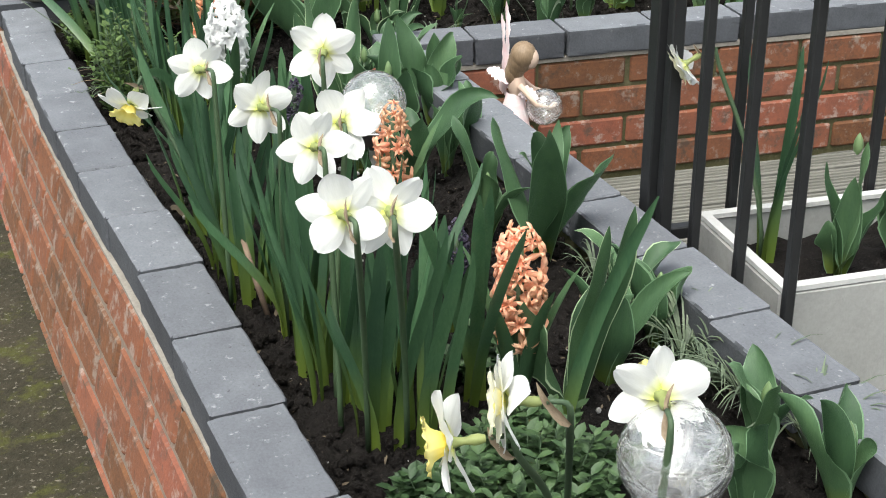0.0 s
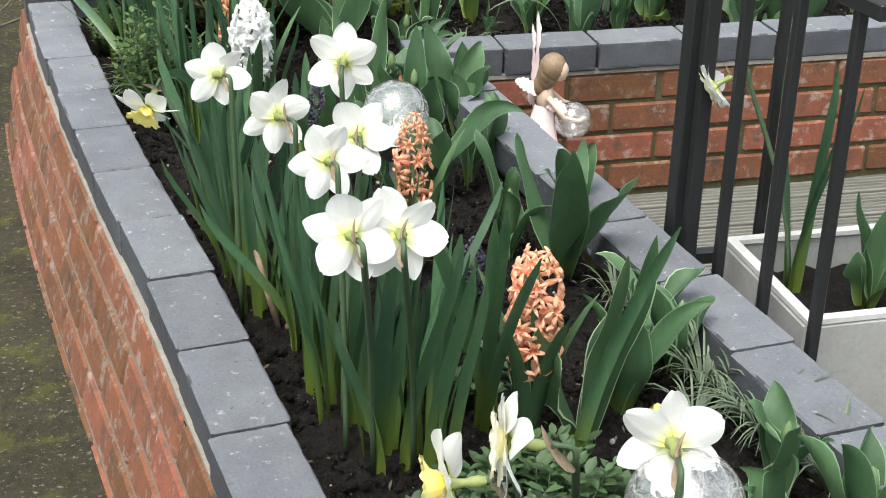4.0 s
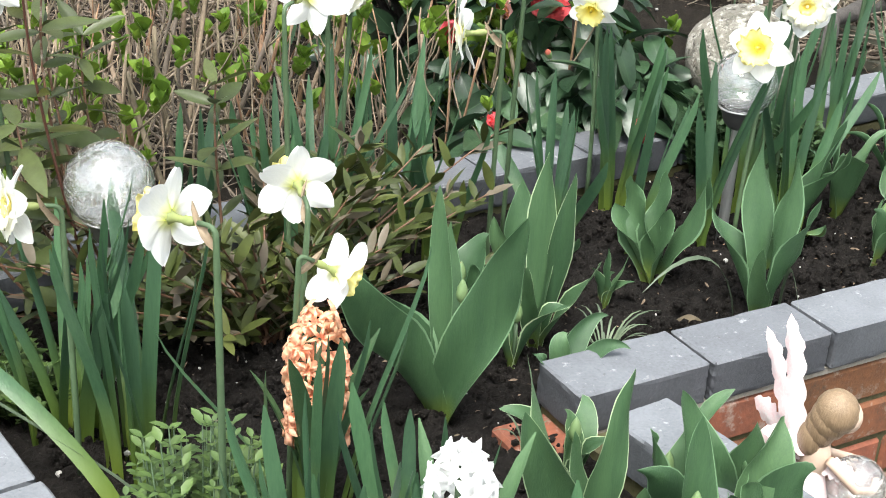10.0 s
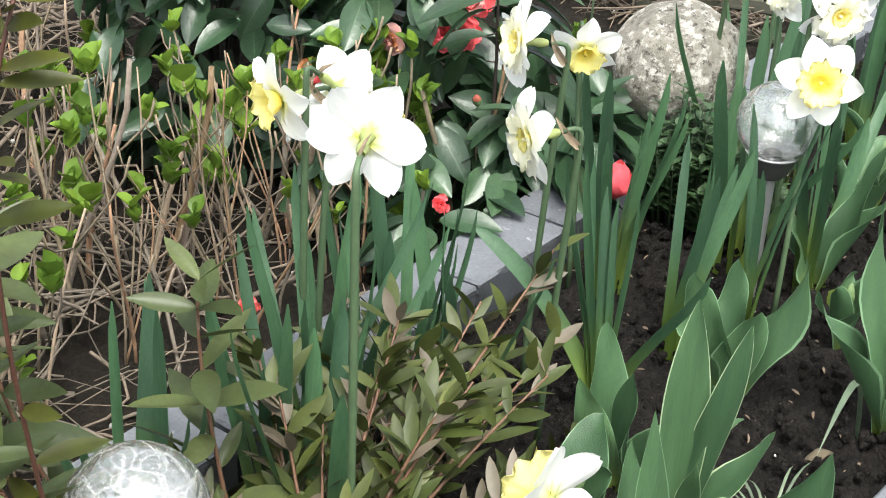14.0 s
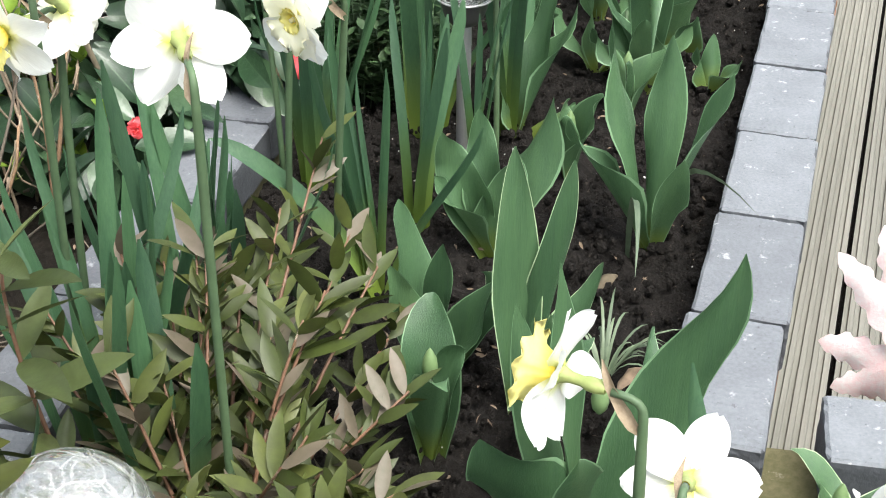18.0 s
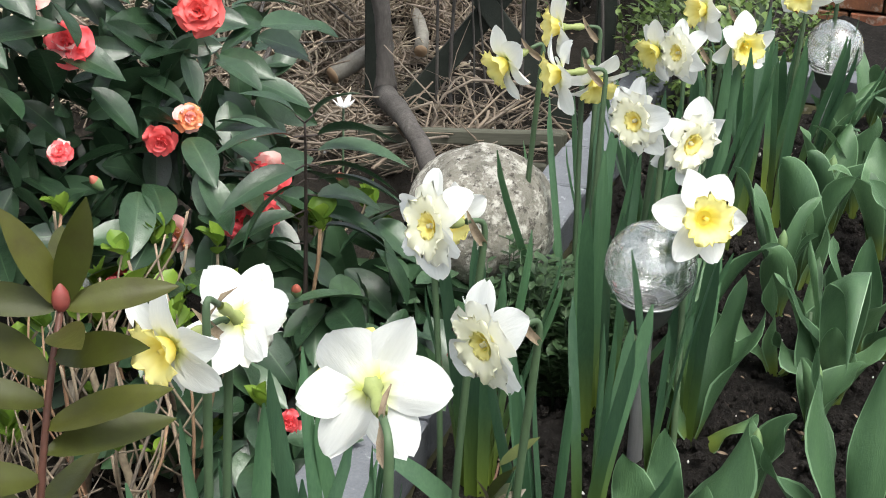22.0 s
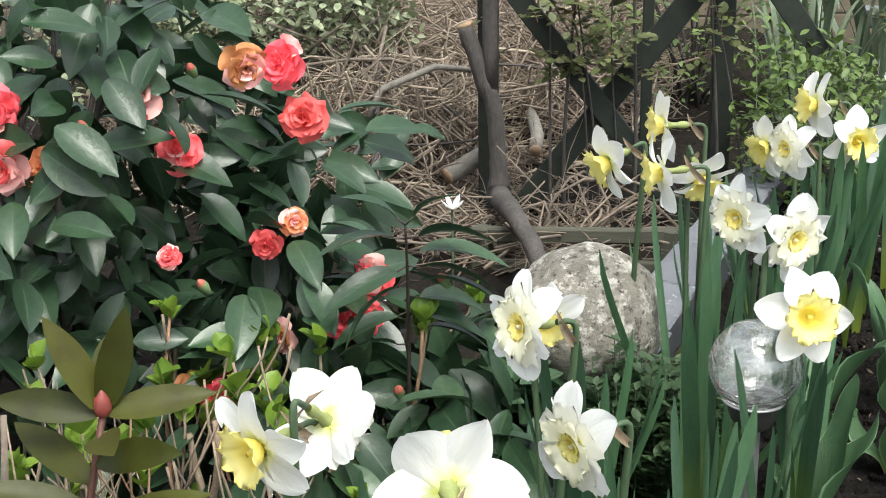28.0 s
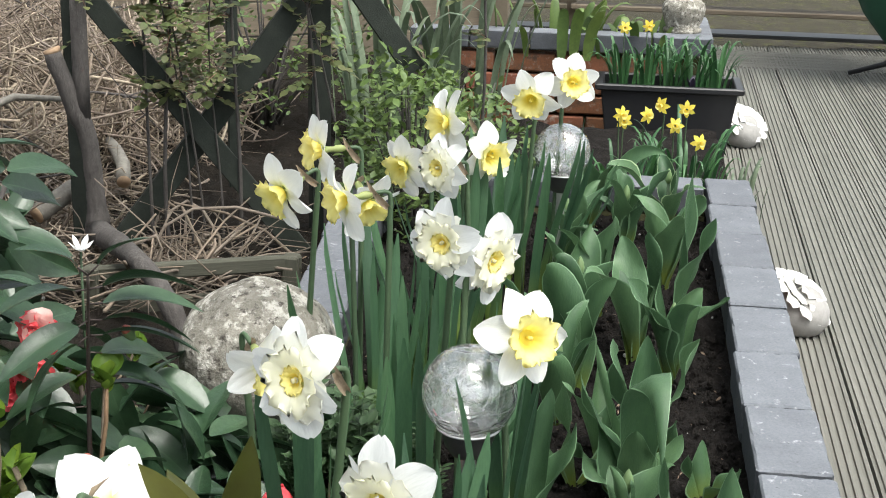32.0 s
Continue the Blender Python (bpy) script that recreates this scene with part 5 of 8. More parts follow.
# ---- pale concrete trough with tulips ----
def trough(x, y, lx, ly, h, t):
    e = thing("planter_trough", "pale grey concrete trough planted with tulips on the deck", "planter", at=(x, y, DECK))
    bm = bmesh.new()
    bmesh.ops.create_cube(bm, size=1.0)
    bmesh.ops.scale(bm, vec=(lx, ly, h), verts=bm.verts)
    bmesh.ops.translate(bm, verts=bm.verts, vec=(lx / 2, ly / 2, h / 2))
    topf = [f for f in bm.faces if f.normal.z > 0.9]
    r = bmesh.ops.inset_region(bm, faces=topf, thickness=t)
    r2 = bmesh.ops.extrude_face_region(bm, geom=topf)
    bmesh.ops.translate(bm, verts=[v for v in r2["geom"] if isinstance(v, bmesh.types.BMVert)], vec=(0, 0, -h * 0.8))
    bmesh.ops.delete(bm, geom=topf, context='FACES_ONLY')
    bmesh.ops.bevel(bm, geom=[ed for ed in bm.edges if ed.calc_length() > 0.1], offset=0.007, segments=2, affect='EDGES')
    part("shell", bm, M_PLANTER, e, "pale grey concrete shell")
    # thin frame on the top edge, coloured pale to stand for light on it
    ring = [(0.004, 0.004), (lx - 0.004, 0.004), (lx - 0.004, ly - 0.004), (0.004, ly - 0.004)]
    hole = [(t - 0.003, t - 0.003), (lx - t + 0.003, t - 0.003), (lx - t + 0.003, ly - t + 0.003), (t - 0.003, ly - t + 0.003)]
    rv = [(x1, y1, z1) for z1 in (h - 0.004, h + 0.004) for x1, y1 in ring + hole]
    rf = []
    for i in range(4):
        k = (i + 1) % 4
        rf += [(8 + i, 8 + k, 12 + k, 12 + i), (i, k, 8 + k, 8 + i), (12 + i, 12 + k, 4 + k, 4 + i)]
    put("rim", to_mesh("rim", rv, rf, M_RIMCAST, smooth=False), e, None, "pale rim with light from above put into its colour")
    sv, sf = [], []
    n = 24
    for j in range(n + 1):
        for i in range(n + 1):
            px, py = t + (lx - 2 * t) * i / n, t + (ly - 2 * t) * j / n
            sv.append((px, py, h - 0.055 + 0.02 * noise.noise((px * 25, py * 25, 7))))
    for j in range(n):
        for i in range(n):
            q = j * (n + 1) + i
            sf.append((q, q + 1, q + n + 2, q + n + 1))
    put("soil", to_mesh("soil", sv, sf, M_SOIL), e, None, "dark compost")
    return e


trough(0.162, -1.295, 0.62, 0.300, 0.37, 0.024)


# ---- leaves on their own meshes, shared ----
def leaf_mesh(name, length, width, mat, fold=0.3, droop=0.15, n=6, cols=3, point=1.0):
    path = [(0, length * i / (n - 1), -droop * length * (i / (n - 1)) ** 2) for i in range(n)]
    widths = [width * max(0.03, math.sin(math.pi * (0.06 + 0.94 * (i / (n - 1)) ** point)) ** 0.8) for i in range(n)]
    widths[0], widths[-1] = width * 0.10, width * 0.03
    v, f = blade_data(path, widths, (1, 0, 0), fold=fold, cols=cols)
    if cols == 6:  # a pale rib along the middle
        idx = [1 if k % 5 == 2 else 0 for k in range(len(f))]
        return to_mesh(name, v, f, [mat, M_RIB], idx), (v, f, idx)
    return to_mesh(name, v, f, mat), (v, f, [0] * len(f))


def at_leaf(p, direction, up, scale, r):
    """A pose with y along direction and z near up."""
    y = Vector(direction).normalized()
    x = y.cross(Vector(up)).normalized()
    z = x.cross(y)
    m = Matrix(((x.x, y.x, z.x, p[0]), (x.y, y.y, z.y, p[1]), (x.z, y.z, z.z, p[2]), (0, 0, 0, 1)))
    return m @ Matrix.Rotation(r, 4, 'Y') @ Matrix.Diagonal((scale, scale, scale, 1))


def scatter_data(data, poses):
    """Many copies of one shape in one mesh."""
    v, f = data[:2]
    base = np.array([tuple(q) for q in v])
    verts, faces = [], []
    for m in poses:
        a = np.array(m)
        o = len(verts)
        verts.extend((base @ a[:3, :3].T + a[:3, 3]).tolist())
        faces.extend(tuple(i + o for i in q) for q in f)
    return verts, faces


def leafy(thing_ob, name, shapes, poses, singles, label="", stuff="foliage"):
    """The first poses become leaves of their own, the rest one joined mass."""
    for i, m in enumerate(poses[:singles]):
        put(name, shapes[i % len(shapes)][0], thing_ob, m)
    rest = poses[singles:]
    if rest:
        pieces = [scatter_data(shapes[k][1], rest[k::len(shapes)]) for k in range(len(shapes))]
        for k, (v, f) in enumerate(pieces):
            if v:
                idx = shapes[k][1][2]
                put(stuff, to_mesh(stuff, v, f, list(shapes[k][0].materials), idx * (len(f) // len(idx))), thing_ob, None, label, "stuff")


# ---- camellia ----
CAM_LEAVES = [leaf_mesh("leaf", 0.078 + 0.007 * i, 0.0195 + 0.0012 * i, M_CAMELLIA, 0.25, 0.20 + 0.05 * i, 9, 6) for i in range(3)]


SPRIG_LEAF = leaf_mesh("leaf", 0.088, 0.0168, M_CAMELLIA, 0.3, 0.62, 11, 6)[0]


def blossom(x, y, z, facing, parent, mat, inner, size, seed):
    r = random.Random(seed)
    pieces, pieces2 = [], []
    for ring, (n, tilt, k) in enumerate(((5, 0.20, 1.0), (5, 0.60, 0.90), (5, 1.0, 0.68), (4, 1.35, 0.45))):
        for i in range(n):
            a = i * 2 * math.pi / n + ring * 0.5 + r.uniform(-0.2, 0.2)
            L = 0.034 * k * size
            path = []
            lean, frill = r.uniform(-0.22, 0.22), r.uniform(0.25, 0.50)
            for j in range(10):
                t = j / 9
                # cupped: rising from the heart, then rolling outwards at the rim
                el = tilt + lean + 0.55 * (0.45 - t) * (1 - 0.3 * ring) + 0.5 * max(0, 0.3 - t)
                path.append(Vector((math.cos(a) * math.cos(el), math.sin(a) * math.cos(el), math.sin(el))) * (0.003 + L * t) + Vector((0, 0, 0.003 * ring * size)))
            q = blade_data(path, [0.0215 * k * size * w for w in (0.22, 0.48, 0.68, 0.83, 0.94, 1.0, 1.0, 0.92, 0.72, 0.34)], (-math.sin(a), math.cos(a), 0), fold=-0.22, cols=7, wave=frill, phase=r.uniform(0, 6))
            (pieces2 if r.random() < inner else pieces).append(q)
    m = aim((x, y, z), facing)
    e = put("blossom", to_mesh("blossom", *merge(pieces), mat), parent, m, "")
    if pieces2:
        put("streaked_petals", to_mesh("streaked_petals", *merge(pieces2), M_PINKWHITE), e)
    return e


CAM_MASSES = [
    ((0.46, 1.42, 0.34), (0.30, 0.27, 0.33), 420), ((0.60, 1.16, 0.33), (0.13, 0.12, 0.12), 70), ((0.50, 1.10, 0.20), (0.17, 0.15, 0.14), 120),
    ((0.42, 1.04, 0.05), (0.22, 0.15, 0.14), 150), ((0.54, 0.89, 0.05), (0.14, 0.06, 0.12), 70),
    ((0.28, 1.36, 0.12), (0.20, 0.18, 0.25), 170), ((0.66, 1.70, 0.40), (0.34, 0.28, 0.40), 240), ((0.50, 0.83, 0.03), (0.14, 0.06, 0.10), 60), ((0.33, 0.86, -0.02), (0.16, 0.07, 0.07), 50), ((0.52, 0.78, 0.06), (0.11, 0.05, 0.05), 34),
]


def camellia(x, y):
    r = random.Random(11)
    e = thing("camellia", "camellia bush with glossy dark leaves and coral-red blooms", "shrub", at=(x, y, BACK - 0.02))
    tips = []
    for i in range(16):
        a = r.uniform(0, 6.28)
        ln = r.uniform(0.18, 0.42)
        h = r.uniform(0.25, 0.86)
        end = Vector((math.cos(a) * ln, math.sin(a) * ln * 0.9, h))
        path = bezier((r.uniform(-0.03, 0.03), r.uniform(-0.03, 0.03), 0), (0, 0, h * 0.4), end * 0.7 + Vector((0, 0, 0.05)), end, 8)
        put("branch", to_mesh("branch", *tube_data(path, [0.009, 0.008, 0.007, 0.006, 0.005, 0.004, 0.003, 0.002], 6), M_BARK), e)
        for j in range(3, 8):
            tips.append(path[j])
    # a long low branch reaching to one side
    path = bezier((0.05, -0.03, 0.1), (0.2, -0.12, 0.12), (0.35, -0.25, 0.22), (0.46, -0.30, 0.46), 9)
    put("branch", to_mesh("branch", *tube_data(path, [0.006] * 5 + [0.004] * 4, 6), M_BARK), e)
    low = path[3:]
    poses = []
    # rounded masses of leaves: centre, radii, count
    for (cx, cy, cz), (rx, ry, rz), count in CAM_MASSES:
        c = Vector((cx - x, cy - y, cz - BACK + 0.02))
        for k in range(count):
            a, b = r.uniform(0, 2 * math.pi), math.acos(r.uniform(-1, 1))
            q = r.uniform(0.25, 1.0) ** 0.5
            out = Vector((math.cos(a) * math.sin(b), math.sin(a) * math.sin(b), math.cos(b)))
            p = c + Vector((out.x * rx, out.y * ry, out.z * rz)) * q
            if p.z < 0.04:
                p.z = 0.04 + r.random() * 0.08
            d = Vector((out.x, out.y, out.z * 0.3)) * 0.7 + Vector((r.uniform(-0.8, 0.8), r.uniform(-0.8, 0.8), r.uniform(-0.9, 0.25)))
            up = Vector((r.uniform(-0.9, 0.9) - 0.1, r.uniform(-0.9, 0.9) - 0.1, r.uniform(0.5, 1.1))) + out * 0.55
            poses.append((p + Vector((0, 0, 0)), at_leaf(p, d, up, r.uniform(0.78, 1.18), r.uniform(-0.55, 0.55))))
    for k in range(40):
        c = low[r.randrange(len(low))] + Vector((r.uniform(-0.06, 0.06), r.uniform(-0.06, 0.06), r.uniform(-0.06, 0.05)))
        poses.append((c, at_leaf(c, (r.uniform(-1, 1), r.uniform(-1, 1), r.uniform(-0.7, 0.3)), (r.uniform(-0.4, 0.4), r.uniform(-0.4, 0.4) - 0.3, 1), r.uniform(0.7, 1.0), 0)))
    # an upright sprig standing free in front, its leaves arching out on both sides
    off = Vector((x, y, BACK - 0.02))
    sprig_path = [q - off for q in bezier((0.455, 0.905, 0.02), (0.452, 0.902, 0.16), (0.425, 0.885, 0.26), (0.385, 0.866, 0.345), 14)]
    put("branch", to_mesh("branch", *tube_data(sprig_path, [0.0034 - 0.00014 * k for k in range(14)], 7), M_DARKTWIG), e)
    across = Vector((0.62, -0.74, 0.0))
    for k, way, lift, size in ((13, 0.5, 0.5, 0.75), (13, -0.4, 0.6, 0.8), (12, 1.0, 0.16, 1.15), (12, -1.0, 0.1, 1.1), (11, 1.0, 0.05, 1.2), (10, -1.0, -0.25, 1.15), (10, 0.9, -0.15, 1.1), (9, -0.8, -0.5, 1.15), (9, 1.0, 0.02, 1.2), (8, 1.0, -0.25, 1.15), (7, -0.9, -0.2, 1.0), (7, 0.9, -0.3, 1.05), (6, 1.0, -0.1, 1.0), (5, -0.7, 0.1, 0.9)):
        q = sprig_path[k]
        d = across * way + Vector((r.uniform(-0.35, 0.1), r.uniform(-0.35, 0.1), lift))
        foot = q + d.normalized() * 0.016
        put("twig", to_mesh("twig", *tube_data([q, foot], [0.0013, 0.0011], 5), M_DARKTWIG), e)
        put("leaf", SPRIG_LEAF, e, at_leaf(foot, d + Vector((0, 0, 0.35)), (r.uniform(-0.3, 0.3), r.uniform(-0.3, 0.3), 1), size * 0.9, r.uniform(-0.5, 0.5)))
    # the side towards the bed first
    poses.sort(key=lambda q: q[0].x * 0.75 + q[0].y)
    leafy(e, "leaf", CAM_LEAVES, [q[1] for q in poses], 300)
    return e


CAM = (0.42, 1.47)
cam_bush = camellia(*CAM)
BLOOMS = [  # place, size, streaks, faded
    ((0.449, 1.234, 0.380), 1.05, 0.4, 0), ((0.552, 1.131, 0.487), 1.15, 0.15, 0), ((0.521, 1.177, 0.486), 1.05, 0.6, 1), ((0.550, 1.106, 0.417), 1.05, 0.1, 0),
    ((0.436, 1.275, 0.445), 0.95, 0.7, 0), ((0.317, 1.413, 0.453), 1.1, 0.2, 0), ((0.300, 1.390, 0.385), 1.15, 0.2, 0), ((0.345, 1.354, 0.370), 1.15, 0.0, 1),
    ((0.509, 1.105, 0.289), 0.62, 0.3, 1), ((0.483, 1.130, 0.265), 0.7, 0.0, 0), ((0.544, 1.004, 0.220), 0.95, 0.4, 0), ((0.502, 1.035, 0.164), 0.85, 0.0, 0),
    ((0.520, 1.010, 0.170), 0.85, 0.0, 0), ((0.457, 1.097, 0.153), 0.85, 0.6, 1), ((0.369, 1.181, 0.098), 0.7, 0.0, 1), ((0.393, 1.144, 0.091), 0.8, 0.0, 0),
    ((0.28, 0.84, 0.03), 0.42, 0.0, 0), ((-0.02, 0.90, -0.03), 0.40, 0.0, 0), ((0.37, 1.20, 0.27), 0.5, 0.3, 0),
    ((0.12, 1.30, 0.50), 1.0, 0.2, 0), ((0.35, 1.127, 0.106), 0.8, 0.0, 0),
]
for i, ((bx, by, bz), s, inner, faded) in enumerate(BLOOMS):
    s *= 0.80
    bx, by, bz = bx - 0.066, by - 0.042, bz + 0.018
    blossom(bx - CAM[0], by - CAM[1], bz - BACK + 0.02, (-0.75, -0.35 + 0.55 * math.sin(i * 2.1), 0.20 + 0.45 * math.cos(i * 1.7)), cam_bush, M_FADED if faded else M_RED, inner, s, i)

# a half-open bloom that hangs low over the coping
drop = thing("camellia_bloom", "half-open coral-red camellia bloom fallen on the coping", "flower", at=(0.475, 0.690, 0.006))
for ring, (n, q, L) in enumerate(((5, 0.017, 0.060), (4, 0.010, 0.066), (3, 0.004, 0.062))):
    for i in range(n):
        a = i * 2 * math.pi / n + ring * 0.6
        d = Vector((math.cos(a), math.sin(a), 0))
        put("petal", to_mesh("petal", *blade_data(bezier(d * 0.004, d * (q + 0.010) + Vector((0, 0, L * 0.3)), d * (q + 0.007) + Vector((0, 0, L * 0.7)), d * q * 0.5 + Vector((0, 0, L)), 8),
            [0.005, 0.012, 0.016, 0.018, 0.018, 0.016, 0.011, 0.002], (-math.sin(a), math.cos(a), 0), fold=-0.5, cols=5, wave=0.3, phase=i + ring), M_RED), drop)
drop.rotation_euler = (0.15, -0.12, 0)

# closed buds among the leaves
cam_bud_v, cam_bud_f = lathe_data([(0.001, -0.016), (0.006, -0.012), (0.0105, 0.0), (0.0095, 0.008), (0.005, 0.014), (0.0005, 0.017)], 14, lambda j, a: 1 + 0.05 * math.sin(3 * a + j))
CAM_BUD = to_mesh("bud", cam_bud_v, cam_bud_f, material("coral_bud", (0.42, 0.085, 0.075), (0.26, 0.09, 0.045), rough=0.5, scale=70))
CAM_CALYX = to_mesh("calyx", [(x * 1.08, y * 1.08, z - 0.001) for x, y, z in cam_bud_v[:56]], [f for f in cam_bud_f if max(f) < 56], M_BUD)
for i, (bx, by, bz) in enumerate(((0.480, 1.235, 0.485), (0.32, 1.12, 0.25), (0.444, 0.845, 0.258), (0.36, 1.325, 0.425), (0.375, 0.875, 0.13), (0.27, 1.04, 0.147))):
    bud = put("bud", CAM_BUD, cam_bush, aim((bx - CAM[0], by - CAM[1], bz - BACK + 0.02), (-0.5, 0.3 * math.sin(i), 0.8)) @ Matrix.Diagonal((0.62, 0.62, 0.8, 1)), "closed coral bud in a pale green calyx")
    put("calyx", CAM_CALYX, bud)


# ---- bare hydrangea canes with lime shoots ----
LIME = [leaf_mesh("young_leaf", 0.025, 0.0112, M_LIME, 0.45, -0.2, 6, 5), leaf_mesh("young_leaf", 0.031, 0.0135, M_LIME, 0.4, 0.1, 6, 5)]


def cane_bush(x, y, sx, sy, n, height, seed, label, shoots=0.36):
    r = random.Random(seed)
    e = thing("hydrangea", label, "shrub", "leafless hydrangeas behind the bed", (x, y, BACK - 0.02))
    tops, twigs = [], []
    for i in range(n):
        bx, by = r.uniform(-sx, sx), r.uniform(-sy, sy)
        h = height * r.uniform(0.45, 1.0)
        tip = Vector((bx + r.uniform(-0.09, 0.09), by + r.uniform(-0.09, 0.09), h))
        path = bezier((bx, by, 0), (bx + r.uniform(-0.02, 0.02), by + r.uniform(-0.02, 0.02), h * 0.35), (tip.x + r.uniform(-0.03, 0.03), tip.y + r.uniform(-0.03, 0.03), h * 0.7), tip, 7)
        rad = r.uniform(0.0014, 0.0034) if i % 5 else r.uniform(0.0042, 0.0066)
        bark = (M_TWIG, M_GREYTWIG, M_TWIG, M_ORANGETWIG)[i % 4]
        put("cane", to_mesh("cane", *tube_data(path, [rad * (1 - 0.06 * k + 0.10 * (k % 2)) for k in range(7)], 6), bark), e)
        tops.append(tip)
        for k in range(2):
            q = path[r.randrange(2, 6)]
            t2 = q + Vector((r.uniform(-0.07, 0.07), r.uniform(-0.07, 0.07), r.uniform(0.05, 0.14)))
            twigs.append(tube_data(bezier(q, q + (t2 - q) * 0.4 + Vector((0, 0, -0.01)), t2 - Vector((0, 0, 0.03)), t2, 5), [min(rad, 0.003) * 0.6] * 5, 4))
            tops.append(t2)
    put("brush", to_mesh("brush", *merge(twigs), M_TWIG), e, None, "", "stuff")
    poses = []
    for t in tops:
        if r.random() < shoots * 1.05:
            for k in range(r.randrange(6, 10)):
                a = r.uniform(0, 6.28)
                p = t + Vector((0, 0, r.uniform(-0.02, 0.006)))
                poses.append(at_leaf(p, (math.cos(a), math.sin(a), r.uniform(0.6, 2.4)), (-math.cos(a), -math.sin(a), 1), r.uniform(0.6, 1.25), 0))
    leafy(e, "young_leaf", LIME, poses, 120)
    return e


cane_bush(-0.30, 1.14, 0.34, 0.24, 60, 0.42, 5, "leafless hydrangea with tan canes and lime shoots")
cane_bush(0.10, 1.02, 0.20, 0.12, 34, 0.42, 6, "leafless hydrangea with tan canes and lime shoots")
cane_bush(-0.70, 1.35, 0.22, 0.3, 34, 0.45, 8, "leafless hydrangea with tan canes and lime shoots", 0.35)
cane_bush(-0.55, 1.02, 0.22, 0.14, 40, 0.36, 15, "leafless hydrangea with tan canes and lime shoots")
cane_bush(-0.15, 1.50, 0.34, 0.16, 40, 0.40, 16, "leafless hydrangea with tan canes and lime shoots", 0.3)
cane_bush(-0.15, 1.95, 0.45, 0.22, 60, 0.50, 17, "leafless hydrangea with tan canes and lime shoots", 0.2)
cane_bush(0.48, 0.98, 0.22, 0.07, 14, 0.36, 7, "few thin canes with lime leaves below the camellia", 0.9)

# ---- olive-leaved shrub with red-brown twigs in the corner of the bed ----
OLIVE = [leaf_mesh("leaf", 0.048, 0.0068, M_OLIVE, 0.25, 0.1, 7, 3), leaf_mesh("leaf", 0.044, 0.0064, M_MAUVE, 0.25, 0.05, 7, 3), leaf_mesh("leaf", 0.057, 0.0072, M_OLIVE, 0.25, 0.12, 7, 3), leaf_mesh("leaf", 0.050, 0.0074, M_OLIVE, 0.25, 0.10, 7, 3)]
BIG_OLIVE = [leaf_mesh("large_leaf", 0.086, 0.0130, M_DARKOLIVE, 0.22, 0.16, 9, 5), leaf_mesh("large_leaf", 0.074, 0.0110, M_DARKOLIVE, 0.25, 0.05, 9, 5)]

SHOOT_LEAF = leaf_mesh("shoot_leaf", 0.045, 0.0068, M_SHOOT, 0.22, 0.10, 10, 5)[0]


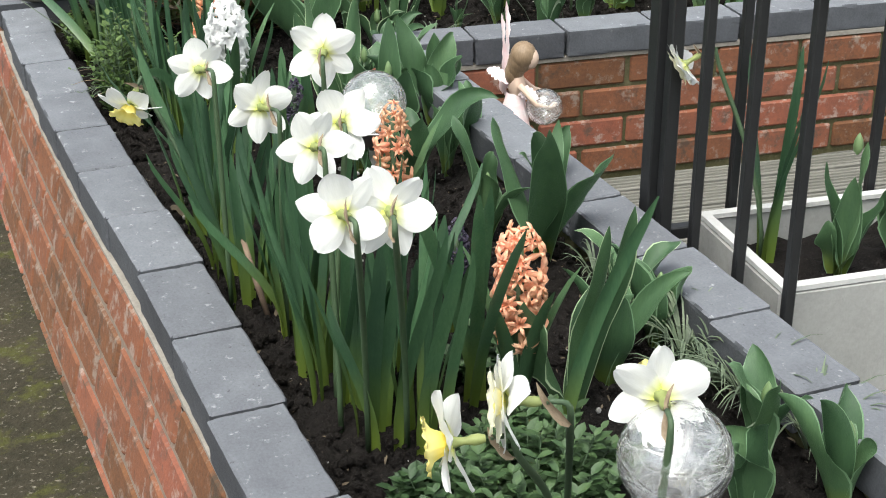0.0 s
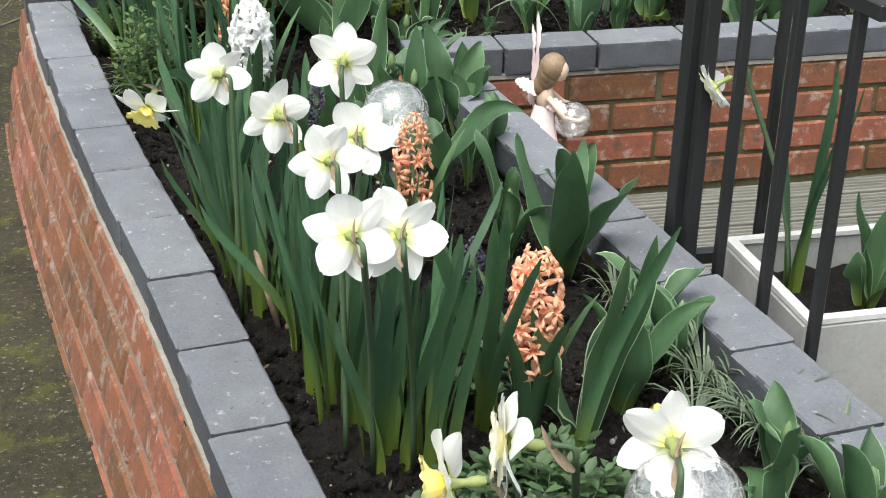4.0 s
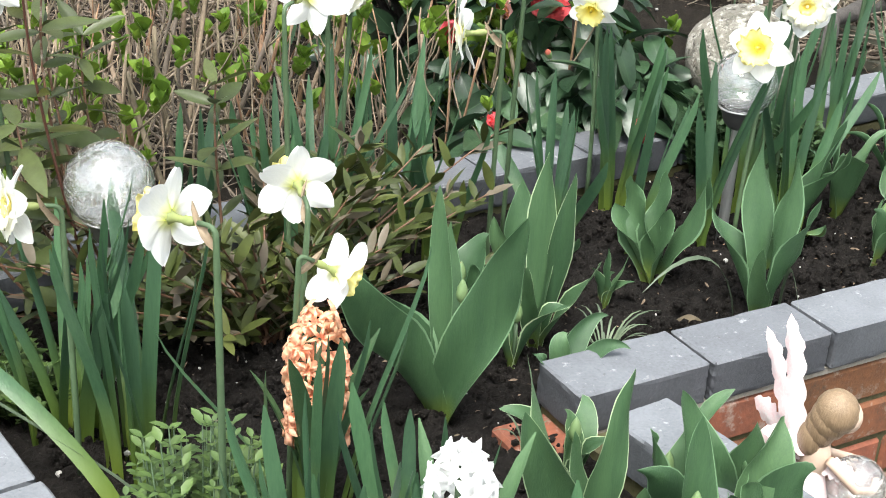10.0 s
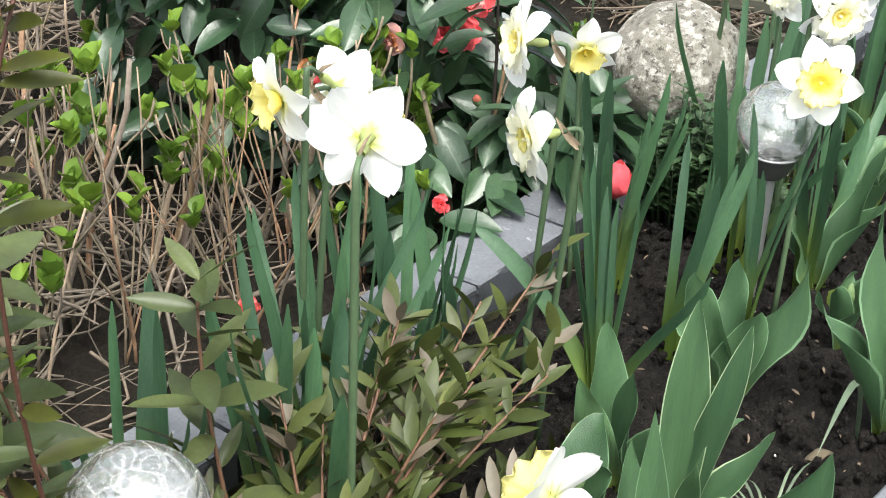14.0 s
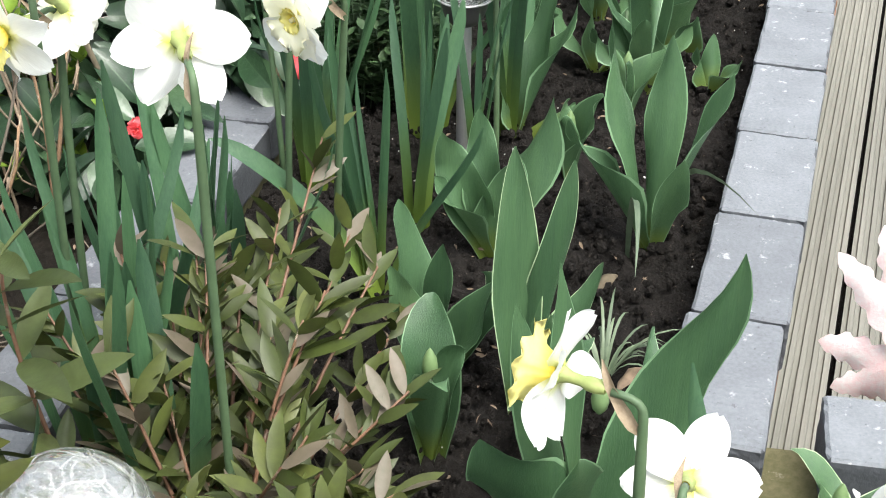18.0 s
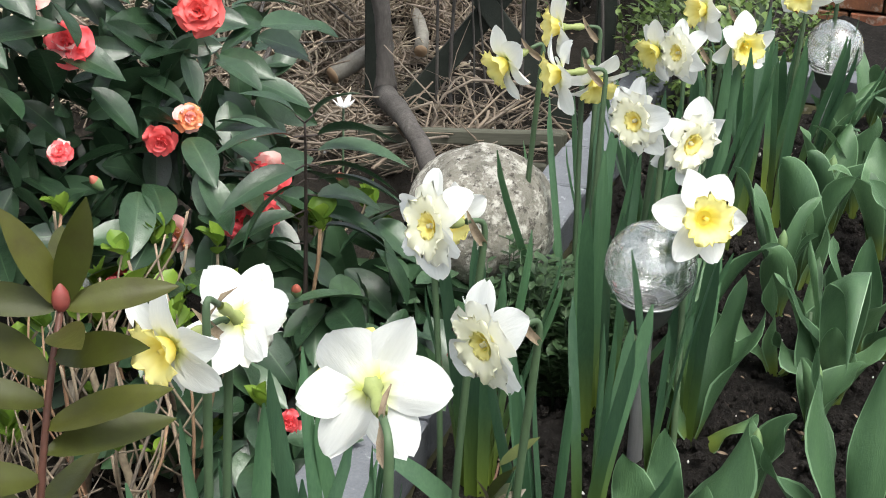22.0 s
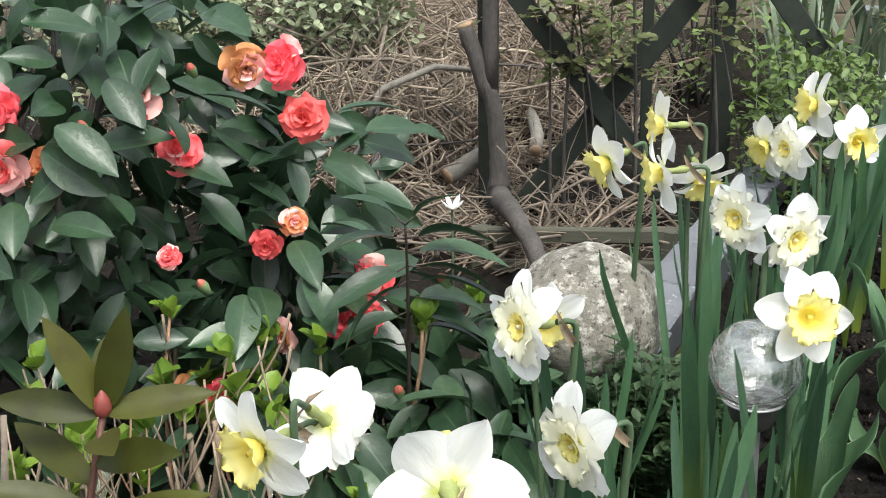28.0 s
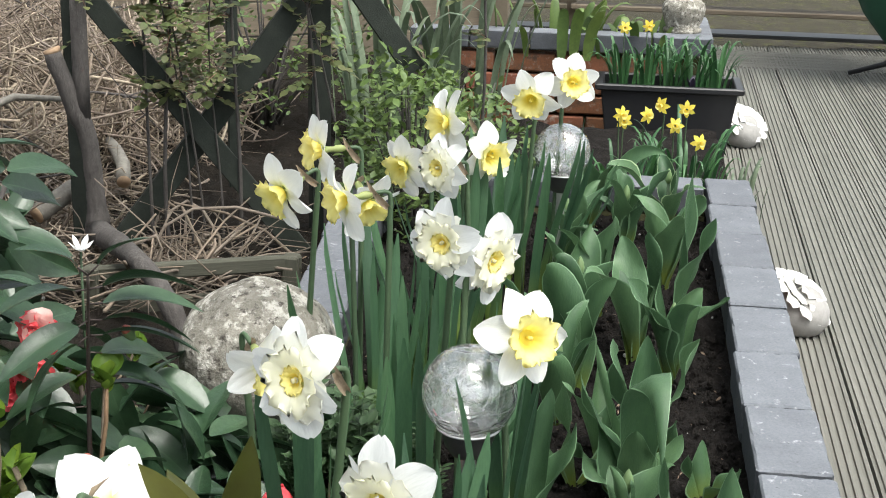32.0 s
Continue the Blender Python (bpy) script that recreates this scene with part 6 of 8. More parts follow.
def twig_shrub(x, y):
    r = random.Random(21)
    e = thing("bottlebrush_shrub", "evergreen shrub with olive and mauve narrow leaves on red twigs", "shrub", at=(x, y, SOIL - 0.01))
    poses, extra = [], []
    for i in range(58):
        a = r.uniform(0, 6.28)
        L = r.uniform(0.12, 0.40)
        h = r.uniform(0.08, 0.27)
        end = Vector((math.cos(a) * L * 1.05, math.sin(a) * L * 0.55, h))
        path = bezier((r.uniform(-0.03, 0.03), r.uniform(-0.03, 0.03), 0), (end.x * 0.3, end.y * 0.3, h * 0.5), (end.x * 0.75, end.y * 0.75, h * 0.8), end, 9)
        put("branch", to_mesh("branch", *tube_data(path, [0.0030 - 0.00024 * k for k in range(9)], 5), M_REDTWIG), e)
        for k in range(2, 9):
            for s in range(3 if k % 2 else 4):
                t = path[k] + (path[k - 1] - path[k]) * r.random()
                d = (path[k] - path[k - 1]).normalized()
                b = r.uniform(0, 6.28)
                out = d * 0.8 + Vector((math.cos(b), math.sin(b), r.uniform(-0.1, 0.7)))
                poses.append(at_leaf(t, out, (r.uniform(-0.5, 0.5), r.uniform(-0.5, 0.5), 1), r.uniform(0.75, 1.15), r.uniform(-0.7, 0.7)))
    r.shuffle(poses)
    leafy(e, "leaf", OLIVE, poses, 280)
    # tall shoots with larger leaves
    for sx, sy, h, tx, ty in ((-0.24, 0.14, 0.52, -0.27, 0.10), (-0.26, 0.02, 0.38, -0.33, 0.03), (-0.30, 0.16, 0.44, -0.36, 0.20), (-0.16, 0.20, 0.42, -0.18, 0.24), (-0.34, 0.10, 0.36, -0.40, 0.08), (-0.05, 0.12, 0.36, -0.02, 0.14), (-0.20, 0.26, 0.50, -0.22, 0.32), (-0.38, 0.24, 0.50, -0.44, 0.30), (-0.28, 0.24, 0.56, -0.33, 0.26)):
        path = bezier((sx * 0.6, sy * 0.6, 0), (sx + r.uniform(-0.04, 0.04), sy + r.uniform(-0.04, 0.04), h * 0.3), (tx + r.uniform(-0.03, 0.03), ty + r.uniform(-0.03, 0.03), h * 0.7), (tx, ty, h), 12)
        put("shoot", to_mesh("shoot", *tube_data(path, [0.0030 - 0.00014 * k for k in range(12)], 6), M_REDTWIG), e, None, "red-brown upright shoot")
        for k in range(3, 12):
            for s in range(2 if k < 10 else 3):
                b = k * 1.3 + s * 2.09 + r.uniform(-0.3, 0.3)
                put("large_leaf", BIG_OLIVE[(k + s) % 2][0], e, at_leaf(path[k], (math.cos(b), math.sin(b), r.uniform(-0.25, 0.7)), (0, 0, 1), r.uniform(0.65, 1.15), r.uniform(-0.8, 0.8)))
    # the tallest shoot, with a red bud at its tip and leaves in a close spiral
    path = bezier((-0.22, 0.06, 0), (-0.28, -0.01, 0.30), (-0.37, -0.03, 0.58), (-0.291, -0.022, 0.731), 30)
    put("shoot", to_mesh("shoot", *tube_data(path, [0.0025 - 0.00004 * k for k in range(30)], 8), M_REDSTEM), e, None, "red-brown upright shoot")
    for k in range(7, 30):
        for s in range(2 if k > 20 else k % 2):
            b = k * 2.4 + s * 3.14 + r.uniform(-0.3, 0.3)
            q = path[k].lerp(path[k - 1], 0.5 * s)
            put("shoot_leaf", SHOOT_LEAF, e, at_leaf(q, (math.cos(b), math.sin(b), r.uniform(0.05, 0.5) if k < 27 else 0.4), (-0.4, -0.3, 1), r.uniform(0.85, 1.1) * (1.35 - 0.012 * k), r.uniform(-0.5, 0.5)))
    for d in ((-0.19, 0.35, 0.90), (0.12, -0.25, 0.95), (0.47, -0.88, 0.22), (-0.47, 0.88, 0.18)):
        put("shoot_leaf", SHOOT_LEAF, e, at_leaf(path[29], d, (-0.6, -0.5, 0.5), 0.95, r.uniform(-0.3, 0.3)))
    put("bud", RED_BUD, e, Matrix.Translation((-0.291, -0.022, 0.729)) @ Matrix.Diagonal((0.45, 0.45, 0.34, 1)), "small reddish leaf bud")
    return e


RED_BUD = to_mesh("bud", bud_v, bud_f, material("red_leaf_bud", (0.24, 0.045, 0.04), (0.14, 0.035, 0.025), rough=0.5, scale=60))
twig_shrub(-0.38, 0.44)

# ---- low herbs ----
GREY_HERB = [leaf_mesh("herb_leaf", 0.020, 0.0056, M_GREY_HERB, 0.3, 0.1, 4, 3), leaf_mesh("herb_leaf", 0.024, 0.0064, M_GREY_HERB, 0.3, 0.0, 4, 3)]
HERB = [leaf_mesh("herb_leaf", 0.015, 0.0042, M_HERB, 0.3, 0.1, 4, 3), leaf_mesh("herb_leaf", 0.019, 0.0050, M_HERB, 0.3, 0.0, 4, 3)]


def herb(x, y, radius, height, n, seed, label="low bushy herb with tiny yellow-green leaves", level=SOIL, mats=None):
    r = random.Random(seed)
    e = thing("herb", label, "herb", "low herbs in the bed", (x, y, level - 0.005))
    stems, poses = [], []
    for i in range(n):
        a, q = r.uniform(0, 6.28), radius * math.sqrt(r.random())
        h = height * r.uniform(0.6, 1.1) * (1 - 0.4 * (q / radius) ** 2)
        b = Vector((q * math.cos(a) * 0.7, q * math.sin(a) * 0.7, 0))
        t = Vector((q * math.cos(a) * 1.05, q * math.sin(a) * 1.05, h))
        stems.append(tube_data([b, (b + t) * 0.5 + Vector((0, 0, 0.01)), t], [0.0013, 0.0011, 0.0008], 4))
        for k in range(9):
            p = b + (t - b) * (0.25 + 0.75 * k / 8)
            c = r.uniform(0, 6.28)
            for s in (0, 3.14):
                poses.append(at_leaf(p, (math.cos(c + s), math.sin(c + s), 0.5), (0, 0, 1), r.uniform(0.7, 1.2), 0))
    put("stalk", to_mesh("stalk", *merge(stems), M_STEM), e, None, "", "stuff")
    leafy(e, "leaf", mats or HERB, poses, 0)
    return e


herb(-0.675, -0.070, 0.080, 0.24, 95, 1)
herb(-0.605, -0.01, 0.050, 0.16, 34, 17)
herb(-0.73, 0.40, 0.08, 0.10, 50, 3)
herb(-0.76, 0.62, 0.07, 0.09, 40, 4)
herb(-0.33, -1.60, 0.12, 0.11, 110, 5, "low bushy herb with small grey-green leaves", SOIL, GREY_HERB)
herb(-0.44, -1.60, 0.07, 0.07, 70, 6, "low bushy herb with small grey-green leaves", SOIL, GREY_HERB)
herb(-0.30, -1.30, 0.06, 0.09, 40, 7, "low bushy herb with small grey-green leaves", SOIL, GREY_HERB)
herb(0.645, 0.665, 0.075, 0.225, 80, 20, "leafy green herb in front of the round stone", SOIL, GREY_HERB)
herb(0.66, 0.60, 0.085, 0.17, 90, 18, "low green herb in front of the round stone", SOIL, GREY_HERB)
herb(0.80, 0.65, 0.07, 0.13, 70, 19, "low green herb in front of the round stone", SOIL, GREY_HERB)
herb(0.62, 0.90, 0.12, 0.17, 80, 8, "low green herb beside the round stone", BACK, GREY_HERB)
herb(0.95, 0.92, 0.10, 0.14, 60, 9, "low green herb beside the round stone", BACK, GREY_HERB)


# ---- round lichened stone ----
def boulder(x, y, z, rx, ry, rz, seed):
    bm = bmesh.new()
    bmesh.ops.create_icosphere(bm, subdivisions=5, radius=1.0)
    for v in bm.verts:
        n = v.co.normalized()
        k = 1 + 0.05 * noise.noise(n * 2.1 + Vector((seed, 0, 0))) + 0.015 * noise.noise(n * 9) + 0.006 * noise.noise(n * 25)
        v.co = Vector((n.x * rx, n.y * ry, n.z * rz)) * k
    ob = put("round_stone", bm_mesh("round_stone", bm, M_STONE, True), None, Matrix.Translation((x, y, z)))
    return tagged(ob, "round pale stone ball speckled with lichen on the coping", "stone ball")


boulder(0.768, 0.780, 0.104, 0.113, 0.110, 0.108, 3)


# ---- timber edging behind the stone ----
def beam(name, a, b, w, h, mat, parent=None, label="", bevel=0.004):
    a, b = Vector(a), Vector(b)
    d = b - a
    q = d.to_track_quat('X', 'Z').to_matrix().to_4x4()
    return put(name, bm_mesh(name, box_bm(d.length, w, h, bevel), mat), parent, Matrix.Translation((a + b) / 2) @ q, label)


edging = thing("timber_edging", "low grey-green weathered timber rails with posts", "edging", at=(1.58, 1.12, BACK - 0.03))
for dz in (0.035, 0.105):
    beam("rail", (-0.085, 0.20, dz), (0.075, -0.20, dz), 0.020, 0.032, M_RAIL, edging)
for sx, sy in ((-0.07, 0.18), (0.07, -0.18)):
    beam("post", (sx, sy, -0.02), (sx, sy, 0.12), 0.035, 0.035, M_RAIL, edging)


# ---- dark trellis with crossed laths ----
# a frame that faces the bed: right along its width, up, and its origin at the foot
TR = Vector((1.93, 1.234, BACK - 0.05))
TRX = Vector((0.366, -0.930, 0)).normalized()


def on_trellis(u, z, out=0.0):
    n = Vector((TRX.y, -TRX.x, 0))
    return TRX * u + Vector((0, 0, z)) + n * out


trellis = thing("trellis", "dark stained wooden trellis with crossed laths", "trellis", at=TR)


def lath(name, u0, z0, u1, z1, w, t, out):
    a, b = on_trellis(u0, z0, out), on_trellis(u1, z1, out)
    d = b - a
    n = Vector((TRX.y, -TRX.x, 0))
    x = d.normalized()
    y = n.cross(x).normalized()
    m = Matrix(((x.x, y.x, n.x, 0), (x.y, y.y, n.y, 0), (x.z, y.z, n.z, 0), (0, 0, 0, 1)))
    put(name, bm_mesh(name, box_bm(d.length, w, t, 0.002), M_TRELLIS), trellis, Matrix.Translation((a + b) / 2) @ m)


lath("post", -0.225, -0.05, -0.225, 1.25, 0.045, 0.045, 0.0)
lath("post", 0.30, -0.05, 0.30, 1.25, 0.045, 0.045, -0.05)
lath("post", 0.150, -0.05, 0.150, 1.0, 0.028, 0.028, -0.45)
lath("lath", -0.225, -0.02, 0.42, 0.82, 0.052, 0.02, 0.03)
lath("lath", 0.29, -0.022, -0.203, 0.627, 0.046, 0.02, 0.055)
lath("lath", 0.30, 0.72, 0.50, 0.44, 0.05, 0.02, 0.03)

# ---- a cut woody stem leaning before the trellis ----
snag = thing("pruned_stem", "grey pruned woody stem with a sawn top", "stem", at=TR)


def stem_path(pts):
    return [on_trellis(u, z, 0.10) for u, z in pts]


foot = [Vector(p) - TR for p in ((1.27, 1.02, BACK - 0.03), (1.30, 1.075, -0.03), (1.375, 1.15, 0.02))]


def knobbly(pts, rads, seed):
    """A woody stem: the line bent and swollen unevenly."""
    path, rr = [], []
    for i in range((len(pts) - 1) * 6 + 1):
        k, t = min(i // 6, len(pts) - 2), i / 6 - min(i // 6, len(pts) - 2)
        p = pts[k].lerp(pts[k + 1], t)
        w = noise.noise_vector(p * 14 + Vector((seed, 0, 0)))
        path.append(p + w * 0.006)
        rr.append((rads[k] * (1 - t) + rads[k + 1] * t) * (1 + 0.16 * noise.noise(p * 30)))
    return tube_data(path, rr, 14)


put("trunk", to_mesh("trunk", *knobbly(foot + stem_path([(-0.200, 0.13), (-0.197, 0.22), (-0.215, 0.36), (-0.245, 0.44), (-0.268, 0.51)]), [0.018, 0.019, 0.019, 0.027, 0.019, 0.0200, 0.019, 0.0180], 1), M_BARK), snag)
put("fork", to_mesh("fork", *tube_data(stem_path([(-0.218, 0.37), (-0.215, 0.46), (-0.212, 0.80)]), [0.019, 0.017, 0.015], 12), M_BARK), snag)
put("sawn_top", to_mesh("sawn_top", *tube_data(stem_path([(-0.267, 0.508), (-0.270, 0.516)]), [0.0178, 0.0174], 14), M_LOGEND), snag, None, "pale sawn end")

# ---- climbing rose on the trellis ----
ROSE = [leaf_mesh("leaf", 0.022, 0.0082, M_ROSE, 0.2, 0.1, 5, 3), leaf_mesh("leaf", 0.018, 0.0072, M_ROSE, 0.2, 0.1, 5, 3)]


def rose():
    r = random.Random(8)
    e = thing("climbing_rose", "climbing rose with small dull green leaves on thin stems", "rose", at=TR)
    poses, stalks = [], []

    def sprig(p, spread):
        # a stalk with two or three pairs of leaflets and one at its end
        p = Vector(p) + Vector((r.gauss(0, spread), r.gauss(0, spread), r.gauss(0, spread)))
        d = Vector((r.uniform(-1, 0.6), r.uniform(-1, 1), r.uniform(-0.4, 0.7))).normalized()
        L = r.uniform(0.035, 0.075)
        tip = p + d * L - Vector((0, 0, 0.008))
        stalks.append(tube_data([p, p + d * L * 0.5 + Vector((0, 0, 0.003)), tip], [0.0009, 0.0008, 0.0005], 4))
        side = d.cross(Vector((0, 0, 1))).normalized()
        up = Vector((r.uniform(-0.5, 0.2), r.uniform(-0.4, 0.4), 1))
        k = r.uniform(0.85, 1.3)
        poses.append(at_leaf(tip, d, up, k * 1.1, 0))
        for f in (0.45, 0.75) if L < 0.05 else (0.35, 0.6, 0.85):
            for s in (-1, 1):
                poses.append(at_leaf(p + d * L * f, d * 0.5 + side * s + Vector((0, 0, r.uniform(-0.3, 0.1))), up, k * r.uniform(0.8, 1.1), r.uniform(-0.3, 0.3)))

    for i in range(9):
        u = (0.06, 0.0, 0.10, 0.30, 0.36, -0.04, 0.03, -0.08, 0.62)[i]
        z1 = r.uniform(0.8, 1.25)
        path = bezier(on_trellis(u, 0, 0.06), on_trellis(u + r.uniform(-0.05, 0.05), z1 * 0.3, 0.07), on_trellis(u + r.uniform(-0.15, 0.15), z1 * 0.7, 0.08), on_trellis(u + r.uniform(-0.25, 0.25), z1, 0.07), 12)
        rad = r.uniform(0.0022, 0.0055)
        put("stem", to_mesh("stem", *tube_data(path, [rad * (1 - 0.05 * k) for k in range(12)], 6), M_BARK), e)
        for k in range(5, 12):
            for s in range(3 + k % 2):
                sprig(path[k], 0.0)
    # denser tufts where the stems cross the laths
    for cu, cz, spread, count in ((-0.03, 0.50, 0.04, 12), (-0.10, 0.64, 0.06, 18), (0.03, 0.44, 0.03, 8), (0.12, 0.78, 0.09, 18)):
        for s in range(count):
            sprig(on_trellis(cu, cz, 0.08), spread)
    put("sprig", to_mesh("sprig", *merge(stalks), M_REDTWIG), e, None, "thin reddish leaf stalks", "stuff")
    leafy(e, "leaf", ROSE, poses, 150)


rose()


# ---- heap of dead prunings ----
def heap(cx, cy, sx, sy, h, n, seed, label="heap of dead tan prunings and cut branches"):
    r = random.Random(seed)
    e = thing("brushwood_heap", label, "brushwood", at=(cx, cy, BACK - 0.02))
    pieces, dark, pale = [], [], []
    for i in range(n):
        a, q = r.uniform(0, 6.28), math.sqrt(r.random())
        x, y = sx * q * math.cos(a), sy * q * math.sin(a)
        z = h * (1 - q * q) * r.uniform(0.3, 1.05) + r.uniform(0.0, 0.08)
        b, L = r.uniform(0, 6.28), r.uniform(0.12, 0.5)
        t = r.gauss(0, 0.35 if h < 0.08 else 0.6)
        d = Vector((math.cos(b) * math.cos(t), math.sin(b) * math.cos(t), math.sin(t))) * L
        c = Vector((x, y, z))
        # the cut logs lie open on the heap
        if 1.62 < c.x + cx < 2.40 and 1.2 < c.y + cy < 1.66 and z > 0.03:
            c.z = 0.02 + 0.2 * (z - 0.03)
            d.z *= 0.2
        bend = Vector((r.gauss(0, 0.05), r.gauss(0, 0.05), r.gauss(0, 0.05)))
        rad = r.choice((0.0008, 0.001, 0.0012, 0.0015, 0.0019, 0.0026, 0.0032, 0.004))
        q2 = tube_data(bezier(c - d / 2, c - d / 6 + bend, c + d / 6 + bend, c + d / 2, 5), [rad, rad, rad * 0.9, rad * 0.8, rad * 0.5], 4)
        k = r.random()
        (pieces if k < 0.45 else dark if k < 0.8 or h < 0.08 else pale).append(q2)
    put("brush", to_mesh("brush", *merge(pieces), M_BRUSH), e, None, "thin tan twigs", "stuff")
    # longer crooked branches lying over the twigs
    for i in range(50 if h > 0.3 else 34 if h > 0.2 else 0):
        a, q = r.uniform(0, 6.28), math.sqrt(r.random()) * 0.95
        c = Vector((sx * q * math.cos(a), sy * q * math.sin(a), h * (1 - q * q) * r.uniform(0.75, 1.1) + 0.07))
        b, L, t = r.uniform(0, 6.28), r.uniform(0.3, 0.8), r.gauss(0.1, 0.35)
        d = Vector((math.cos(b) * math.cos(t), math.sin(b) * math.cos(t), math.sin(t))) * L
        k1, k2 = (Vector((r.gauss(0, 0.09), r.gauss(0, 0.09), r.gauss(0.02, 0.07))) for _ in range(2))
        if 1.62 < c.x + cx < 2.40 and 1.2 < c.y + cy < 1.66:
            continue
        rad = r.uniform(0.0022, 0.0062)
        put("branch", to_mesh("branch", *tube_data(bezier(c - d / 2, c - d / 6 + k1, c + d / 6 + k2, c + d / 2, 9), [rad * (1 - 0.07 * j) for j in range(9)], 6), (M_PALEBRUSH, M_GREYTWIG, M_BARK)[i % 3]), e, None, "long crooked dead branch")
    if pale:
        put("pale_brush", to_mesh("pale_brush", *merge(pale), M_PALEBRUSH), e, None, "bleached pale stems", "stuff")
    put("dead_brush", to_mesh("dead_brush", *merge(dark), M_GREYTWIG), e, None, "grey dead twigs", "stuff")
    return e


heap(-0.30, 1.18, 0.55, 0.32, 0.05, 300, 31, "thin layer of dead stems on the dark soil")
heap(-0.72, 1.30, 0.30, 0.45, 0.05, 200, 32, "thin layer of dead stems on the dark soil")
heap(-0.05, 2.05, 0.65, 0.40, 0.07, 420, 33, "thin layer of dead stems on the dark soil")
pile = heap(2.75, 2.15, 1.15, 0.75, 0.34, 4300, 3)
heap(1.72, 1.33, 0.22, 0.30, 0.05, 380, 19)
heap(1.98, 1.88, 0.45, 0.40, 0.25, 2000, 9)


M_LOGBARK = material("pale_grey_bark", (0.24, 0.225, 0.195), (0.11, 0.10, 0.085), rough=0.85, scale=22, fine=130, bump=0.6)


def log(label, pts, rads, seed):
    e = thing("cut_log", label, "log", "cut logs on the brushwood", pts[0])
    pts = [Vector(p) - Vector(pts[0]) for p in pts]
    put("bark", to_mesh("bark", *tube_data(pts, rads, 12), M_LOGBARK), e)
    d = (pts[0] - pts[1]).normalized()
    put("sawn_end", to_mesh("sawn_end", *tube_data([pts[0] - d * 0.002, pts[0] + d * 0.002], [rads[0] * 0.96, rads[0] * 0.94], 12), M_LOGEND), e, None, "pale sawn end")


log("cut grey log with a pale sawn end", [(1.828, 1.541, -0.042), (1.915, 1.492, -0.006), (1.945, 1.475, 0.004), (1.97, 1.46, 0.006)], [0.022, 0.022, 0.020, 0.017], 1)
log("cut grey log with a pale sawn end", [(2.180, 1.470, -0.058), (2.25, 1.495, -0.035), (2.33, 1.54, -0.02), (2.45, 1.60, -0.03)], [0.018, 0.017, 0.016, 0.013], 2)
log("curved grey cut branch on the heap", [(1.807, 1.754, 0.05), (1.83, 1.71, 0.15), (1.913, 1.612, 0.195), (2.05, 1.54, 0.165)], [0.0085, 0.0085, 0.008, 0.006], 3)


# ---- leafy shrubs further off ----
def shrub(name, label, x, y, base, rx, ry, rz, n, shape, seed, bark=M_BARK, lift=0.0):
    r = random.Random(seed)
    e = thing(name, label, "shrub", at=(x, y, base))
    stems, poses = [], []
    for i in range(22):
        a, q = r.uniform(0, 6.28), r.uniform(0.2, 0.9)
        end = Vector((rx * q * math.cos(a), ry * q * math.sin(a), lift + rz * r.uniform(0.9, 1.9)))
        stems.append(tube_data(bezier((r.uniform(-0.03, 0.03), r.uniform(-0.03, 0.03), 0), end * 0.3 + Vector((0, 0, rz * 0.2)), end * 0.7 + Vector((0, 0, rz * 0.1)), end, 6), [0.006, 0.005, 0.004, 0.003, 0.002, 0.0015], 5))
    put("framework", to_mesh("framework", *merge(stems), bark), e, None, "", "stuff")
    for k in range(n):
        a, b = r.uniform(0, 6.28), math.acos(r.uniform(-0.8, 1))
        q = r.uniform(0.35, 1.0) ** 0.5 * (1 + 0.3 * noise.noise((math.cos(a) * 2 + seed, math.sin(a) * 2, b * 2)))
        p = Vector((rx * q * math.sin(b) * math.cos(a), ry * q * math.sin(b) * math.sin(a), rz + lift + rz * q * math.cos(b)))
        poses.append(at_leaf(p, (r.uniform(-1, 1), r.uniform(-1, 1), r.uniform(-0.5, 0.8)), (r.uniform(-0.5, 0.5), r.uniform(-0.5, 0.5), 1), r.uniform(0.7, 1.2), 0))
    leafy(e, "leaf", shape, poses, 60)
    return e


VAR = [leaf_mesh("leaf", 0.030, 0.010, M_VARIEG, 0.25, 0.1, 5, 3), leaf_mesh("leaf", 0.028, 0.009, M_VARIEG, 0.25, 0.1, 5, 3)]
SHR = [leaf_mesh("leaf", 0.022, 0.0065, M_SHRUB, 0.25, 0.1, 4, 3), leaf_mesh("leaf", 0.028, 0.0075, M_SHRUB, 0.25, 0.1, 4, 3)]
shrub("variegated_shrub", "shrub with small cream-edged grey-green leaves", 2.20, 2.25, BACK, 0.42, 0.40, 0.21, 4600, VAR, 1, M_BARK, 0.17)
shrub("variegated_shrub", "shrub with small cream-edged grey-green leaves", 1.55, 2.65, BACK, 0.5, 0.35, 0.30, 1300, VAR, 2, M_BARK, 0.1)
shrub("green_shrub", "upright bright green small-leaved shrub", 2.04, 0.76, BACK, 0.20, 0.16, 0.22, 1500, SHR, 3)
shrub("green_shrub", "upright bright green small-leaved shrub", 2.55, 0.72, BACK - 0.1, 0.28, 0.24, 0.20, 1300, SHR, 4)
shrub("green_shrub", "dark green leafy shrub behind the trellis", 3.1, 1.35, BACK, 0.45, 0.35, 0.30, 1500, SHR, 5)


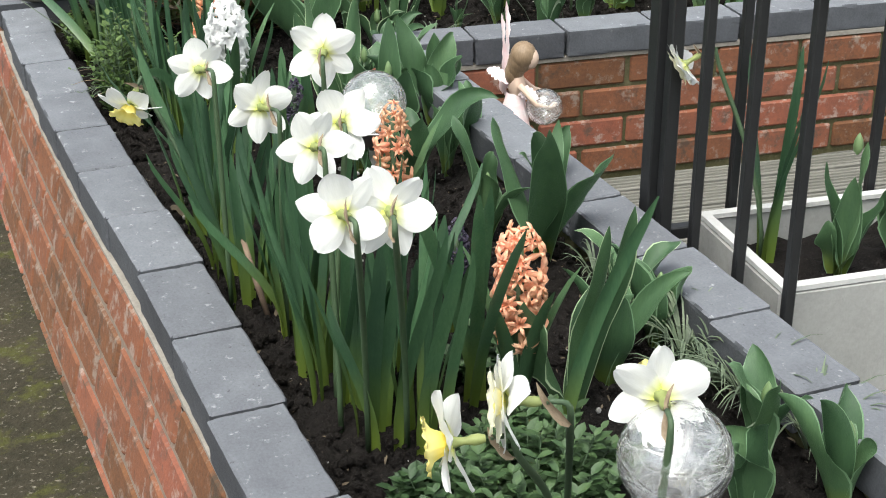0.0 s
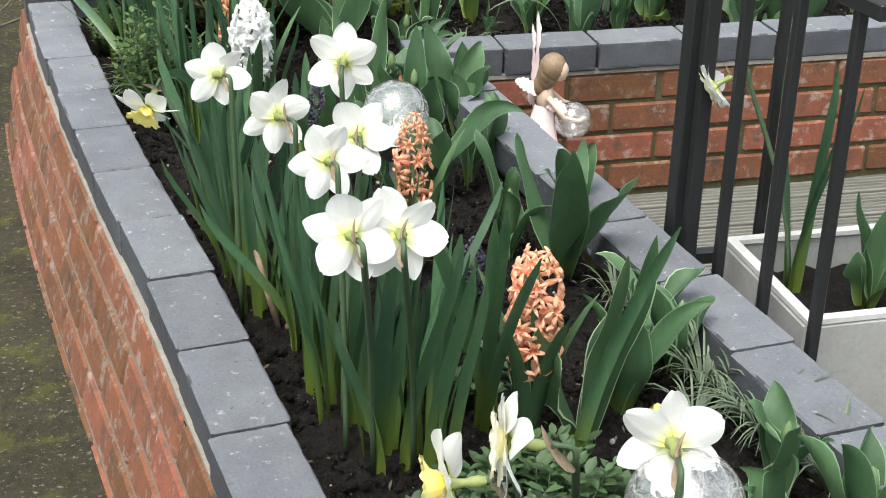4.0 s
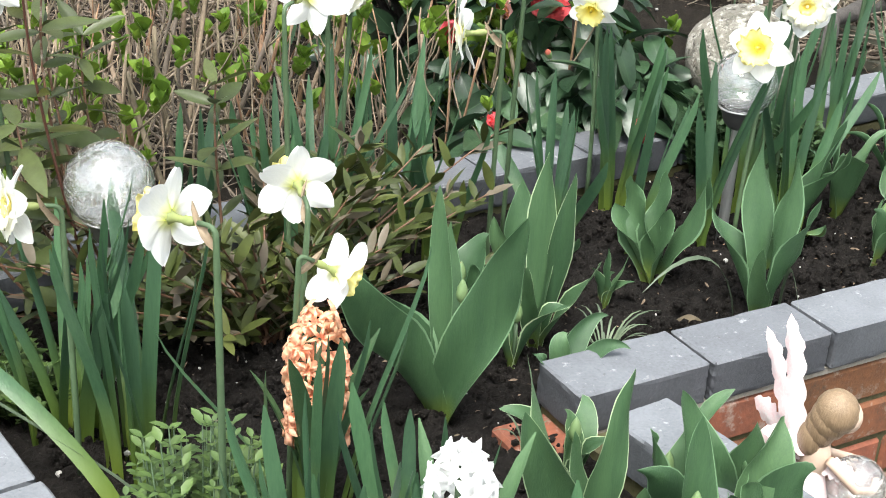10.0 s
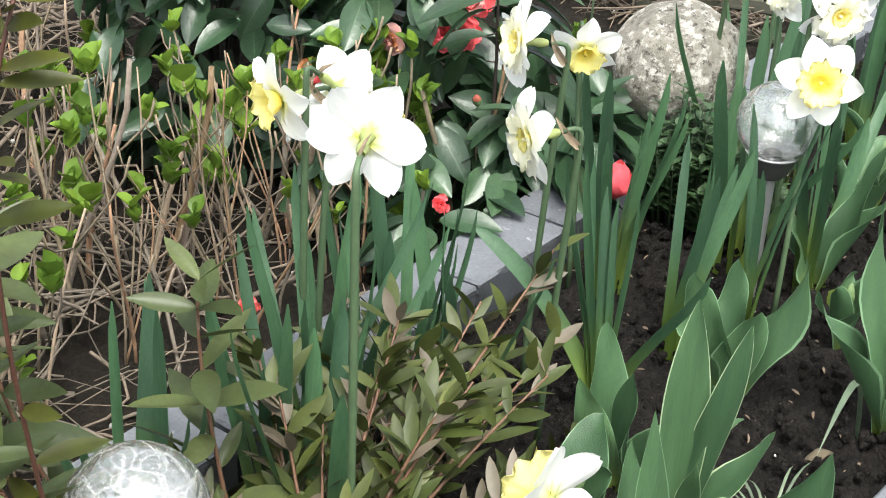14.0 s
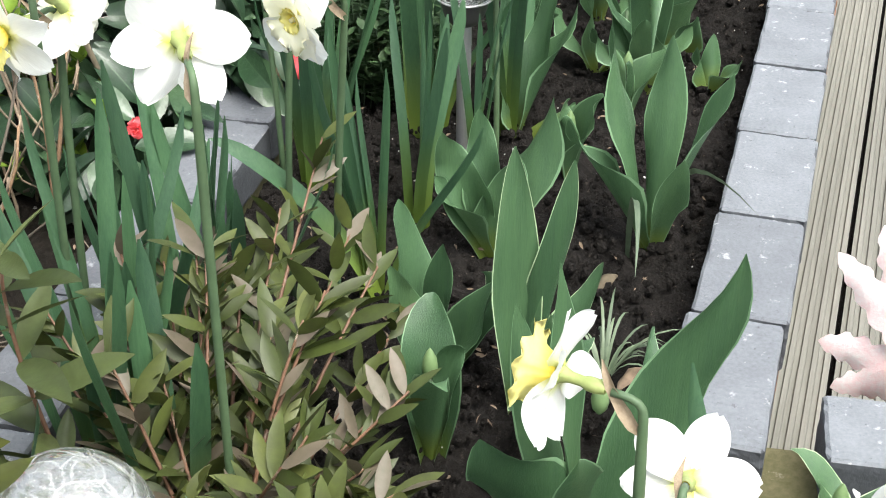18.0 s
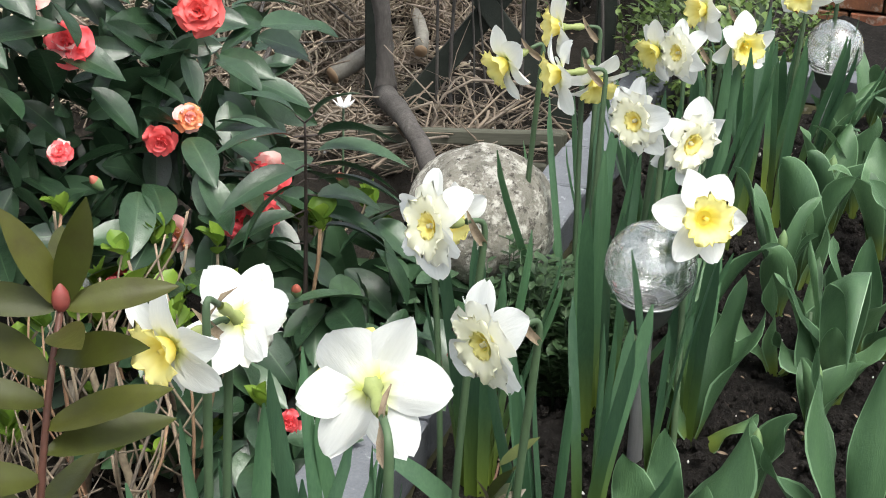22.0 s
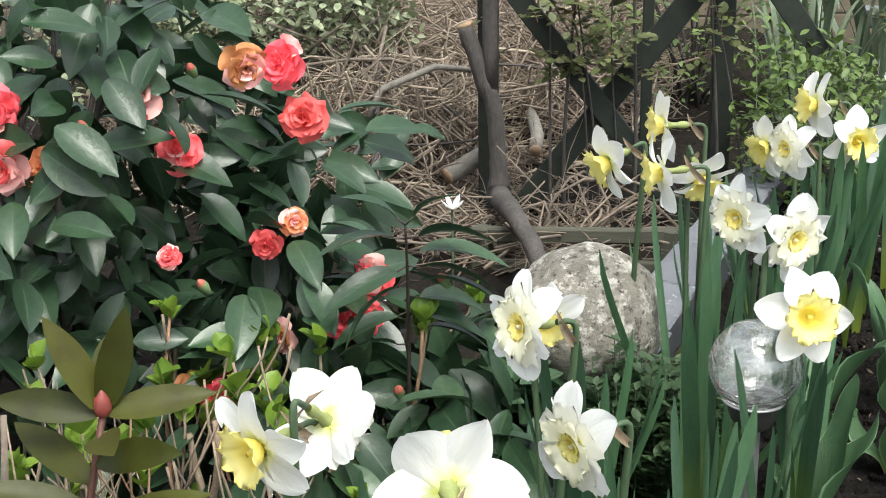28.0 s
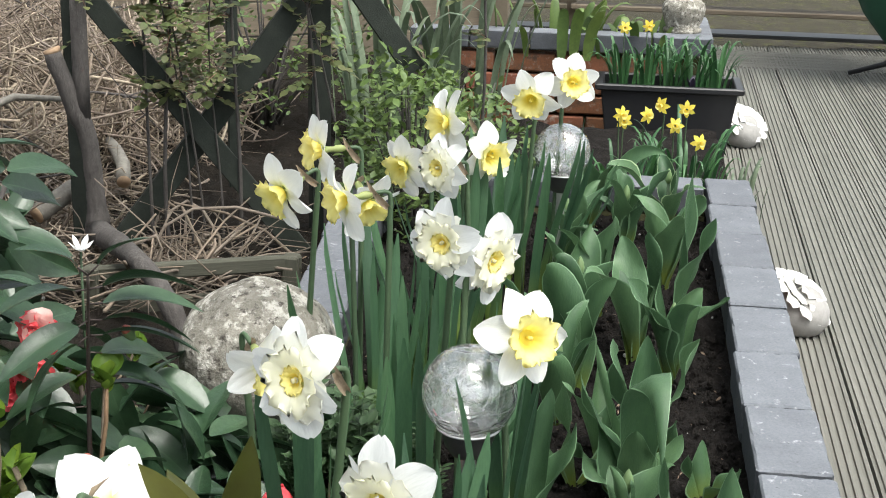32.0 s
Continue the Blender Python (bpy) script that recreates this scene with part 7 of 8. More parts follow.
# ---- reedy strap leaves behind the bed ----
def reeds(x, y, n, h, spread, seed, label, mat, level, wide=0.011):
    r = random.Random(seed)
    e = thing("strap_plant", label, "plant", "strap-leaved plants behind the bed", (x, y, level))
    for i in range(n):
        a, q = r.uniform(0, 6.28), spread * math.sqrt(r.random())
        hh = h * r.uniform(0.6, 1.1)
        b = Vector((q * math.cos(a), q * math.sin(a), 0))
        ln = hh * r.uniform(0.1, 0.6)
        path = bezier(b, b + Vector((0, 0, hh * 0.5)), b + Vector((math.cos(a) * ln * 0.6, math.sin(a) * ln * 0.6, hh)), b + Vector((math.cos(a) * ln, math.sin(a) * ln, hh * r.uniform(0.6, 1.0))), 9)
        w = wide * r.uniform(0.7, 1.2)
        put("leaf", to_mesh("leaf", *blade_data(path, [w * k for k in (0.6, 0.9, 1, 1, 1, 0.9, 0.75, 0.5, 0.08)], (-math.sin(a), math.cos(a), 0), fold=0.3, cols=3), mat), e)
    return e


reeds(2.9, 0.95, 26, 0.62, 0.16, 1, "tall clump of grey-green strap leaves", M_GRASS, BACK)
reeds(3.3, 0.8, 24, 0.6, 0.2, 2, "tall clump of pale green strap leaves", M_GRASS, BACK)
reeds(4.3, 0.55, 20, 0.22, 0.25, 3, "low arching strap leaves in the far bed", M_SHRUB, -0.06, 0.02)
reeds(4.25, 0.25, 12, 0.16, 0.2, 4, "low arching strap leaves in the far bed", M_SHRUB, -0.06, 0.02)


# ---- black window box with bulbs, small yellow daffodils ----
def window_box(x, y, z, length, width, height):
    e = thing("plastic_planter", "black plastic trough planter with a wide rim", "planter", at=(x, y, z))
    bm = bmesh.new()
    lo = [(-0.44, -0.42), (0.44, -0.42), (0.44, 0.42), (-0.44, 0.42)]
    rings = [(0.0, 0.84, 0.0), (0.93, 1.0, 0.0), (0.93, 1.06, 0.02), (1.0, 1.06, 0.02), (1.0, 0.96, 0.0), (0.8, 0.94, 0.0)]
    vs = []
    for hz, k, o in rings:
        vs.append([bm.verts.new((cx / 0.88 * length * (k if k < 1.01 else 1) + math.copysign(o, cx), cy / 0.84 * width * (k if k < 1.01 else 1) + math.copysign(o, cy), hz * height)) for cx, cy in lo])
    for a, b in zip(vs, vs[1:]):
        for i in range(4):
            bm.faces.new((a[i], a[(i + 1) % 4], b[(i + 1) % 4], b[i]))
    bm.faces.new(vs[0][::-1])
    bmesh.ops.recalc_face_normals(bm, faces=bm.faces)
    bmesh.ops.bevel(bm, geom=bm.edges[:], offset=0.004, segments=1, affect='EDGES')
    part("shell", bm, M_PLASTIC, e)
    part("soil", box_bm(length * 0.92, width * 0.92, 0.02, 0, (0, 0, height * 0.84)), M_SOIL, e, "dark compost")
    return e


BOXX, BOXY, BOXZ = 3.93, 0.14, DECK
window_box(BOXX, BOXY, BOXZ, 0.20, 0.46, 0.300)
BULB = material("bulb_leaf", (0.05, 0.14, 0.045), (0.03, 0.09, 0.03), rough=0.45, scale=12, per=0.3, sheer=0.15)
for i in range(5):
    yy = BOXY - 0.16 + 0.08 * i
    reeds(BOXX, yy, 22, 0.22, 0.05, 40 + i, "dense tuft of narrow bulb leaves", BULB, BOXZ + 0.25, 0.0055)
YPETAL = to_mesh("petal", *blade_data([(0, 0.002, 0), (0, 0.008, 0.002), (0, 0.015, 0.001), (0, 0.022, -0.002)], [0.003, 0.006, 0.0055, 0.0006], (1, 0, 0), fold=0.2, cols=3), M_YELLOW)
YCUP = to_mesh("corona", *lathe_data([(0.004, 0), (0.006, 0.008), (0.007, 0.014), (0.009, 0.018)], 12), M_YELLOW)


def small_daffodil(x, y, z, level, seed):
    r = random.Random(seed)
    e = thing("small_daffodil", "small all-yellow daffodil in bloom", "daffodil", "small yellow daffodils", (x, y, level))
    h = z - level
    face = Vector((-1, r.uniform(-0.7, 0.7), r.uniform(-0.3, 0.3))).normalized()
    c = Vector((0, 0, h))
    put("stem", to_mesh("stem", *tube_data(bezier((0.02, 0, 0), (0.02, 0, h * 0.6), c - face * 0.03 + Vector((0, 0, 0.01)), c - face * 0.004, 8), [0.002] * 8, 6), M_STEM), e)
    m = aim(c, face, r.uniform(0, 1))
    put("corona", YCUP, e, m)
    for i in range(6):
        put("petal", YPETAL, e, m @ Matrix.Rotation(i * math.pi / 3, 4, 'Z') @ Matrix.Rotation(r.uniform(-0.3, 0.2), 4, 'X') @ Matrix.Diagonal((1.1, 1.1, 1.1, 1)))


reeds(2.78, 0.12, 40, 0.27, 0.12, 60, "tuft of narrow bulb leaves behind the end wall", BULB, -0.24, 0.006)
reeds(2.70, 0.28, 36, 0.25, 0.12, 61, "tuft of narrow bulb leaves behind the end wall", BULB, -0.24, 0.006)
crocus = thing("crocus", "small dark purple crocus in bloom", "crocus", at=(BOXX - 0.03, 0.06, BOXZ + 0.25))
for i in range(6):
    a = i * 1.047
    d = Vector((math.cos(a) * 0.55, math.sin(a) * 0.55, 1)).normalized()
    put("petal", to_mesh("petal", *blade_data([d * 0.012 * k + Vector((0, 0, 0.03)) for k in range(5)], [0.003, 0.008, 0.010, 0.008, 0.001], (-math.sin(a), math.cos(a), 0), fold=0.4, cols=3), M_PURPLE), crocus)
reeds(2.50, 0.02, 26, 0.20, 0.09, 62, "tuft of narrow bulb leaves behind the end wall", M_GRASS, -0.22, 0.005)
soil_sheet("soil_end_strip", [(2.27, -0.03), (3.75, -0.02), (3.75, 0.9), (2.27, 0.85)], -0.22, 40, 20, "dark soil strip beyond the raised bed")
prism("earth_strip", [(2.28, -0.025), (3.74, -0.015), (3.74, 0.88), (2.28, 0.83)], GROUND, -0.25, M_SOIL, None, "earth beyond the raised bed", "structure")
for i, (yy, zz) in enumerate(((0.131, 0.069), (0.156, 0.014), (0.198, 0.088), (0.232, 0.041), (0.299, 0.045), (0.096, -0.006), (0.292, 0.018))):
    small_daffodil(2.72 + 0.06 * math.sin(i * 2.3), yy, zz, -0.235, 300 + i)
for i, (yy, zz) in enumerate(((0.30, 0.09), (0.22, 0.10))):
    small_daffodil(BOXX, yy, zz, BOXZ + 0.25, 320 + i)


# ---- a small white flower standing before the trellis ----
star = thing("white_flower", "single small white starry flower on a thin stem", "flower", at=(1.047, 1.136, BACK - 0.01))
put("stem", to_mesh("stem", *tube_data([(0, 0, 0), (0.006, 0.004, 0.15), (0.0, 0.0, 0.285)], [0.0025, 0.0022, 0.002], 6), M_STEM), star)
for i in range(7):
    a = i * 0.898
    d = Vector((math.cos(a) * 0.6 - 0.35, math.sin(a) * 0.6 - 0.2, 0.55)).normalized()
    put("petal", to_mesh("petal", *blade_data([Vector((0, 0, 0.287)) + d * 0.028 * k / 4 for k in range(5)], [0.002, 0.004, 0.005, 0.004, 0.0005], (-math.sin(a), math.cos(a), 0.2), fold=0.3, cols=3), M_WHITEFLOR), star)


# ---- far raised bed, fence, parasol ----
far_bed = thing("far_raised_bed", "red brick raised bed with charcoal coping by the fence", "raised bed", at=(4.18, 0.0, DECK + 0.025))
part("core", box_bm(0.5, 0.95, 0.30, 0, (0.30, 0.50, 0.15)), M_MORTAR, far_bed)
for k in range(4):
    for i in range(5):
        yb = -0.02 + 0.225 * i + (0.11 if k % 2 else 0.0)
        if yb < 0.95:
            put("brick", BRICK, far_bed, Matrix.Translation((0.045, yb + 0.11, 0.045 + 0.075 * k)) @ Matrix.Rotation(math.pi / 2, 4, 'Z'))
for i in range(5):
    put("coping_block", COPING, far_bed, Matrix.Translation((0.04, 0.09 + PITCH * i, 0.3525)) @ Matrix.Rotation(math.pi / 2, 4, 'Z'))
for i in range(2):
    put("coping_block", COPING, far_bed, Matrix.Translation((0.20 + PITCH * i, 0.033, 0.3525)))
soil_sheet("soil_far_bed", [(4.26, 0.07), (4.75, 0.07), (4.75, 1.0), (4.26, 1.0)], -0.06, 12, 24, "dark soil in the far raised bed")


def cast_basket(x, y, z):
    """A stone ornament like a round basket."""
    e = thing("stone_ornament", "weathered round cast stone ornament on the coping", "ornament", at=(x, y, z))
    v, f = lathe_data([(0.062, 0.0), (0.07, 0.006), (0.07, 0.016), (0.060, 0.022), (0.072, 0.05), (0.080, 0.085), (0.074, 0.11), (0.050, 0.13), (0.001, 0.135)], 28,
                      lambda j, a: 1 + (0.02 * math.sin(14 * a) if j > 3 else 0))
    put("body", to_mesh("body", v, f, M_STONE), e)
    return e


cast_basket(4.33, 0.09, 0.019)

fence = thing("garden_fence", "weathered horizontal board fence with grey gravel board", "fence", at=(6.6, 0.0, DECK), kind="structure")
for j in range(7):
    for i in range(4):
        w = 0.148
        beam("board", (0.0, -4.2 + 2.4 * i, 0.10 + w * (j + 0.5)), (0.0, -1.82 + 2.4 * i, 0.10 + w * (j + 0.5)), w - 0.006, 0.024, M_FENCE, fence).matrix_basis @= Matrix.Rotation(0.02 * (j % 2), 4, 'X')
# added black strip behind the open foot of the fence, as the gap's shade
beam("void_board", (0.05, -4.2, 0.05), (0.05, 5.4, 0.05), 0.16, 0.02, M_BLACK, fence, "black board put in for the shaded gap below the boards")
for i in range(5):
    beam("post", (0.06, -4.2 + 2.4 * i, 0.0), (0.06, -4.2 + 2.4 * i, 1.4), 0.09, 0.09, M_FENCE, fence)
back_fence = thing("garden_fence", "weathered horizontal board fence behind the brushwood", "fence", at=(0.0, 0.0, BACK - 0.25), kind="structure")
for j in range(13):
    w = 0.148
    for p, q in (((5.6, 0.9), (4.2, 3.3)), ((4.2, 3.3), (-1.2, 4.3))):
        beam("board", (p[0], p[1], 0.05 + w * (j + 0.5)), (q[0], q[1], 0.05 + w * (j + 0.5)), 0.024, w - 0.006, M_FENCE, back_fence)
for p in ((5.6, 0.9), (4.9, 2.1), (4.2, 3.3), (2.4, 3.64), (0.6, 3.97), (-1.2, 4.3)):
    beam("post", (p[0] - 0.05, p[1] - 0.03, 0.0), (p[0] - 0.05, p[1] - 0.03, 2.05), 0.09, 0.09, M_FENCE, back_fence)


def parasol(x, y):
    e = thing("furniture_cover", "dark green canvas cover hanging above black metal feet", "cover", at=(x, y, DECK))
    verts, faces = [], []
    n = 24
    for j, (rr, z) in enumerate(((0.10, 0.14), (0.22, 0.30), (0.34, 0.55), (0.42, 0.9), (0.44, 1.3))):
        for s in range(n):
            a = 2 * math.pi * s / n
            k = 1 + 0.06 * math.sin(5 * a + j) + 0.03 * math.sin(11 * a)
            verts.append((rr * k * math.cos(a), rr * k * math.sin(a), z))
    for j in range(4):
        for s in range(n):
            a, b = j * n + s, j * n + (s + 1) % n
            faces.append((a, b, b + n, a + n))
    faces.append(tuple(range(n))[::-1])
    faces.append(tuple(range(4 * n, 5 * n)))
    put("canvas", to_mesh("canvas", verts, faces, M_PARASOL), e, None, "dark green creased canvas")
    for i in range(4):
        a = i * math.pi / 2 + 1.2
        put("foot", to_mesh("foot", *tube_data([(0.03 * math.cos(a), 0.03 * math.sin(a), 0.16), (0.12 * math.cos(a), 0.12 * math.sin(a), 0.07), (0.28 * math.cos(a), 0.28 * math.sin(a), 0.012)], [0.014, 0.013, 0.012], 8), M_BLACK), e, None, "black metal foot")
    return e


parasol(5.75, -1.02)


# ---- cast stone ornaments with white petals on the deck ----
def shell_ornament(x, y, z, yaw, size):
    e = thing("petal_ornament", "grey cast stone with a frilled white petal top", "ornament", "petal ornaments on the deck", (x, y, z))
    bm = bmesh.new()
    bmesh.ops.create_uvsphere(bm, u_segments=28, v_segments=18, radius=1.0)
    for v in bm.verts:
        v.co = Vector((v.co.x * 0.09 * size, v.co.y * 0.07 * size, max(v.co.z, -0.75) * 0.062 * size + 0.0465 * size)) * (1 + 0.04 * noise.noise(v.co * 3))
    part("stone", bm, M_GREYSTONE, e, "grey cast stone base", True)
    pieces = []
    r = random.Random(int(size * 10) + 3)
    tilt = Matrix.Translation((-0.012 * size, -0.012 * size, 0.085 * size)) @ Matrix.Rotation(radians(-28), 4, 'Y') @ Matrix.Rotation(radians(14), 4, 'X')
    for ring, (n, q) in enumerate(((11, 0.062), (9, 0.044), (6, 0.022))):
        for i in range(n):
            a = i * 2 * math.pi / n + ring * 0.4
            c = Vector((math.cos(a) * q, math.sin(a) * q, 0.008 * ring)) * size
            o = Vector((math.cos(a), math.sin(a), 0.10 + 0.25 * ring)) * 0.030 * size
            pts = [c - o * 0.9, c - o * 0.1 + Vector((0, 0, 0.005)), c + o * 0.5 + Vector((0, 0, 0.004)), c + o * 0.9 - Vector((0, 0, 0.008))]
            pieces.append(blade_data([tilt @ p for p in pts], [0.014 * size, 0.021 * size, 0.021 * size, 0.011 * size], tilt.to_3x3() @ Vector((-math.sin(a), math.cos(a), 0)), fold=0.3, cols=5, wave=0.3, phase=r.uniform(0, 6)))
    put("petals", to_mesh("petals", *merge(pieces), M_WHITE), e, None, "frilled white petals")
    e.rotation_euler = (0, radians(-8), yaw)
    return e


shell_ornament(4.33, -0.15, DECK, 0.3, 1.05)
shell_ornament(2.36, -0.135, DECK, 0.9, 1.05)


# ---- resin fairy figure with a glass ball, beside the corner ----
def ball_data(c, rx, ry, rz, seg=16):
    verts, faces = [], []
    for j in range(seg // 2 + 1):
        t = math.pi * j / (seg // 2)
        for s in range(seg):
            a = 2 * math.pi * s / seg
            verts.append((c[0] + rx * math.sin(t) * math.cos(a), c[1] + ry * math.sin(t) * math.sin(a), c[2] + rz * math.cos(t)))
    for j in range(seg // 2):
        for s in range(seg):
            a, b = j * seg + s, j * seg + (s + 1) % seg
            faces.append((a, a + seg, b + seg, b))
    return verts, faces


def wing_data(root, tip, width, side):
    root, tip = Vector(root), Vector(tip)
    path = bezier(root, root + (tip - root) * 0.3 + Vector((0, 0, 0.01)), root + (tip - root) * 0.7 + Vector((0, 0, 0.01)), tip, 9)
    fine = bezier(path[0], path[3], path[6], path[8], 25)
    # scalloped like a row of feathers
    ws = [width * (math.sin(math.pi * min(1, 0.06 + 0.94 * i / 24)) ** 0.7) * (0.62 + 0.38 * abs(math.sin(i * 0.8))) + 0.0006 for i in range(25)]
    return blade_data(fine, ws, side, fold=0.12, cols=5, wave=0.12)


FX, FY = 0.125, -0.165
groups = [
    (M_HAIR, [ball_data((0.013, -0.015, 0.396), 0.029, 0.029, 0.031), ball_data((0.008, -0.010, 0.384), 0.026, 0.026, 0.030), ball_data((0.002, -0.004, 0.370), 0.021, 0.022, 0.030), ball_data((-0.008, 0.002, 0.352), 0.014, 0.018, 0.026)]),
    (M_SKIN, [ball_data((0.026, -0.021, 0.390), 0.019, 0.021, 0.024), ball_data((0.004, 0.0, 0.325), 0.019, 0.024, 0.036), tube_data([(0.0, -0.03, 0.335), (0.03, -0.055, 0.295), (0.062, -0.055, 0.285), (0.080, -0.045, 0.29)], [0.007, 0.006, 0.005, 0.006], 8),
              tube_data([(0.016, 0.022, 0.335), (0.05, 0.02, 0.305), (0.08, -0.005, 0.300)], [0.007, 0.006, 0.005], 8)]),
    (M_WINGS, [wing_data((-0.014, 0.012, 0.315), (0.006, 0.085, 0.490), 0.024, (0.05, 0.9, -0.42)), wing_data((-0.016, 0.02, 0.330), (0.008, 0.125, 0.450), 0.020, (0.05, 0.75, -0.6)),
               wing_data((-0.014, 0.015, 0.315), (0.012, 0.130, 0.335), 0.024, (0.0, 0.2, -0.9)), wing_data((-0.016, 0.010, 0.312), (0.0, 0.110, 0.285), 0.022, (0.1, 0.2, -0.9)),
               wing_data((-0.012, 0.0, 0.330), (-0.050, 0.045, 0.352), 0.015, (0.3, 0.6, 0.7)), wing_data((-0.005, -0.01, 0.320), (0.035, -0.050, 0.305), 0.015, (0.2, 0.5, 0.7)),
               lathe_data([(0.018, 0.31), (0.028, 0.27), (0.045, 0.18), (0.07, 0.05), (0.075, 0.0), (0.001, 0.0)], 22, lambda j, a: 1 + 0.06 * math.sin(7 * a) * (j > 1))]),
]
pieces, mats_i = [], []
for k, (mt, sub) in enumerate(groups):
    for v, f in sub:
        pieces.append((v, f))
        mats_i += [k] * len(f)
fv, ff = merge(pieces)
fairy = put("fairy_figurine", to_mesh("fairy_figurine", fv, ff, [g[0] for g in groups], mats_i), None, Matrix.Translation((FX, FY, DECK)))
tagged(fairy, "resin fairy figurine with pink wings and brown hair", "figurine")
gball = put("glass_ball", globe_mesh(0.040), None, Matrix.Translation((0.183, -0.196, -0.105)))
gball.visible_shadow = False
tagged(gball, "crackle glass ball held by the figurine", "glass ball")


# ---- weathered stone bird by the west wall ----
def stone_bird(x, y, z):
    prof = [(0.001, 0.0), (0.07, 0.0), (0.078, 0.02), (0.070, 0.05), (0.046, 0.075), (0.055, 0.12), (0.075, 0.18), (0.088, 0.25), (0.092, 0.32), (0.086, 0.38), (0.068, 0.42), (0.064, 0.44), (0.074, 0.47), (0.070, 0.51), (0.045, 0.54), (0.001, 0.55)]
    fine = []
    for (r0, z0), (r1, z1) in zip(prof, prof[1:]):
        steps = max(1, int((z1 - z0) / 0.0035))
        fine += [(r0 + (r1 - r0) * k / steps, z0 + (z1 - z0) * k / steps) for k in range(steps)]
    verts, faces = lathe_data(fine, 110)
    out = []
    for q in verts:
        w = Vector(q)
        a = math.atan2(w.y, w.x)
        if 0.10 < w.z < 0.42:
            # overlapping feathers, row over row
            row, down = divmod(w.z / 0.0135, 1.0)
            cell = (a * 17 / math.pi + 0.5 * (row % 2)) % 1.0
            k = 1 + 0.075 * (1 - down) * math.sin(math.pi * cell) - 0.01
            w.x, w.y = w.x * k, w.y * k
        w += w.normalized() * (0.007 * noise.noise(w * 22) + 0.003 * noise.noise(w * 80))
        out.append(w)
    bm = bmesh.new()
    vs = [bm.verts.new(q) for q in out]
    for q in faces:
        bm.faces.new([vs[i] for i in q])
    ob = put("stone_bird", bm_mesh("stone_bird", bm, M_DARKSTONE, True), None, Matrix.Translation((x, y, z)))
    return tagged(ob, "dark weathered stone bird statue with carved feathers", "statue")


stone_bird(-0.835, 0.66, -0.001)

# ---- plants in the trough ----
TZ = DECK + 0.37 - 0.055
tulip_with(0.338, -1.164, [((0.355, -1.175, 0.158), 0.016), ((0.305, -1.145, 0.120), 0.020), ((0.334, -1.185, 0.106), 0.022), ((0.385, -1.190, 0.065), 0.024), ((0.305, -1.170, 0.030), 0.024)], False, TZ, (0.345, -1.165, 0.135))
tulip_with(0.453, -1.143, [((0.430, -1.128, 0.085), 0.022), ((0.415, -1.150, 0.060), 0.020), ((0.470, -1.160, 0.100), 0.024), ((0.48, -1.12, 0.06), 0.02)], False, TZ, (0.453, -1.143, 0.07))
tulip_with(0.60, -1.20, [((0.58, -1.22, 0.10), 0.024), ((0.63, -1.18, 0.11), 0.024), ((0.60, -1.25, 0.05), 0.022)], False, TZ, (0.60, -1.20, 0.07))
daffodil((0.115, -1.008, 0.252), (-0.72, 0.25, -0.50), (0.24, -1.09), 0.98, 3, 77, TZ)
daffodil_clump(0.235, -1.09, 5, 0.36, 0.018, 78, (0.02, 0), TZ)

# ---- loose bits on the soil ----
LITTER = [leaf_mesh("litter", 0.016, 0.0022, M_LITTER, 0.4, 0.2, 4, 3)]


def litter(name, label, n, place, seed, mat_leaf=True):
    r = random.Random(seed)
    ob = None
    if mat_leaf:
        poses = []
        for i in range(n):
            x, y, z = place(r)
            a = r.uniform(0, 6.28)
            poses.append(at_leaf((x, y, z), (math.cos(a), math.sin(a), r.uniform(-0.3, 0.3)), (0, 0, 1), r.uniform(0.25, 1.0) ** 1.3, r.uniform(-1, 1)))
        v, f = scatter_data(LITTER[0][1], poses)
        ob = put(name, to_mesh(name, v, f, M_LITTER))
    else:
        bm = bmesh.new()
        bmesh.ops.create_icosphere(bm, subdivisions=1, radius=1.0)
        data = ([w.co.copy() for w in bm.verts], [tuple(w.index for w in q.verts) for q in bm.faces])
        bm.free()
        poses = []
        for i in range(n):
            x, y, z = place(r)
            s = r.choice((0.002, 0.003, 0.004, 0.006, 0.009)) if seed % 2 else r.choice((0.0012, 0.0016, 0.002, 0.0026, 0.005))
            poses.append(Matrix.Translation((x, y, z)) @ Euler((r.uniform(0, 6), r.uniform(0, 6), 0)).to_matrix().to_4x4() @ Matrix.Diagonal((s, s * r.uniform(0.6, 1.3), s * 0.7, 1)))
        v, f = scatter_data(data, poses)
        ob = put(name, to_mesh(name, v, f, M_SOIL if seed % 2 else M_PEBBLE, smooth=False))
    return tagged(ob, label, "litter", kind="stuff")


def front(r):
    y = r.uniform(-2.3, 0.1)
    return r.uniform(a_out(y) + 0.11, b_in(y) - 0.005), y, SOIL + r.uniform(0.006, 0.016)


def side(r):
    x = r.uniform(-0.75, 2.17)
    return x, r.uniform(0.11, d_in(x) - 0.01), SOIL + r.uniform(0.006, 0.016)


def behind(r):
    return r.uniform(-1.0, 3.2), r.uniform(0.85, 3.0), BACK + r.uniform(0.0, 0.03)


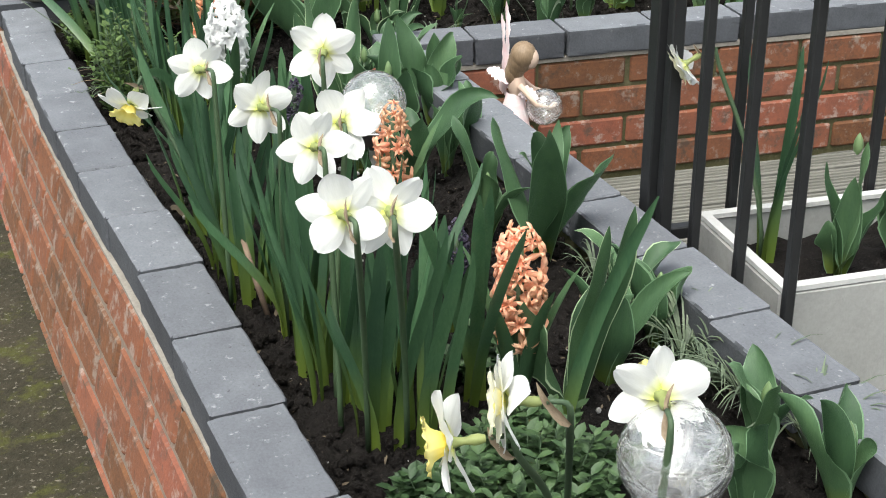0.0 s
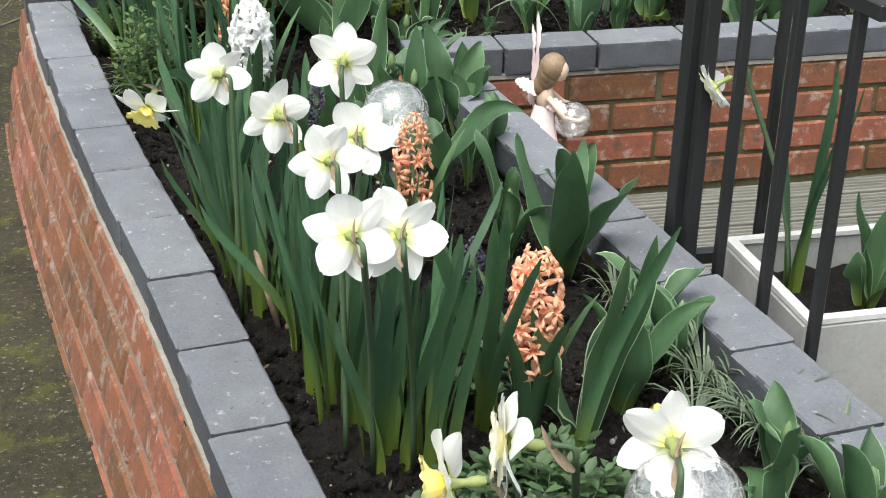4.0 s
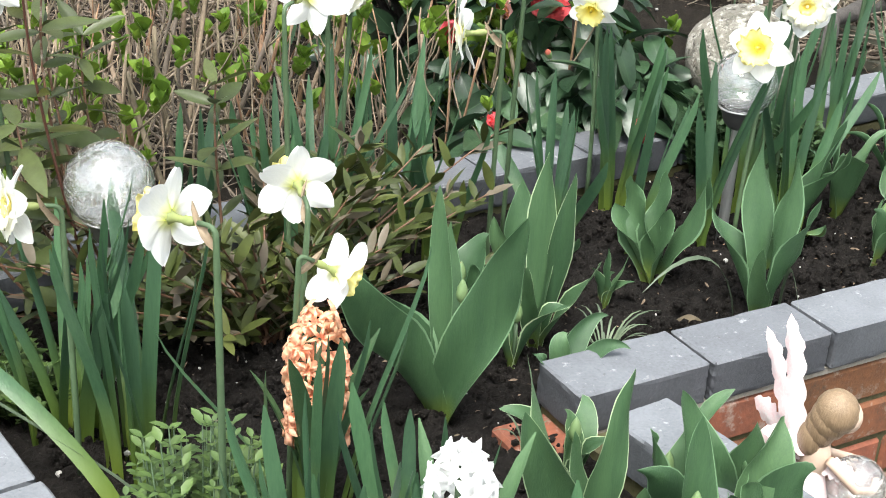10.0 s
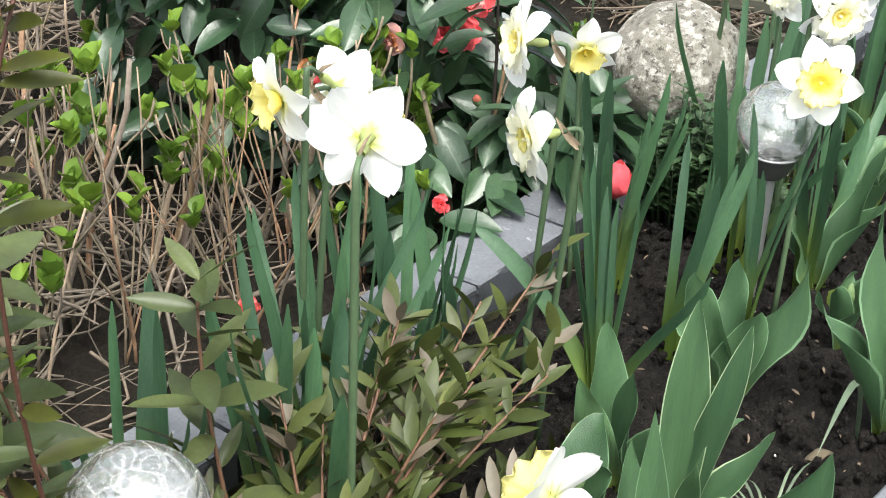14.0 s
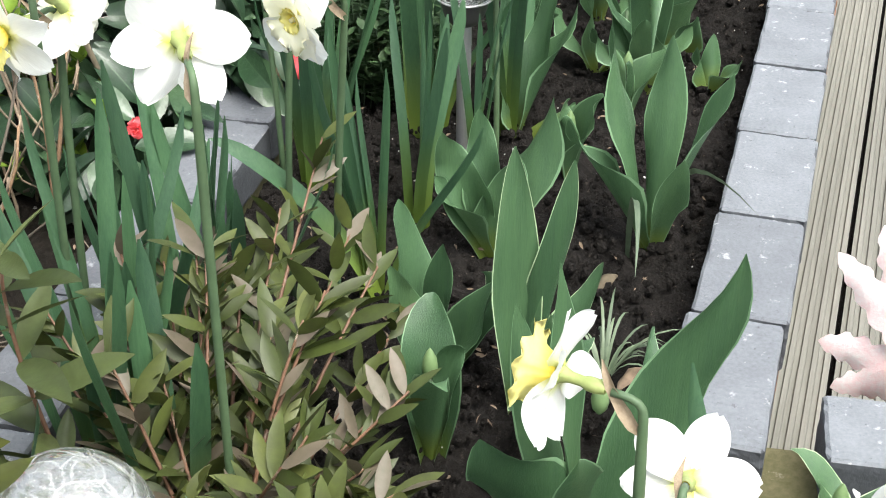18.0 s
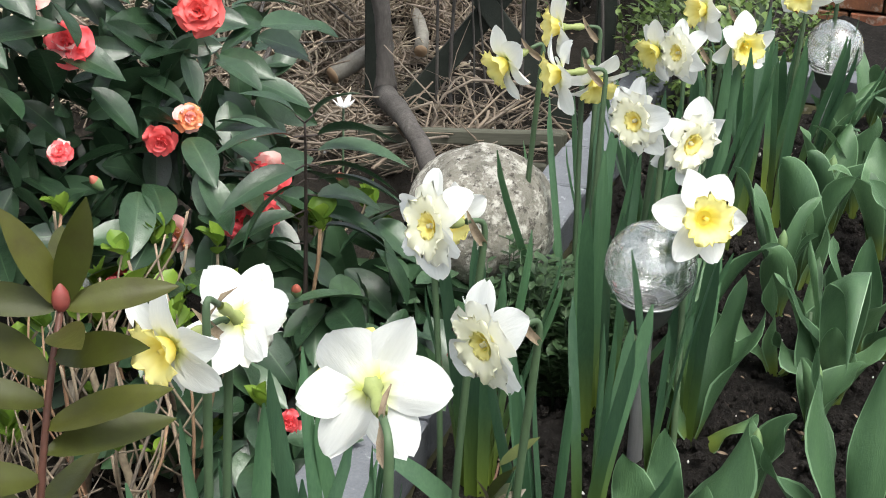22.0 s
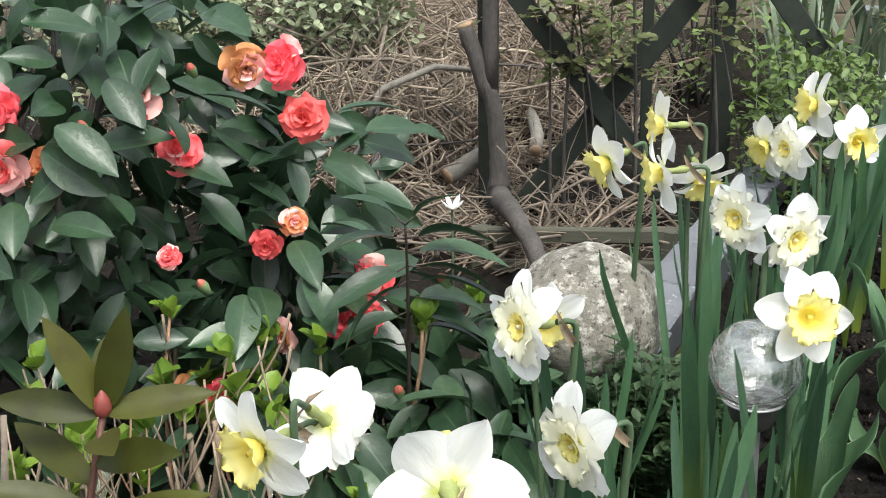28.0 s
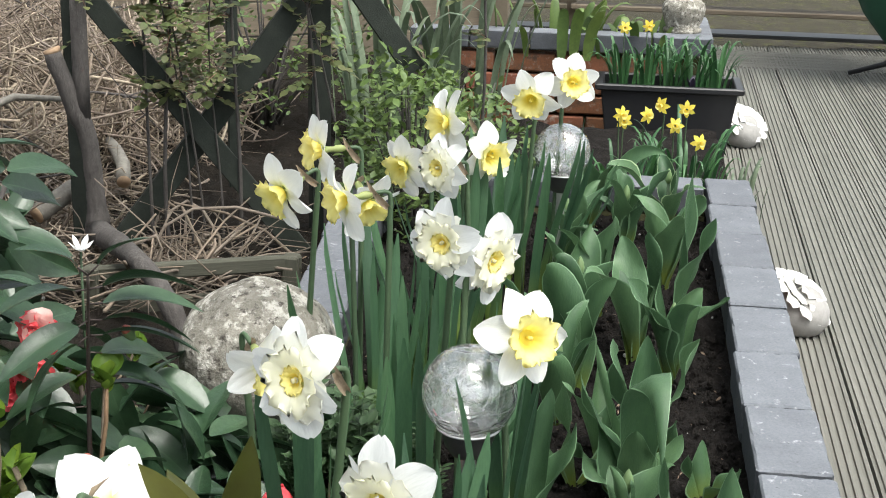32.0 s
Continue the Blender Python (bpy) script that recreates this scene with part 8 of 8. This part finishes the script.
litter("dry_litter", "dry tan plant litter on the soil", 900, front, 2)
litter("dry_litter", "dry tan plant litter on the soil", 1000, side, 4)
litter("dry_litter", "dry tan plant litter on the soil", 1200, behind, 6)
litter("soil_crumbs", "dark crumbs of compost", 5200, front, 3, False)
litter("soil_crumbs", "dark crumbs of compost", 6400, side, 5, False)
litter("pebbles", "small pale pebbles in the soil", 160, front, 8, False)
litter("pebbles", "small pale pebbles in the soil", 180, side, 10, False)
litter("pebbles", "pale gravel on the soil behind the bed", 500, behind, 12, False)


# ---- thin grass tufts along the walls ----
def tuft(x, y, n, h, seed, mat=M_GRASS, level=SOIL):
    r = random.Random(seed)
    e = thing("grass_tuft", "thin blue-grey grass tuft in the soil", "grass", "grass tufts in the bed", (x, y, level))
    for i in range(n):
        a, L = r.uniform(0, 6.28), h * r.uniform(0.6, 1.2)
        d = Vector((math.cos(a), math.sin(a), 0))
        path = bezier(d * 0.004, d * L * 0.2 + Vector((0, 0, L * 0.5)), d * L * 0.5 + Vector((0, 0, L * 0.75)), d * L * r.uniform(0.6, 1.0) + Vector((0, 0, L * r.uniform(0.3, 0.7))), 7)
        put("blade", to_mesh("blade", *blade_data(path, [0.0016] * 5 + [0.001, 0.0002], (-math.sin(a), math.cos(a), 0), fold=0.2, cols=3), mat), e)


for i, (gx, gy, n, h) in enumerate(((0.04, 0.18, 34, 0.09), (-0.17, -0.10, 18, 0.06), (-0.02, -1.20, 60, 0.11), (-0.04, -1.07, 34, 0.10), (-0.01, -1.34, 66, 0.12), (0.02, -1.48, 66, 0.12), (0.05, -1.60, 50, 0.13), (-0.02, -1.28, 40, 0.09), (0.01, -1.41, 44, 0.10), (-0.06, -1.42, 30, 0.10), (-0.19, 0.03, 10, 0.05), (-0.72, 0.02, 14, 0.08))):
    tuft(gx, gy, n, h, 200 + i)
# long loose pale leaves
for i, pts in enumerate((((0.30, 0.20, SOIL), (0.27, 0.20, 0.06), (0.16, 0.17, 0.09), (0.08, 0.16, 0.03)), ((0.36, 0.17, SOIL), (0.36, 0.17, 0.03), (0.33, 0.13, 0.06), (0.28, 0.05, 0.012)),
                         ((-0.62, -0.30, SOIL), (-0.63, -0.30, 0.08), (-0.66, -0.32, 0.13), (-0.70, -0.38, 0.06)), ((-0.66, 0.10, SOIL), (-0.72, 0.12, 0.0), (-0.84, 0.24, 0.05), (-0.92, 0.36, 0.10)))):
    v, f = blade_data(bezier(*pts, 10), [0.004 * k for k in (0.7, 1, 1, 1, 1, 1, 0.9, 0.7, 0.4, 0.05)], (0.3, 1, 0), fold=0.3, cols=3)
    tagged(put("bent_leaf", to_mesh("bent_leaf", v, f, M_GRASS)), "long pale bent strap leaf rooted in the soil", "leaf", "bent leaves")


# ---- dry remains between the plants ----
stalk = thing("dry_stalk", "broken pale dry stalk leaning in the soil", "stalk", "dry stalks in the bed", (-0.575, -1.02, SOIL))
put("stalk", to_mesh("stalk", *tube_data([(0.012, -0.015, -0.005), (-0.003, -0.006, 0.06), (-0.018, 0.012, 0.130)], [0.0045, 0.005, 0.004], 7), M_LITTER), stalk)
put("torn_leaf", to_mesh("torn_leaf", *blade_data(bezier((0.02, -0.02, 0.008), (0.03, -0.03, 0.035), (0.06, 0.0, 0.03), (0.085, 0.02, 0.012), 8), [0.003, 0.005, 0.006, 0.006, 0.005, 0.004, 0.003, 0.001], (0.4, -0.6, 0), fold=0.4, cols=3), M_LITTER), stalk)
for i, (ax, ay, bx, by) in enumerate(((-0.663, -0.582, -0.638, -0.662), (-0.55, -0.20, -0.51, -0.24), (-0.48, -0.10, -0.52, -0.14), (0.02, 0.16, 0.06, 0.14), (0.20, 0.22, 0.235, 0.20), (-0.40, -0.42, -0.37, -0.47))):
    root = Vector((ax, ay, SOIL + 0.012))
    d = Vector((bx - ax, by - ay, 0.004))
    scrap = thing("dry_scrap", "curled pale scrap of dead leaf on the soil", "dead leaf", "dead leaf scraps", root)
    put("blade", to_mesh("blade", *blade_data(bezier((0, 0, 0), d * 0.3 + Vector((0, 0, 0.015)), d * 0.7 + Vector((0, 0, 0.012)), d, 9), [0.002, 0.006, 0.008, 0.009, 0.008, 0.008, 0.006, 0.004, 0.001], (-d.y, d.x, 0), fold=0.8, cols=5, wave=0.4, phase=i), M_LITTER), scrap)


# ---- a thin weed that straggles out of the bed over the coping ----
weed = thing("straggling_weed", "thin dry weed straggling over the charcoal coping", "weed", at=(-0.69, -0.10, SOIL))
r = random.Random(71)
sprouts = []
for i in range(9):
    end = Vector((-0.075 - 0.012 * (i % 4), -0.10 + 0.028 * i + r.uniform(-0.02, 0.02), 0.092 + r.uniform(0.0, 0.012)))
    path = bezier((0.02, end.y * 0.3, 0.0), (0.005, end.y * 0.5, 0.09), (end.x * 0.5, end.y * 0.8, 0.115), end, 9)
    put("stalk", to_mesh("stalk", *tube_data(path, [0.0010] * 6 + [0.0008, 0.0006, 0.0004], 5), (M_LITTER, M_GRASS, M_STEM)[i % 3]), weed)
    for k in range(3, 9):
        a = r.uniform(0, 6.28)
        sprouts.append(at_leaf(path[k], (math.cos(a), math.sin(a), 0.3), (0, 0, 1), r.uniform(0.35, 0.7), 0))
leafy(weed, "leaf", HERB, sprouts, 40)
